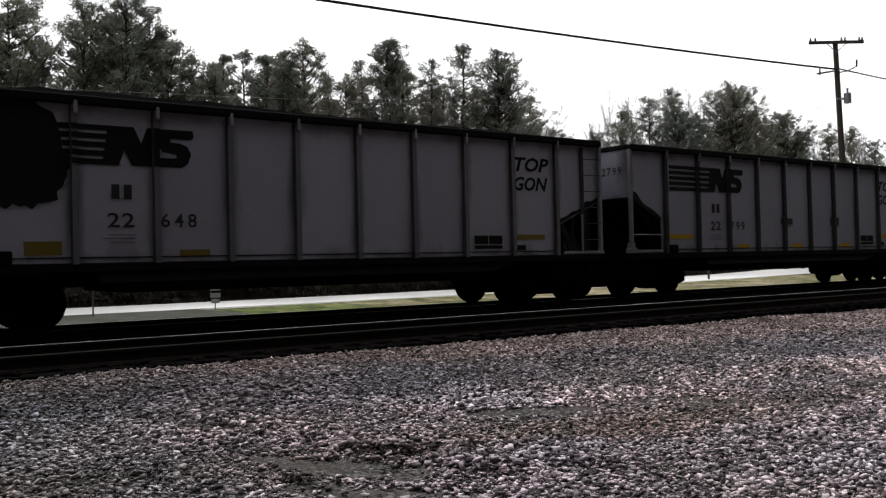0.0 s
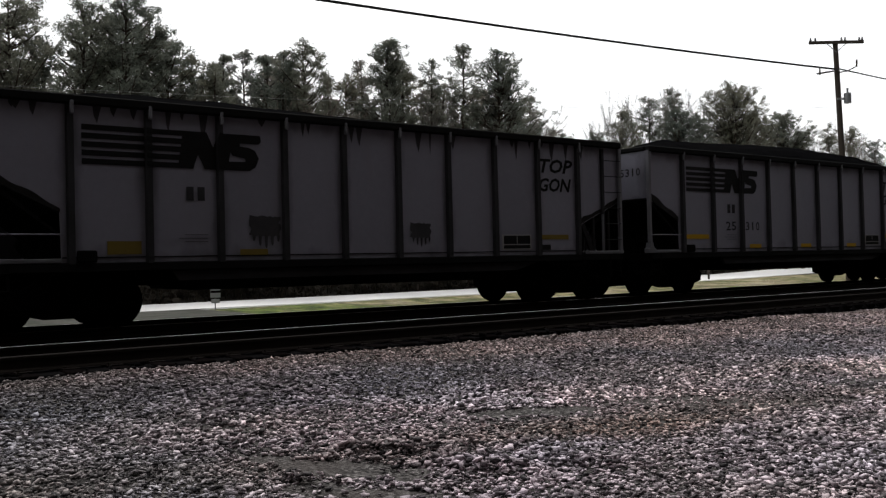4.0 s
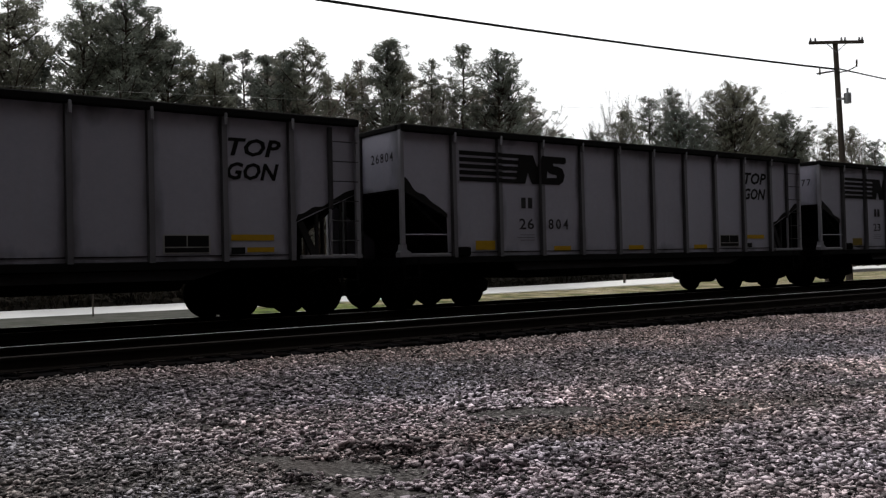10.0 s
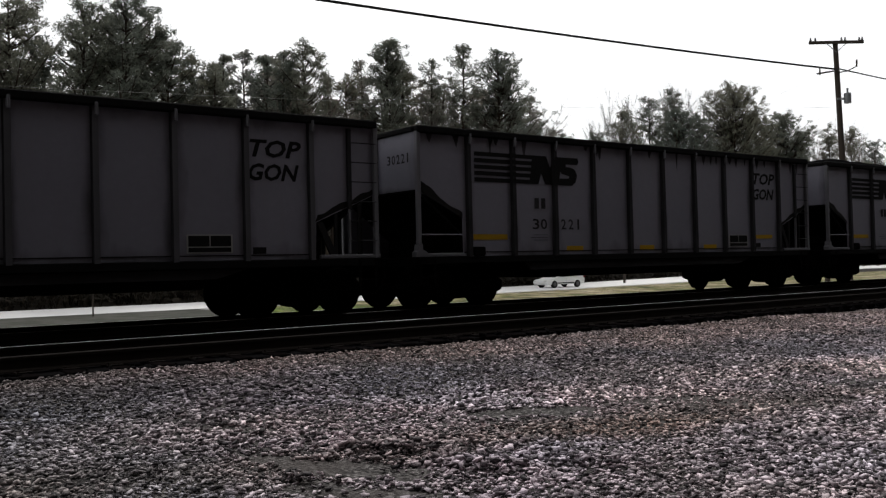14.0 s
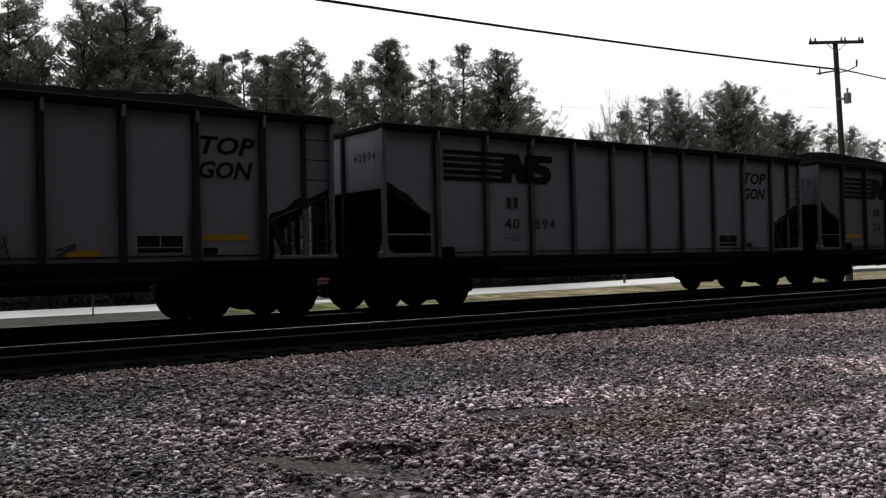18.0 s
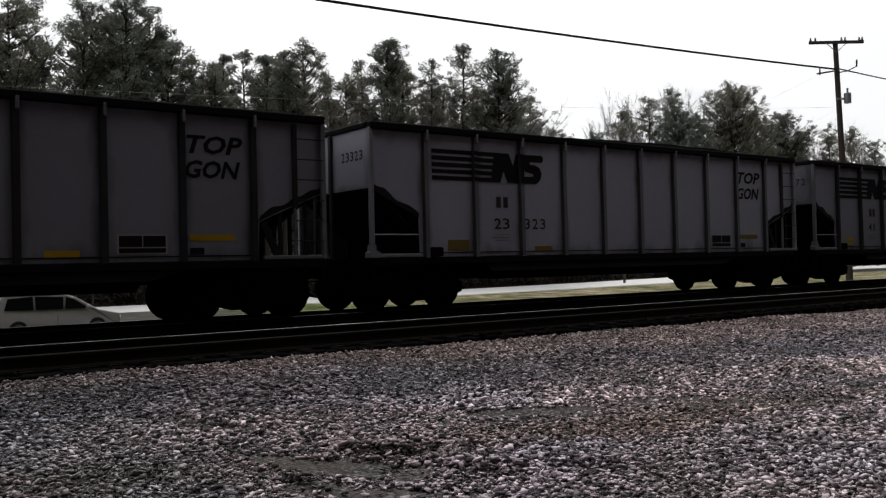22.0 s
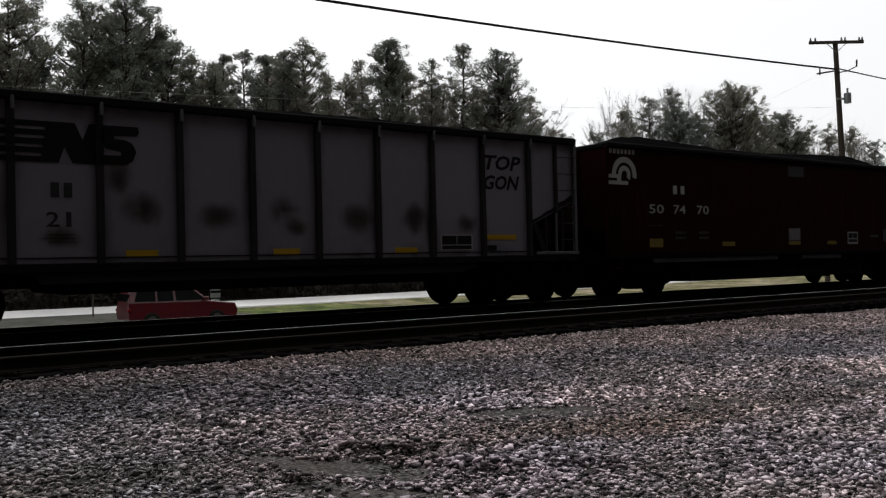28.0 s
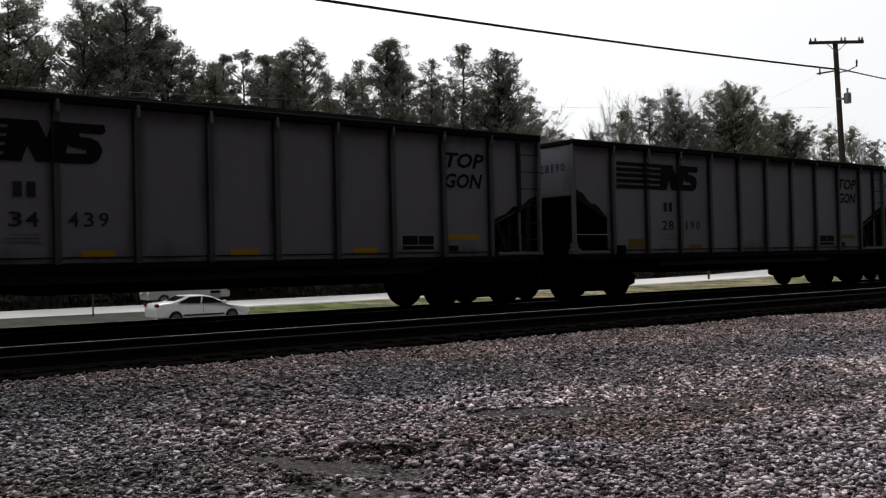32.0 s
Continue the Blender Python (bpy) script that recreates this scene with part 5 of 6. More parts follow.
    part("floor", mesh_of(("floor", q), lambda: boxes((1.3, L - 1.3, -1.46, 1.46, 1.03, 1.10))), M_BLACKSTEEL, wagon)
    # ends: upright sheet above, slope sheet and open bay below
    for flip in (False, True):
        f = (lambda vf: flip_x(vf, L)) if flip else (lambda vf: vf)
        tag = (q, flip)
        part("end_sheet", mesh_of("end_sheet", lambda: boxes((-1.47, 1.47, -0.007, 0.007, 2.50, TOP - 0.1))), P, wagon, "", pose(L - 0.007 if flip else 0.007, 0, 0, 0, 0, 90 if flip else -90))
        # sooty slope sheet and bay back, the bay's shade put into their black
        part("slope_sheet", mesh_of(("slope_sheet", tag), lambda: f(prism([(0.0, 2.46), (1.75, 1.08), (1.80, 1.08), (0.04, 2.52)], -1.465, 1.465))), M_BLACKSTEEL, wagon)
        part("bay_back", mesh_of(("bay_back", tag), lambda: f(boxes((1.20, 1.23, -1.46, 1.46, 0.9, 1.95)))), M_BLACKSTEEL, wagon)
        for sy in (-1, 1):
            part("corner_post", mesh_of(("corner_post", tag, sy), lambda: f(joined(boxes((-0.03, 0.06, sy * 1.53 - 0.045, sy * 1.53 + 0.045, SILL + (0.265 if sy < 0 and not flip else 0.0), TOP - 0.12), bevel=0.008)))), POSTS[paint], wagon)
        for y in (0.0, 0.72):
            part("end_post", mesh_of(("end_post", tag, y), lambda: f(boxes((-0.07, 0.0, y - 0.05, y + 0.05, 2.44, TOP - 0.12), bevel=0.008))), R, wagon)
            part("end_strut", mesh_of(("end_strut", tag, y), lambda: f(boxes((-0.06, 0.0, y - 0.045, y + 0.045, 1.0, 2.435), bevel=0.008))), R, wagon)
        part("end_sill", mesh_of(("end_sill", tag), lambda: f(boxes((-0.08, 0.10, -1.52, 1.52, 0.92, 1.10), bevel=0.01))), M_BLACKSTEEL, wagon)
        part("coupler", mesh_of(("coupler", tag), lambda: f(coupler())), M_TRUCK, wagon)
        part("brake_hose", mesh_of(("hose", tag), lambda: f(hose())), M_BLACKSTEEL, wagon)
        part("step", mesh_of(("steps", tag), lambda: f(ladder(0.02, 0.42, -1.56, 0.55, 1.10, 2))), M_BLACKSTEEL, wagon)
    part("ladder_post", mesh_of(("ladder_post", q), lambda: boxes((L - 0.64, L - 0.555, -1.555, SHEET - 0.002, 2.06, TOP - 0.19), bevel=0.008)), R, wagon, "sooty ladder upright")
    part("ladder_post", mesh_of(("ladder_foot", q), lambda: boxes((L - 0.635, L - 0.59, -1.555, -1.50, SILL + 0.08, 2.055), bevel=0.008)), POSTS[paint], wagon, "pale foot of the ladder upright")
    for z in (1.45, 1.83, 2.21, 2.59, 2.97, 3.35):
        part("ladder_rung", mesh_of(("ladder_rung", q, z), lambda: tube([(L - 0.60, -1.575, z), (L - 0.02, -1.575, z)], 0.011, 5)), R, wagon)
    part("side_girder", mesh_of(("side_girder", q), lambda: prism([(3.0, 0.95), (3.1, 0.78), (L - 3.3, 0.78), (L - 2.7, 0.95)], -1.47, -1.40)), RIBS["mid"], wagon, "dim grey under-sill girder")
    part("grab_rail", mesh_of("grab_rail", lambda: tube([(0.02, -1.56, 1.57), (1.2, -1.56, 1.57)], 0.013, 5)), P, wagon)
    # brace in the darkest rib tone, which paints in the bay's shade
    part("diagonal_brace", mesh_of(("brace", q), lambda: joined(prism([(L - 1.30, 1.78), (L - 1.18, 1.82), (L - 0.86, 1.15), (L - 1.0, 1.15)], -1.50, -1.44), boxes((L - 0.92, L - 0.86, -1.50, -1.44, 1.15, 1.98)), boxes((L - 0.40, L - 0.35, -1.50, -1.46, 1.15, 2.15)))), RIBS["dark"], wagon)
    part("brake_reservoir", mesh_of("reservoir", lambda: ([(x + 0.85, y - 1.0, z + 1.42) for x, y, z in lathe([(0.02, 0.0), (0.14, 0.02), (0.15, 0.6), (0.02, 0.63)], 14)[0]], lathe([(0.02, 0.0), (0.14, 0.02), (0.15, 0.6), (0.02, 0.63)], 14)[1])), M_BLACKSTEEL, wagon)
    part("jacking_pad", mesh_of("pad", lambda: boxes((1.42, 1.72, -1.60, -1.50, SILL + 0.005, SILL + 0.2), bevel=0.02)), M_BLACKSTEEL, wagon)
    part("coal_load", mesh_of(("coal", number), lambda: coal_heap(L, number * 1.37, (0.10, 0.40, 0.66, 0.50)[coal % 4])), M_COAL, wagon, "heap of black coal")
    make_truck(wagon, 1.33, number)
    make_truck(wagon, L - 1.33, number)
    # painted on the side
    logo = M_RUSTLOGO if "rustlogo" in extras else M_BLACKPAINT
    for i in range(5):
        part("emblem_bar", mesh_of(("emblem_bar", i), lambda: prism(emblem_bar(i), -0.004, 0.0)), logo, wagon, "", AT_SHEET)
    for poly in (FIRST_BLOCK, SECOND_BLOCK):
        part("emblem_block", mesh_of(("emblem_block", poly[0]), lambda: prism(poly, -0.005, 0.0)), logo, wagon, "", AT_SHEET)
    for name, polys in (("emblem_bar", [emblem_bar(i) for i in range(5)]), ("emblem_block", [FIRST_BLOCK, SECOND_BLOCK])):
        for n, poly in enumerate(polys):
            for k in (1, 2):
                on_post = strip_of(poly, ribs[k] - 0.048, ribs[k] + 0.048)
                if len(on_post) > 3:
                    part(name, mesh_of((name, "post", q, n, k), lambda: prism(on_post, -0.004, 0.012)), logo, wagon, "", pose(0, -B + 0.008, 0))
    for a in (3.24, 3.44):
        part("owner_mark", mesh_of(("owner_mark", a), lambda: plate(a, a + 0.13, 2.16, 2.40)), M_FADED, wagon, "", AT_SHEET)
    if marks:
        left, right = marks.split()
        for k, digit in enumerate(left):
            part("digit", mesh_of(("digit_a", k, digit), lambda: fitted(digit, 3.17 + 0.24 * k + slim(digit, 0.06), 3.37 + 0.24 * k - slim(digit, 0.06), 1.69, 1.93, -0.003, bold=0.012)), M_FADED, wagon, "", AT_SHEET)
        for k, digit in enumerate(right if "half_number" not in extras else ""):
            part("digit", mesh_of(("digit_b", k, digit), lambda: fitted(digit, 4.05 + 0.235 * k + slim(digit, 0.05), 4.21 + 0.235 * k - slim(digit, 0.05), 1.69, 1.93, -0.003, bold=0.012)), M_FADED, wagon, "", AT_SHEET)
        for k, digit in enumerate(left + right):
            part("end_digit", mesh_of(("end_digit", k, digit), lambda: fitted(digit, 0.42 + 0.18 * k + slim(digit, 0.04), 0.55 + 0.18 * k - slim(digit, 0.04), 3.08, 3.28, -0.003, bold=0.012)), M_FADED, wagon, "", pose(-0.004, 0, 0, rz=-90))
    xr = ribs[8]
    if "notop" not in extras:
        part("wording", mesh_of(("wording", q), lambda: joined(fitted("TOP", xr + 0.08, xr + 1.12, 2.98, 3.31, -0.003, 0.25, 0.03), fitted("GON", xr + 0.05, xr + 1.07, 2.55, 2.87, -0.003, 0.25, 0.03))), logo if "rustlogo" in extras else M_BLACKPAINT, wagon, "", AT_SHEET)
    xb = ribs[7] + 0.2
    part("data_frame", mesh_of(("data_frame", q), lambda: plate(xb, xb + 0.84, 1.24, 1.57)), M_WHITEPAINT if paint != "dark" else P, wagon, "", AT_SHEET)
    part("data_panel", mesh_of(("data_panel", q), lambda: joined(plate(xb + 0.03, xb + 0.41, 1.36, 1.55), plate(xb + 0.43, xb + 0.81, 1.36, 1.55), plate(xb + 0.03, xb + 0.81, 1.26, 1.34))), M_BLACKPAINT, wagon, "", pose(0, SHEET - 0.011, 0))
    for i in range(1, 4):
        part("stencil_line", mesh_of(("stencil_line", i), lambda: plate(3.1 + 0.1 * (i % 2), 3.62, 1.62 - 0.06 * i, 1.632 - 0.06 * i)), POSTS["dark" if paint != "pale" else "mid"], wagon, "", AT_SHEET)
    part("dark_plate", mesh_of(("dark_plate", q), lambda: plate(xr + 0.12, xr + 0.38, 1.22, 1.34)), M_BLACKPAINT, wagon, "", AT_SHEET)
    ym = {"b": M_YELLOW, "B": M_YELLOW, "s": M_YELLOW, "d": M_DIMYELLOW, "D": M_DIMYELLOW, "t": M_YELLOW, "n": None}[style]
    if ym:
        first = {"b": (1.46, 2.42, 1.46, 1.58), "B": (1.46, 2.42, 1.46, 1.58), "s": (1.92, 2.46, 1.24, 1.44), "d": (1.90, 2.46, 1.24, 1.46), "D": (1.46, 2.40, 1.46, 1.60), "t": (1.80, 2.25, 1.38, 1.48)}[style]
        part("reflector", mesh_of(("reflector", first), lambda: plate(*first)), ym, wagon, "", AT_SHEET)
        if style == "t":
            part("reflector", mesh_of("reflector_t", lambda: plate(1.80, 2.25, 1.25, 1.34)), ym, wagon, "", AT_SHEET)
            part("reflector", mesh_of(("reflector_low", q), lambda: plate(xr + 0.42, xr + 0.95, 1.25, 1.34)), ym, wagon, "", AT_SHEET)
        for i in ((3, 5, 7) if style in "bBs" else (3,)):
            c = (edges[i] + edges[i + 1]) / 2
            part("reflector", mesh_of(("reflector", q, i), lambda: plate(c - 0.27, c + 0.27, 1.19, 1.31)), ym, wagon, "", AT_SHEET)
        if style in "bsdt":
            part("reflector", mesh_of(("reflector_r", q), lambda: plate(xr + 0.12, xr + 0.95, 1.46, 1.57)), ym, wagon, "", AT_SHEET)
    rng = random.Random(number * 7 + 3)
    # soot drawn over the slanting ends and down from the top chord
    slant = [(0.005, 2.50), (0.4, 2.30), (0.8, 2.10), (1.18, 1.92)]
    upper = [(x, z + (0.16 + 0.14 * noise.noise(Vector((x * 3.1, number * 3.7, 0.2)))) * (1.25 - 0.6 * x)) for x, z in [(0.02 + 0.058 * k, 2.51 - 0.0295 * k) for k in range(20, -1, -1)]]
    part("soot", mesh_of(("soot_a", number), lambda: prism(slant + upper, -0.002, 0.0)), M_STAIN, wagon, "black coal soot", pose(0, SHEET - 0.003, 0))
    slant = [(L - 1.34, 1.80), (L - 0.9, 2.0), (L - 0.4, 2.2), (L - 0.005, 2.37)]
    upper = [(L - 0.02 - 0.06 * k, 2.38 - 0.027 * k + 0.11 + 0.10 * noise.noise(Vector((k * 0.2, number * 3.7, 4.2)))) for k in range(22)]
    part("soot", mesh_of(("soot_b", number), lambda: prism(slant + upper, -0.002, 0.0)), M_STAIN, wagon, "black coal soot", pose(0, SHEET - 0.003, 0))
    for e in extras:
        if e == "band":
            a, b = ribs[3] + 0.06, ribs[7] - 0.06
            for i in range(3, 7):
                part("touch_up_patch", mesh_of(("band", q, i), lambda: plate(ribs[i] + 0.07, ribs[i + 1] - 0.07, SILL + 0.03, 2.16)), M_GREYBAND, wagon, "slate grey touch-up paint", pose(0, SHEET - 0.005, 0))
        elif e == "runs":
            for i in range(11):
                for k in range(rng.randint(1, 3)):
                    x, w, d = rng.uniform(edges[i] + 0.12, edges[i + 1] - 0.2), rng.uniform(0.03, 0.09), rng.uniform(0.12, 0.5)
                    part("soot_run", mesh_of(("soot_run", number, i, k), lambda: prism([(x - w, TOP - 0.13), (x - w * 0.7, TOP - 0.13 - d * 0.6), (x, TOP - 0.13 - d), (x + w * 0.5, TOP - 0.13 - d * 0.5), (x + w, TOP - 0.13)], -0.002, 0.0)), M_GREYSTAIN, wagon, "soot washed down from the chord", pose(0, SHEET - 0.009, 0))
        elif isinstance(e, tuple) and len(e) == 5:
            x, w, z, h, sort = e
            part("smudge", mesh_of(("smudge", e), lambda: plate(x - w / 2, x + w / 2, z - h / 2, z + h / 2)), M_SMUDGE if sort == "rust" else M_FILM, wagon, "soft brown rust smudge" if sort == "rust" else "thin soot smudge", pose(0, SHEET - 0.0135, 0))
        elif isinstance(e, tuple):
            part("stain", mesh_of(("stain", number, e), lambda: (splash if number == 0 else blot)(*e, number)), M_STAIN if number == 0 else M_GREYSTAIN, wagon, "black soot stain" if number == 0 else "blurred grey soot stain", pose(0, SHEET - 0.0135, 0))
        elif e == "fowl":
            part("graffiti", mesh_of("graffiti_edge", lambda: fitted("FOWL", 5.30, 8.72, 0.98, 2.14, -0.003, 0.12, 0.085)), M_SPRAY, wagon, "white-edged sprayed lettering", pose(0, -B - 0.004, 0))
            part("graffiti", mesh_of("graffiti_fill", lambda: fitted("FOWL", 5.36, 8.66, 1.06, 2.08, -0.006, 0.12, 0.055)), M_BLACKPAINT, wagon, "black sprayed lettering", pose(0, -B - 0.004, 0))
        elif e == "scribble":
            for k in range(7):
                x = 3.9 + k * 0.9 + rng.uniform(-0.2, 0.2)
                pts = [(x + rng.uniform(-0.25, 0.25), 0, rng.uniform(1.18, 1.6)) for _ in range(7)]
                part("scrawl", mesh_of(("scrawl", number, k), lambda: tube(pts, 0.010, 3)), M_FADED, wagon, "", pose(0, SHEET - 0.012, 0))
        elif e == "tag":
            for k in range(3):
                pts = [(xb - 0.05 + 0.42 * k + 0.07 * j, 0, rng.uniform(1.62, 2.02)) for j in range(7)]
                part("scrawl", mesh_of(("tag", number, k), lambda: tube(pts, 0.024, 3)), M_BLACKPAINT, wagon, "", pose(0, SHEET - 0.012, 0))
        elif e == "whitetag":
            pts = [(1.5 + 0.09 * k, 0, rng.uniform(1.65, 2.02)) for k in range(8)]
            part("scrawl", mesh_of(("whitetag", number), lambda: tube(pts, 0.02, 3)), M_SPRAY, wagon, "white sprayed scrawl", pose(0, SHEET - 0.012, 0))
    return wagon


def make_tub_gondola(number, L, marks, coal):
    """A smooth-sided oxide red bathtub gondola."""
    wagon = thing("bathtub_gondola", "smooth oxide-red bathtub coal gondola with white lettering, rolling", "railway wagon", "wagons of the coal train")
    q = ("tub", round(L, 2))
    for i in range(6):
        a, b = L * i / 6 + 0.004, L * (i + 1) / 6 - 0.004
        part("side_panel", mesh_of(("tub_panel", q, i), lambda: dented(a, b, 1.09, TOP - 0.08, i + 20.3)), M_OXIDE, wagon)
    part("far_side_sheet", mesh_of(("tub_far", q), lambda: boxes((0, L, -SHEET - 0.014, -SHEET, 1.09, TOP - 0.08))), M_OXIDE, wagon)
    for flip in (False, True):
        f = (lambda vf: flip_x(vf, L)) if flip else (lambda vf: vf)
        tag = (q, flip)
        part("end_sheet", mesh_of(("tub_end", tag), lambda: f(boxes((0.0, 0.014, -1.47, 1.47, 1.7, TOP - 0.08)))), M_OXIDE, wagon)
        for y in (-1.49, -0.5, 0.5, 1.49):
            part("end_post", mesh_of(("tub_post", tag, y), lambda: f(boxes((-0.06, 0.0, y - 0.05, y + 0.05, 1.0, TOP - 0.1), bevel=0.008))), M_OXIDE, wagon)
        part("slope_sheet", mesh_of(("slope_sheet", tag), lambda: f(prism([(0.0, 1.66), (1.2, 1.08), (1.25, 1.08), (0.04, 1.72)], -1.465, 1.465))), M_BLACKSTEEL, wagon)
        part("end_sill", mesh_of(("end_sill", tag), lambda: f(boxes((-0.08, 0.10, -1.52, 1.52, 0.92, 1.10), bevel=0.01))), M_BLACKSTEEL, wagon)
        part("coupler", mesh_of(("coupler", tag), lambda: f(coupler())), M_TRUCK, wagon)
        part("brake_hose", mesh_of(("hose", tag), lambda: f(hose())), M_BLACKSTEEL, wagon)
        part("end_ladder", mesh_of(("tub_ladder", tag), lambda: f(ladder(0.05, 0.45, -1.53, 0.6, 2.2, 5))), M_OXIDE, wagon)
    part("top_chord", mesh_of(("chord", q), lambda: boxes((-0.02, L + 0.02, -1.57, -1.44, TOP - 0.1, TOP + 0.01), bevel=0.02)), M_CHORD, wagon)
    part("top_chord", mesh_of(("chord_far", q), lambda: boxes((-0.02, L + 0.02, 1.44, 1.57, TOP - 0.1, TOP + 0.01), bevel=0.02)), M_CHORD, wagon)
    part("end_chord", mesh_of("end_chord_a", lambda: boxes((-0.05, 0.08, -1.44, 1.44, TOP - 0.12, TOP - 0.003), bevel=0.02)), M_CHORD, wagon)
    part("end_chord", mesh_of(("end_chord_b", q), lambda: boxes((L - 0.08, L + 0.05, -1.44, 1.44, TOP - 0.12, TOP - 0.003), bevel=0.02)), M_CHORD, wagon)
    part("side_sill", mesh_of(("sill", q), lambda: boxes((0.0, L, -1.55, -1.42, 0.98, 1.09), bevel=0.015)), M_BLACKSTEEL, wagon)
    for a, b in ((1.6, 6.95), (8.15, 10.3)):
        part("ledge", mesh_of(("ledge", q, a), lambda: prism([(a, 0.86), (b, 0.86), (b, 1.04), (a, 1.04)], -1.52, -1.40)), RIBS["pale"], wagon, "grey side ledge")
    part("tub", mesh_of(("tub", q), lambda: prism([(2.9, 1.05), (3.2, 0.34), (L - 3.2, 0.34), (L - 2.9, 1.05)], -1.38, 1.38)), M_BLACKSTEEL, wagon)
    part("centre_sill", mesh_of(("centre", q), lambda: boxes((-0.05, L + 0.05, -0.33, 0.33, 0.70, 1.09), bevel=0.02)), M_BLACKSTEEL, wagon)
    part("coal_load", mesh_of(("coal", number), lambda: coal_heap(L, number * 1.37, (0.10, 0.40, 0.66, 0.50)[coal % 4])), M_COAL, wagon, "heap of black coal")
    make_truck(wagon, 1.55, number)
    make_truck(wagon, L - 1.55, number)

    def emblem():
        def arc(r0, r1, a0, a1, cx, cz, n=14):
            o = [(cx + r1 * math.cos(a0 + (a1 - a0) * k / n), cz + r1 * math.sin(a0 + (a1 - a0) * k / n)) for k in range(n + 1)]
            i = [(cx + r0 * math.cos(a0 + (a1 - a0) * k / n), cz + r0 * math.sin(a0 + (a1 - a0) * k / n)) for k in range(n, -1, -1)]
            return prism(o + i, -0.004, 0.0)
        return joined(arc(0.30, 0.44, -0.2, 3.25, 0.62, 3.05), arc(0.10, 0.22, -0.6, 3.4, 0.62, 3.05), plate(0.06, 0.48, 2.96, 3.05), plate(0.06, 0.75, 2.80, 2.89), plate(0.36, 0.50, 2.84, 3.02))
    part("emblem", mesh_of("tub_emblem", emblem), M_WHITEPAINT, wagon, "white emblem of arcs and bars", AT_SHEET)
    for k in range(7):
        part("owner_bar", mesh_of(("tub_owner_bar", k), lambda: plate(0.10 + 0.135 * k, 0.19 + 0.135 * k, 3.56, 3.68)), M_WHITEPAINT, wagon, "", AT_SHEET)
    for a in (2.42, 2.72):
        part("owner_mark", mesh_of(("tub_mark", a), lambda: plate(a + 0.02, a + 0.17, 2.62, 2.84)), M_WHITEPAINT, wagon, "", AT_SHEET)
    for (x0, x1), t in zip(((1.46, 2.10), (2.40, 2.96), (3.34, 3.92)), marks.split()):
        part("number", mesh_of(("tub_number", t, x0), lambda: fitted(t, x0 + 0.04, x1 - 0.04, 2.11, 2.34, -0.003, bold=0.005)), M_WHITEPAINT, wagon, "", AT_SHEET)
    prints = [(1.48, 2.0, 1.80, 1.82)] + [(x + 0.09 * (k % 5), x + 0.06 + 0.09 * (k % 5), 1.45 + 0.14 * (k // 5), 1.52 + 0.14 * (k // 5)) for x in (2.50, 3.45) for k in range(10)]
    for box in prints:
        part("small_print", mesh_of(("tub_print", box), lambda: plate(*box)), RIBS["pale"], wagon, "", AT_SHEET)
    part("data_frame", mesh_of("tub_data", lambda: plate(10.75, 11.34, 1.28, 1.66)), M_WHITEPAINT, wagon, "", AT_SHEET)
    part("data_panel", mesh_of("tub_data_in", lambda: joined(plate(10.79, 11.03, 1.46, 1.62), plate(11.06, 11.30, 1.46, 1.62), plate(10.79, 11.30, 1.34, 1.43))), M_BLACKPAINT, wagon, "", pose(0, SHEET - 0.011, 0))
    for x, z0, w, h, m in ((1.5, 1.25, 0.5, 0.22, M_DIMYELLOW), (4.44, 1.26, 0.55, 0.12, M_DIMYELLOW), (7.55, 1.28, 0.6, 0.10, M_DIMYELLOW), (7.55, 1.40, 0.6, 0.36, PAINTS["rusty"]), (7.6, 3.28, 0.8, 0.30, RIBS["pale"]), (12.1, 1.5, 0.5, 0.06, RIBS["pale"]), (12.9, 1.35, 0.5, 0.4, RIBS["pale"]), (9.6, 1.28, 0.5, 0.1, M_DIMYELLOW)):
        part("plate", mesh_of(("tub_plate", x, z0), lambda: plate(x, x + w, z0, z0 + h)), m, wagon, "", AT_SHEET)
    return wagon


# place of each wagon's front corner at the start, length, paint, number, reflectors, coal, marks
S, M_, G = 14.07, 14.53, 14.64
TRAIN = [
    (0.99, G, "pale", "22 648", "d", 1, ((0.7, 2.8, 1.93, 3.64),)), (16.69, M_, "fair", "22 799", "b", 0, ((9.0, 9.5, 1.7, 2.1), (6.4, 7.0, 1.75, 2.05))), (32.28, S, "soot", "28 258", "b", 2, ()), (47.38, S, "fair", "28 466", "b", 0, ()),
    (62.50, G, "pale", "22 465", "D", 0, ()), (78.21, S, "mid", "", "d", 1, ("runs", (4.4, 5.0, 1.3, 1.9), (7.9, 8.4, 1.3, 1.8))), (93.33, S, "mid", "25 310", "b", 2, ()), (108.45, S - 0.02, "mid", "31 683", "s", 3, ()),
]
TRAIN += [
    (123.53, S, "fair", "26 249", "n", 1, ()), (138.65, M_ + 0.1, "soot", "26 087", "s", 0, ()), (154.33, S, "pale", "36 185", "s", 1, ()), (169.48, M_, "pale", "15 636", "d", 0, ()),
    (185.07, M_, "pale", "23 382", "t", 0, ()), (200.61, S, "pale", "26 804", "s", 0, ()), (215.76, G, "pale", "23 277", "d", 0, ((5.68, 6.38, 1.5, 2.12), (8.62, 0.65, 1.75, 0.75, "soot"), (8.62, 0.45, 1.75, 0.5, "soot"), (12.1, 12.65, 1.72, 2.1))), (231.43, S, "pale", "28 366", "b", 1, ()),
]
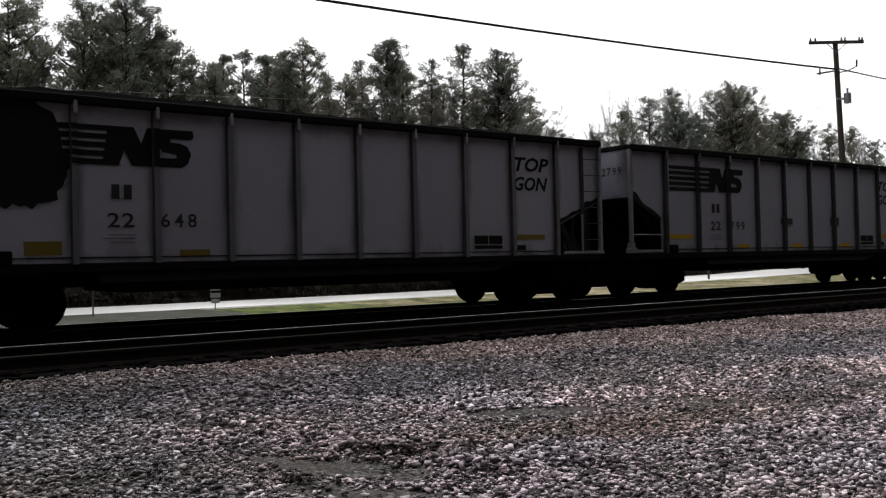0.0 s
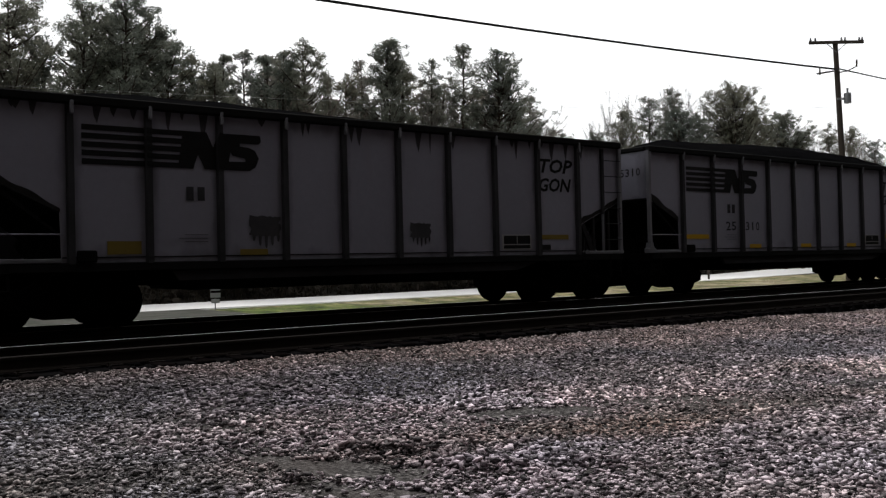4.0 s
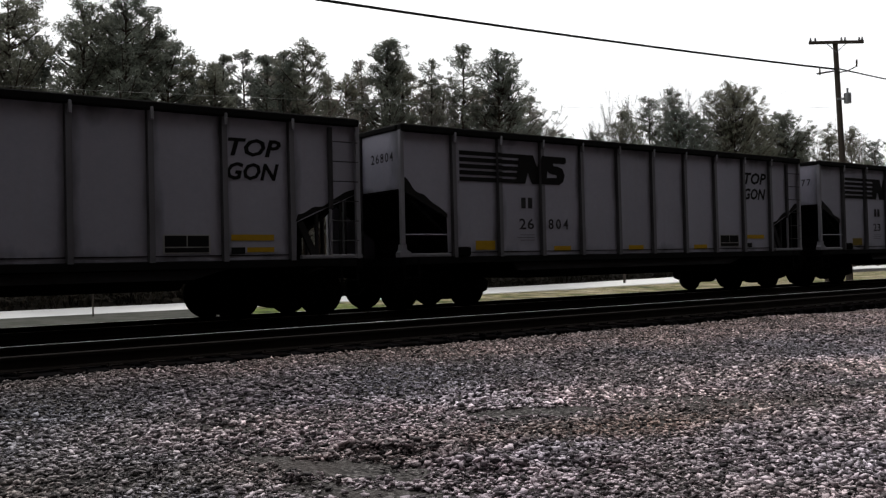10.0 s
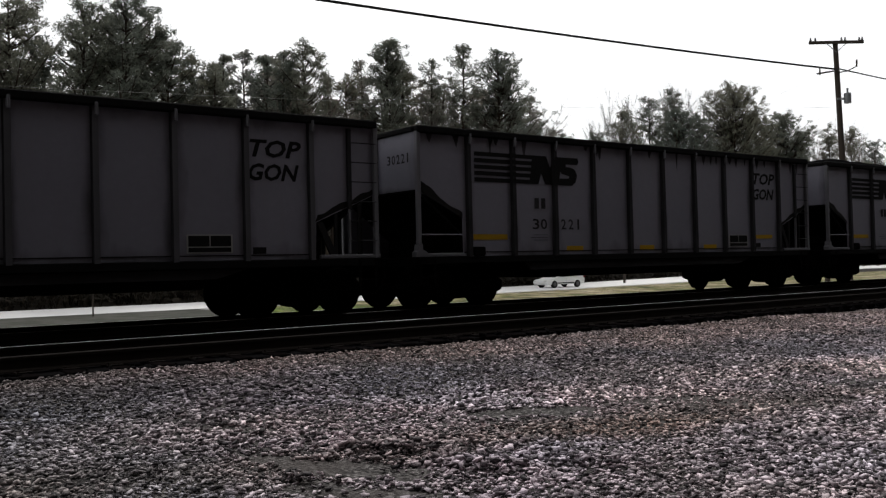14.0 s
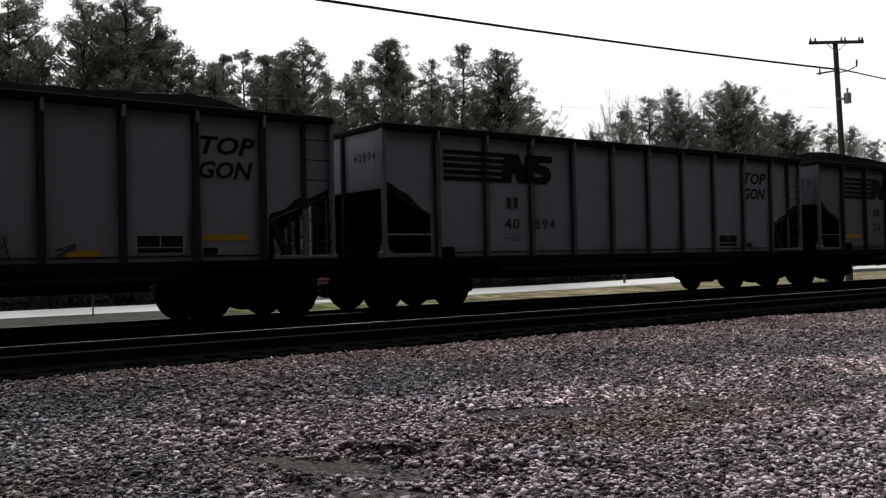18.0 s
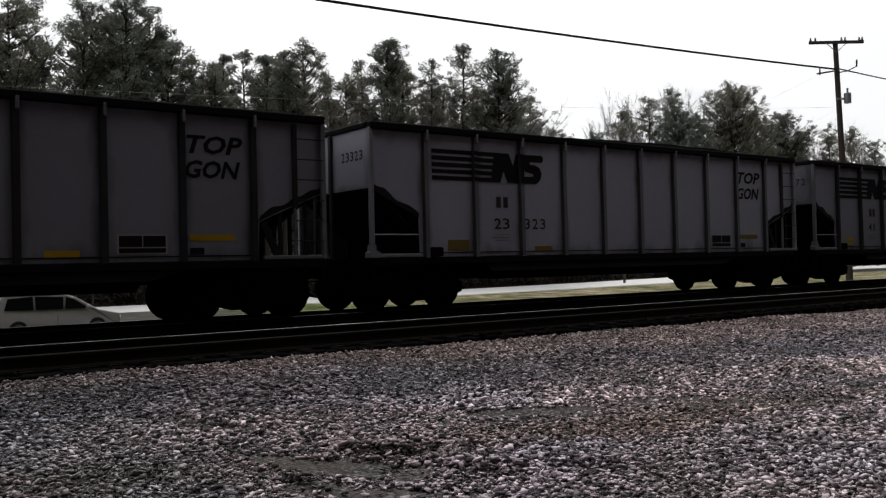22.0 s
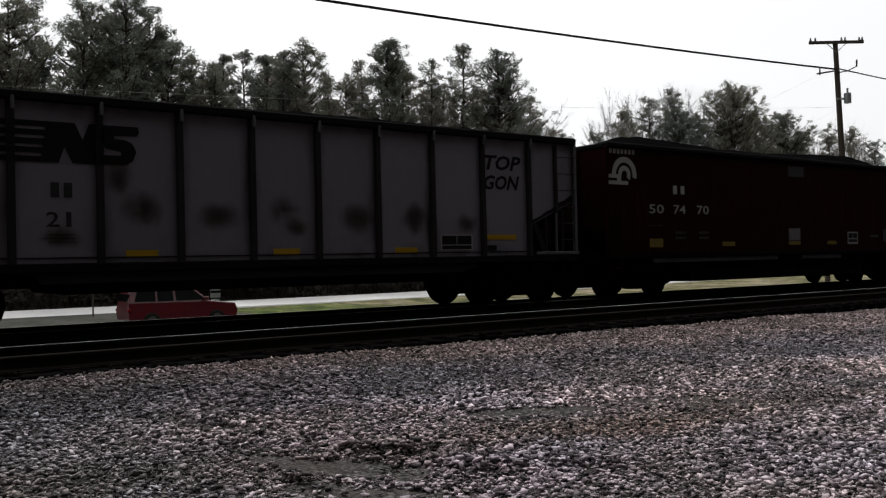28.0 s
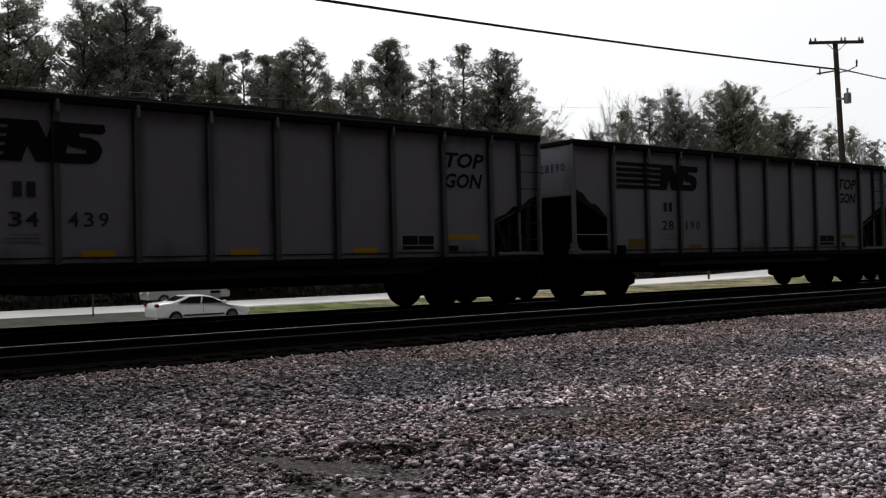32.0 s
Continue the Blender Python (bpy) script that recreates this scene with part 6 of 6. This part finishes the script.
TRAIN += [
    (246.55, 14.90, "tub", "50 76 23", "", 0, ()), (262.50, M_, "mid", "39 888", "D", 1, ()), (278.03, S, "mid", "30 221", "b", 0, ("runs",)), (293.20, M_ + 0.05, "mid", "", "b", 1, ()),
    (308.60, M_ - 0.1, "mid", "26 730", "b", 2, ()), (324.05, M_ - 0.2, "mid", "27 299", "n", 1, ("scribble",)), (339.43, S, "mid", "27 824", "b", 2, ("scribble",)), (354.65, M_, "mid", "40 894", "n", 0, ()),
]
TRAIN += [
    (370.19, G, "soot", "20 275", "b", 2, ()), (385.92, M_, "rusty", "21 444", "b", 1, ()), (401.47, S, "fair", "26 458", "D", 1, ()), (416.61, M_ + 0.05, "mid", "42 185", "b", 0, ()),
    (432.23, M_, "pale", "23 323", "d", 1, ()), (447.80, G, "mid", "41 872", "t", 1, ()), (463.55, S, "mid", "34 837", "s", 3, ()), (478.68, S, "fair", "30 211", "t", 0, ()),
]
TRAIN += [
    (493.87, M_, "mid", "41 545", "t", 3, ()), (509.42, M_, "mid", "28 614", "b", 2, ()), (525.10, M_, "mid", "33 052", "b", 1, ()), (540.70, G + 0.1, "dusty", "21 806", "b", 1, ("half_number", *((x, w, z, h, "rust") for x, w, z, h in ((4.68, 1.05, 2.02, 0.95), (4.3, 0.7, 2.5, 1.1), (3.4, 0.95, 1.52, 0.5), (6.0, 1.2, 1.9, 0.8), (7.30, 1.0, 2.0, 1.0), (7.55, 0.7, 1.7, 0.6), (8.85, 1.2, 1.9, 0.95), (10.2, 1.15, 1.92, 0.95), (11.55, 1.0, 1.8, 0.7), (1.95, 0.9, 1.9, 0.6))))),
    (556.57, 14.90, "tub", "50 74 70", "", 2, ()), (572.56, G, "grime", "39 565", "t", 2, ("rustlogo", "fowl", "whitetag", "tag")), (588.23, M_, "dark", "26 285", "B", 2, ()), (603.83, S + 0.1, "pale", "29 586", "b", 3, ("band",)),
    (619.10, S + 0.1, "mid", "34 439", "s", 1, ()), (634.33, S, "mid", "28 190", "d", 0, ()), (649.5, S, "mid", "24 377", "d", 1, ()), (664.7, S, "mid", "25 918", "b", 1, ()),
]
for number, (start, L, paint, marks, style, coal, extras) in enumerate(TRAIN):
    if paint == "tub":
        w = make_tub_gondola(number, L, marks, coal)
    else:
        w = make_gondola(number, L, paint, marks, style, coal, extras)
    w.location = (start, TRACK_Y, 0)
    WAGONS.append((w, start))


# ---------------------------------------------------------------- road vehicles
def car_paint(name, col, rough=0.3, coat=0.25, gloss=0.3):
    m, n, l, b = mat(name)
    no = tex_noise(n, l, 5.0, 4.0, 0.6)
    c = mix(n, l, no.outputs[0], tuple(x * 0.8 for x in col), col)
    l.new(c, b.inputs["Base Color"])
    b.inputs["Roughness"].default_value = rough
    b.inputs["Coat Weight"].default_value = coat
    b.inputs["Specular IOR Level"].default_value = gloss
    return m


M_SILVER = car_paint("silver_car_paint", (0.23, 0.22, 0.21))
M_WHITECAR = car_paint("white_car_paint", (0.74, 0.75, 0.74))
M_REDCAR = car_paint("dark_red_car_paint", (0.080, 0.007, 0.012), 0.28, 0.5, 0.3)
M_DARKCAR = car_paint("black_car_paint", (0.004, 0.0045, 0.005), 0.4, 0.0, 0.03)
M_MAROON = car_paint("maroon_truck_paint", (0.10, 0.035, 0.03))
M_TINT = car_paint("dark_window_glass", (0.004, 0.0045, 0.005), 0.15, 0.0, 0.03)
M_TYRE = worn("tyre_rubber", (0.016, 0.016, 0.016), (0.024, 0.023, 0.022), 20.0, 0.85)
M_RIM = worn("alloy_rim", (0.16, 0.16, 0.165), (0.09, 0.09, 0.095), 20.0, 0.35, 0.7)
M_TAIL = car_paint("red_lamp_glass", (0.12, 0.006, 0.008), 0.2, 0.0, 0.1)
M_LAMP = car_paint("clear_lamp_glass", (0.70, 0.70, 0.68), 0.1)


def loft(side, half, inset):
    """A body from a side outline (x, z): its flanks lean in by inset(z) towards the top."""
    n = len(side)
    V = []
    for s in (-1, 1):
        V += [(x, s * (half - inset(z)), z) for x, z in side]
    F = [tuple(range(n)), tuple(range(2 * n - 1, n - 1, -1))]
    F += [(i, n + i, n + (i + 1) % n, (i + 1) % n) for i in range(n)]
    return V, F


def lean(z):
    return 0.02 + max(0.0, z - 0.85) * 0.28


def flank(poly, half, s, lift=0.03):
    """A pane set on the leaning flank s."""
    V = [(x, s * (half - lean(z) + lift), z) for x, z in poly] + [(x, s * (half - lean(z) - 0.01), z) for x, z in poly]
    n = len(poly)
    F = [tuple(range(n)), tuple(range(2 * n - 1, n - 1, -1))] + [(i, n + i, n + (i + 1) % n, (i + 1) % n) for i in range(n)]
    return V, F


# outlines run nose to tail in +x travel; the nose is at +x
CARS = {
    "minivan": dict(half=0.95, side=[(-2.42, 0.35), (2.36, 0.30), (2.45, 0.55), (2.38, 0.82), (1.55, 1.02), (0.75, 1.52), (0.35, 1.66), (-1.0, 1.74), (-1.95, 1.70), (-2.2, 1.45), (-2.38, 1.02), (-2.46, 0.70)],
                    panes=[[(1.15, 1.08), (0.62, 1.46), (0.32, 1.56), (0.25, 1.08)], [(0.18, 1.08), (0.22, 1.57), (-0.85, 1.62), (-0.85, 1.08)], [(-0.93, 1.08), (-0.93, 1.62), (-1.85, 1.56), (-2.0, 1.10)]], wheels=(-1.5, 1.5), r=0.34),
    "suv": dict(half=0.92, side=[(-2.40, 0.42), (2.38, 0.40), (2.45, 0.70), (2.35, 1.02), (1.15, 1.17), (0.55, 1.68), (0.3, 1.75), (-2.05, 1.78), (-2.34, 1.62), (-2.42, 1.18), (-2.45, 0.70)],
                panes=[[(0.98, 1.22), (0.45, 1.64), (-0.35, 1.68), (-0.35, 1.22)], [(-0.47, 1.22), (-0.47, 1.68), (-1.15, 1.69), (-1.15, 1.22)], [(-1.25, 1.22), (-1.25, 1.69), (-2.0, 1.67), (-2.15, 1.24)]], wheels=(-1.45, 1.45), r=0.37),
    "sedan": dict(half=0.89, side=[(-2.22, 0.34), (2.22, 0.28), (2.30, 0.50), (2.20, 0.70), (1.20, 0.88), (0.45, 1.25), (0.0, 1.34), (-0.7, 1.33), (-1.45, 1.04), (-2.15, 0.98), (-2.28, 0.75)],
                  panes=[[(1.0, 0.93), (0.42, 1.21), (0.0, 1.275), (-0.1, 0.95)], [(-0.18, 0.95), (-0.1, 1.275), (-0.65, 1.265), (-1.25, 1.0)]], wheels=(-1.35, 1.38), r=0.32),
    "pickup": dict(half=0.96, side=[(-2.70, 0.50), (2.62, 0.45), (2.70, 0.75), (2.60, 1.02), (1.35, 1.12), (0.80, 1.66), (0.55, 1.74), (-0.65, 1.74), (-0.80, 1.14), (-2.66, 1.12), (-2.72, 0.80)],
                   panes=[[(1.15, 1.15), (0.70, 1.62), (0.05, 1.65), (0.05, 1.15)], [(-0.03, 1.15), (-0.03, 1.65), (-0.58, 1.64), (-0.62, 1.15)]], wheels=(-1.65, 1.72), r=0.39),
}
VEHICLES = []


def make_car(model, paint, label, x_ref, t_ref, v, y, z):
    d = CARS[model]
    car = thing(model if model != "suv" else "sport_utility_car", label, "car", "cars on the roads")
    body = part("body", mesh_of((model, "body"), lambda: loft(d["side"], d["half"], lean)), paint, car)
    mod = body.modifiers.new("round", "BEVEL")
    mod.width, mod.segments = 0.05, 2
    for s in (-1, 1):
        for i, poly in enumerate(d["panes"]):
            part("window", mesh_of((model, "pane", i, s), lambda: flank(poly, d["half"], s)), M_TINT, car)
        part("mirror", mesh_of((model, "mirror", s), lambda: boxes((d["panes"][0][0][0] - 0.1, d["panes"][0][0][0] + 0.06, s * (d["half"] + 0.06) - 0.1, s * (d["half"] + 0.06) + 0.1, d["panes"][0][0][1] - 0.02, d["panes"][0][0][1] + 0.13), bevel=0.03)), paint, car)
        part("sill_trim", mesh_of((model, "trim", s), lambda: boxes((-1.0, 1.0, s * (d["half"] - 0.02) - 0.012, s * (d["half"] - 0.02) + 0.012, 0.38, 0.46), bevel=0.008)), M_TYRE, car)
        part("door_line", mesh_of((model, "doorline", s), lambda: boxes((-0.05, -0.035, s * (d["half"] - 0.018) - 0.004, s * (d["half"] - 0.018) + 0.004, 0.5, 0.86))), M_TYRE, car)
        nose, tail = d["side"][2], d["side"][-1]
        part("headlamp", mesh_of((model, "head", s), lambda: boxes((nose[0] - 0.16, nose[0] + 0.01, s * (d["half"] - 0.24) - 0.14, s * (d["half"] - 0.24) + 0.14, nose[1] + 0.02, nose[1] + 0.2), bevel=0.04)), M_LAMP, car)
        part("tail_lamp", mesh_of((model, "tail", s), lambda: boxes((tail[0] - 0.01, tail[0] + 0.16, s * (d["half"] - 0.12) - 0.10, s * (d["half"] - 0.12) + 0.11, tail[1] + 0.08, tail[1] + 0.24), bevel=0.03)), M_TAIL, car)
    k = next(i for i in range(len(d["side"]) - 1) if d["side"][i][1] < d["side"][i + 1][1] and d["side"][i][1] > 0.85)
    a, b = d["side"][k], d["side"][k + 1]
    h = d["half"] - 0.16

    def glass(p, q, out):
        n = Vector((q[1] - p[1], 0, p[0] - q[0])).normalized() * 0.008 * out
        V = [(p[0] + n.x, -h, p[1] + n.z), (p[0] + n.x, h, p[1] + n.z), (q[0] + n.x, h - 0.1, q[1] + n.z), (q[0] + n.x, -h + 0.1, q[1] + n.z)]
        V += [(x - 2 * n.x, yy, zz - 2 * n.z) for x, yy, zz in V]
        return V, [(0, 1, 2, 3), (7, 6, 5, 4), (0, 4, 5, 1), (1, 5, 6, 2), (2, 6, 7, 3), (3, 7, 4, 0)]
    part("windscreen", mesh_of((model, "screen"), lambda: glass((a[0] * 0.92 + b[0] * 0.08, a[1] * 0.92 + b[1] * 0.08), (a[0] * 0.1 + b[0] * 0.9, a[1] * 0.1 + b[1] * 0.9), 1)), M_TINT, car)
    roof = [q for q in d["side"] if q[1] > 1.25]
    rear = d["side"][d["side"].index(roof[-1]) + 1]
    part("rear_window", mesh_of((model, "rear"), lambda: glass((roof[-1][0] * 0.85 + rear[0] * 0.15, roof[-1][1] * 0.85 + rear[1] * 0.15), (roof[-1][0] * 0.15 + rear[0] * 0.85, roof[-1][1] * 0.15 + rear[1] * 0.85), 1)), M_TINT, car)
    for wx in d["wheels"]:
        for s in (-1, 1):
            w = part("wheel", mesh_of(("tyre", d["r"]), lambda: lathe([(d["r"] * 0.62, -0.11), (d["r"] * 0.93, -0.11), (d["r"], -0.07), (d["r"], 0.07), (d["r"] * 0.93, 0.11), (d["r"] * 0.62, 0.11)], 24)), M_TYRE, car, "", pose(wx, s * (d["half"] - 0.08), d["r"]))
            part("rim", mesh_of(("rim", d["r"]), lambda: lathe([(0.03, -0.118), (d["r"] * 0.3, -0.112), (d["r"] * 0.6, -0.118), (d["r"] * 0.62, -0.08), (d["r"] * 0.62, 0.118)], 20)), M_RIM, w, "", pose(0, 0, 0, 0, 0, 0 if s < 0 else 180))
    VEHICLES.append((car, x_ref, t_ref, v, y, z))
    return car


def make_dump_truck(paint, label, x_ref, t_ref, v, y, z):
    """A three-axle dump truck; its nose is at +x of its own space, its front axle at the origin."""
    t = thing("dump_truck", label, "truck", "trucks on the far road")
    part("frame", mesh_of("truck_frame", lambda: boxes((-7.6, 1.0, -0.45, -0.30, 0.72, 0.95), (-7.6, 1.0, 0.30, 0.45, 0.72, 0.95), (-7.6, -7.4, -0.3, 0.3, 0.74, 0.93), bevel=0.01)), M_BLACKSTEEL, t)
    part("hood", mesh_of("truck_hood", lambda: loft([(-0.6, 0.95), (1.05, 0.80), (1.15, 1.0), (1.1, 1.62), (0.9, 1.78), (-0.6, 1.92)], 0.95, lambda q: max(0, q - 1.2) * 0.2)), paint, t)
    part("bumper", mesh_of("truck_bumper", lambda: boxes((1.12, 1.30, -1.18, 1.18, 0.45, 0.80), bevel=0.04)), M_GALV, t, "bright steel bumper")
    part("cab", mesh_of("truck_cab", lambda: loft([(-2.1, 0.80), (-0.55, 0.80), (-0.55, 1.95), (-0.95, 2.75), (-2.1, 2.8)], 1.08, lambda q: max(0, q - 1.6) * 0.1)), paint, t)
    for s in (-1, 1):
        part("fender", mesh_of(("truck_fender", s), lambda: boxes((-0.65, 0.65, s * 1.02 - 0.16, s * 1.02 + 0.16, 1.05, 1.2), bevel=0.06)), paint, t)
        part("headlamp", mesh_of(("truck_lamp", s), lambda: boxes((1.02, 1.14, s * 0.98 - 0.14, s * 0.98 + 0.14, 0.95, 1.2), bevel=0.04)), M_LAMP, t)
        part("cab_window", mesh_of(("truck_win", s), lambda: boxes((-1.85, -0.95, s * 1.03 - 0.02, s * 1.03 + 0.02, 1.85, 2.55), bevel=0.01)), M_TINT, t)
        part("fuel_tank", mesh_of(("truck_tank", s), lambda: ([(a - 2.2, b + s * 0.95, c + 0.72) for a, c, b in [(q[1] * 1.0, q[0], q[2]) for q in lathe([(0.05, -0.6), (0.28, -0.58), (0.3, 0.58), (0.05, 0.6)], 16)[0]]], lathe([(0.05, -0.6), (0.28, -0.58), (0.3, 0.58), (0.05, 0.6)], 16)[1])), M_GALV, t)
        part("mud_flap", mesh_of(("truck_flap", s), lambda: boxes((-7.55, -7.52, s * 0.9 - 0.3, s * 0.9 + 0.3, 0.25, 0.85))), M_TYRE, t)
    part("dump_bed", mesh_of("truck_bed", lambda: prism([(-7.7, 1.15), (-2.4, 1.15), (-2.4, 2.7), (-7.7, 2.5)], -1.2, 1.2)), paint, t)
    part("side_box", mesh_of("truck_box", lambda: boxes((-4.3, -3.5, -1.15, -0.6, 0.62, 1.05), bevel=0.03)), M_WHITECAR, t, "white tool box")
    tyre = lambda: lathe([(0.30, -0.15), (0.48, -0.15), (0.52, -0.10), (0.52, 0.10), (0.48, 0.15), (0.30, 0.15)], 24)
    for wx in (0.0, -5.3, -6.5):
        for s in (-1, 1):
            w = part("wheel", mesh_of("truck_tyre", tyre), M_TYRE, t, "", pose(wx, s * 1.0, 0.52))
            part("rim", mesh_of("truck_rim", lambda: lathe([(0.05, -0.17), (0.14, -0.15), (0.16, -0.10), (0.27, -0.12), (0.31, -0.155), (0.31, 0.15)], 20)), M_GALV, w, "", pose(0, 0, 0, 0, 0, 0 if s < 0 else 180))
    VEHICLES.append((t, x_ref, t_ref, v, y, z))


ROAD_Z, HIGH_Z = -1.67, -1.51
NEAR_LANE, FAR_LANE = 39.0, 57.0
make_car("minivan", M_SILVER, "silver minivan driving along the near road", 8.6, 22.0, 23.3, NEAR_LANE, ROAD_Z)
make_car("minivan", M_WHITECAR, "white minivan driving along the near road", 20.3, 19.3, 23.2, NEAR_LANE, ROAD_Z)
make_car("suv", M_REDCAR, "dark red sport utility car on the near road", 13.8, 28.0, 22.3, NEAR_LANE, ROAD_Z)
make_car("sedan", M_SILVER, "silver sedan driving along the near road", 18.9, 29.5, 21.2, NEAR_LANE, ROAD_Z)
make_car("pickup", M_DARKCAR, "black pickup truck ahead of a silver sedan", 22.6, 29.5, 24.6, NEAR_LANE, ROAD_Z)
make_car("sedan", M_WHITECAR, "white sedan driving along the near road", 15.6, 32.0, 22.4, NEAR_LANE + 2.4, ROAD_Z)
make_car("pickup", M_SILVER, "silver pickup truck on the pale carriageway", 34.2, 17.5, -24.4, FAR_LANE, HIGH_Z)
make_car("sedan", M_WHITECAR, "white sedan on the pale carriageway", 45.0, 12.0, -24.0, FAR_LANE, HIGH_Z)
make_dump_truck(M_MAROON, "maroon three-axle dump truck on the pale carriageway", 11.7, 18.6, -24.6, FAR_LANE, HIGH_Z)
make_car("pickup", M_SILVER, "silver pickup truck on the pale carriageway", 23.15, 31.9, -24.8, FAR_LANE, HIGH_Z)
make_car("sedan", M_WHITECAR, "white sedan on the pale carriageway", 54.2, 14.0, -23.4, FAR_LANE, HIGH_Z)


# ---------------------------------------------------------------- what moves
def motions():
    for w, start in WAGONS:
        walk(w, [(t, pose(start - speed_way(t), TRACK_Y, 0)) for t in (0.0, 4.0, 8.0, 12.0, 16.0, 20.0, 24.0, 28.0, 32.0)])
    for car, x_ref, t_ref, v, y, z in VEHICLES:
        walk(car, [(t, pose(x_ref + v * (t - t_ref), y, z, 0, 0, 0 if v > 0 else 180)) for t in (0.0, 16.0, 32.0)])
    radius = 0.457
    for ob, number, dx in WHEELS:
        start = TRAIN[number][0]
        # the wheels turn while their wagon is within sight of the lot
        seen = [k / FPS for k in range(0, 32 * FPS + 1) if -18.0 < start - speed_way(k / FPS) < 38.0]
        times = sorted({0.0, 32.0, *seen})
        rows = []
        for t in times:
            c = min(max(t, seen[0]), seen[-1]) if seen else 0.0
            rows.append((t, Matrix.Translation((dx, 0, 0.457)) @ Matrix.Rotation(-speed_way(c) / radius, 4, "Y")))
        walk(ob, rows)


motions()
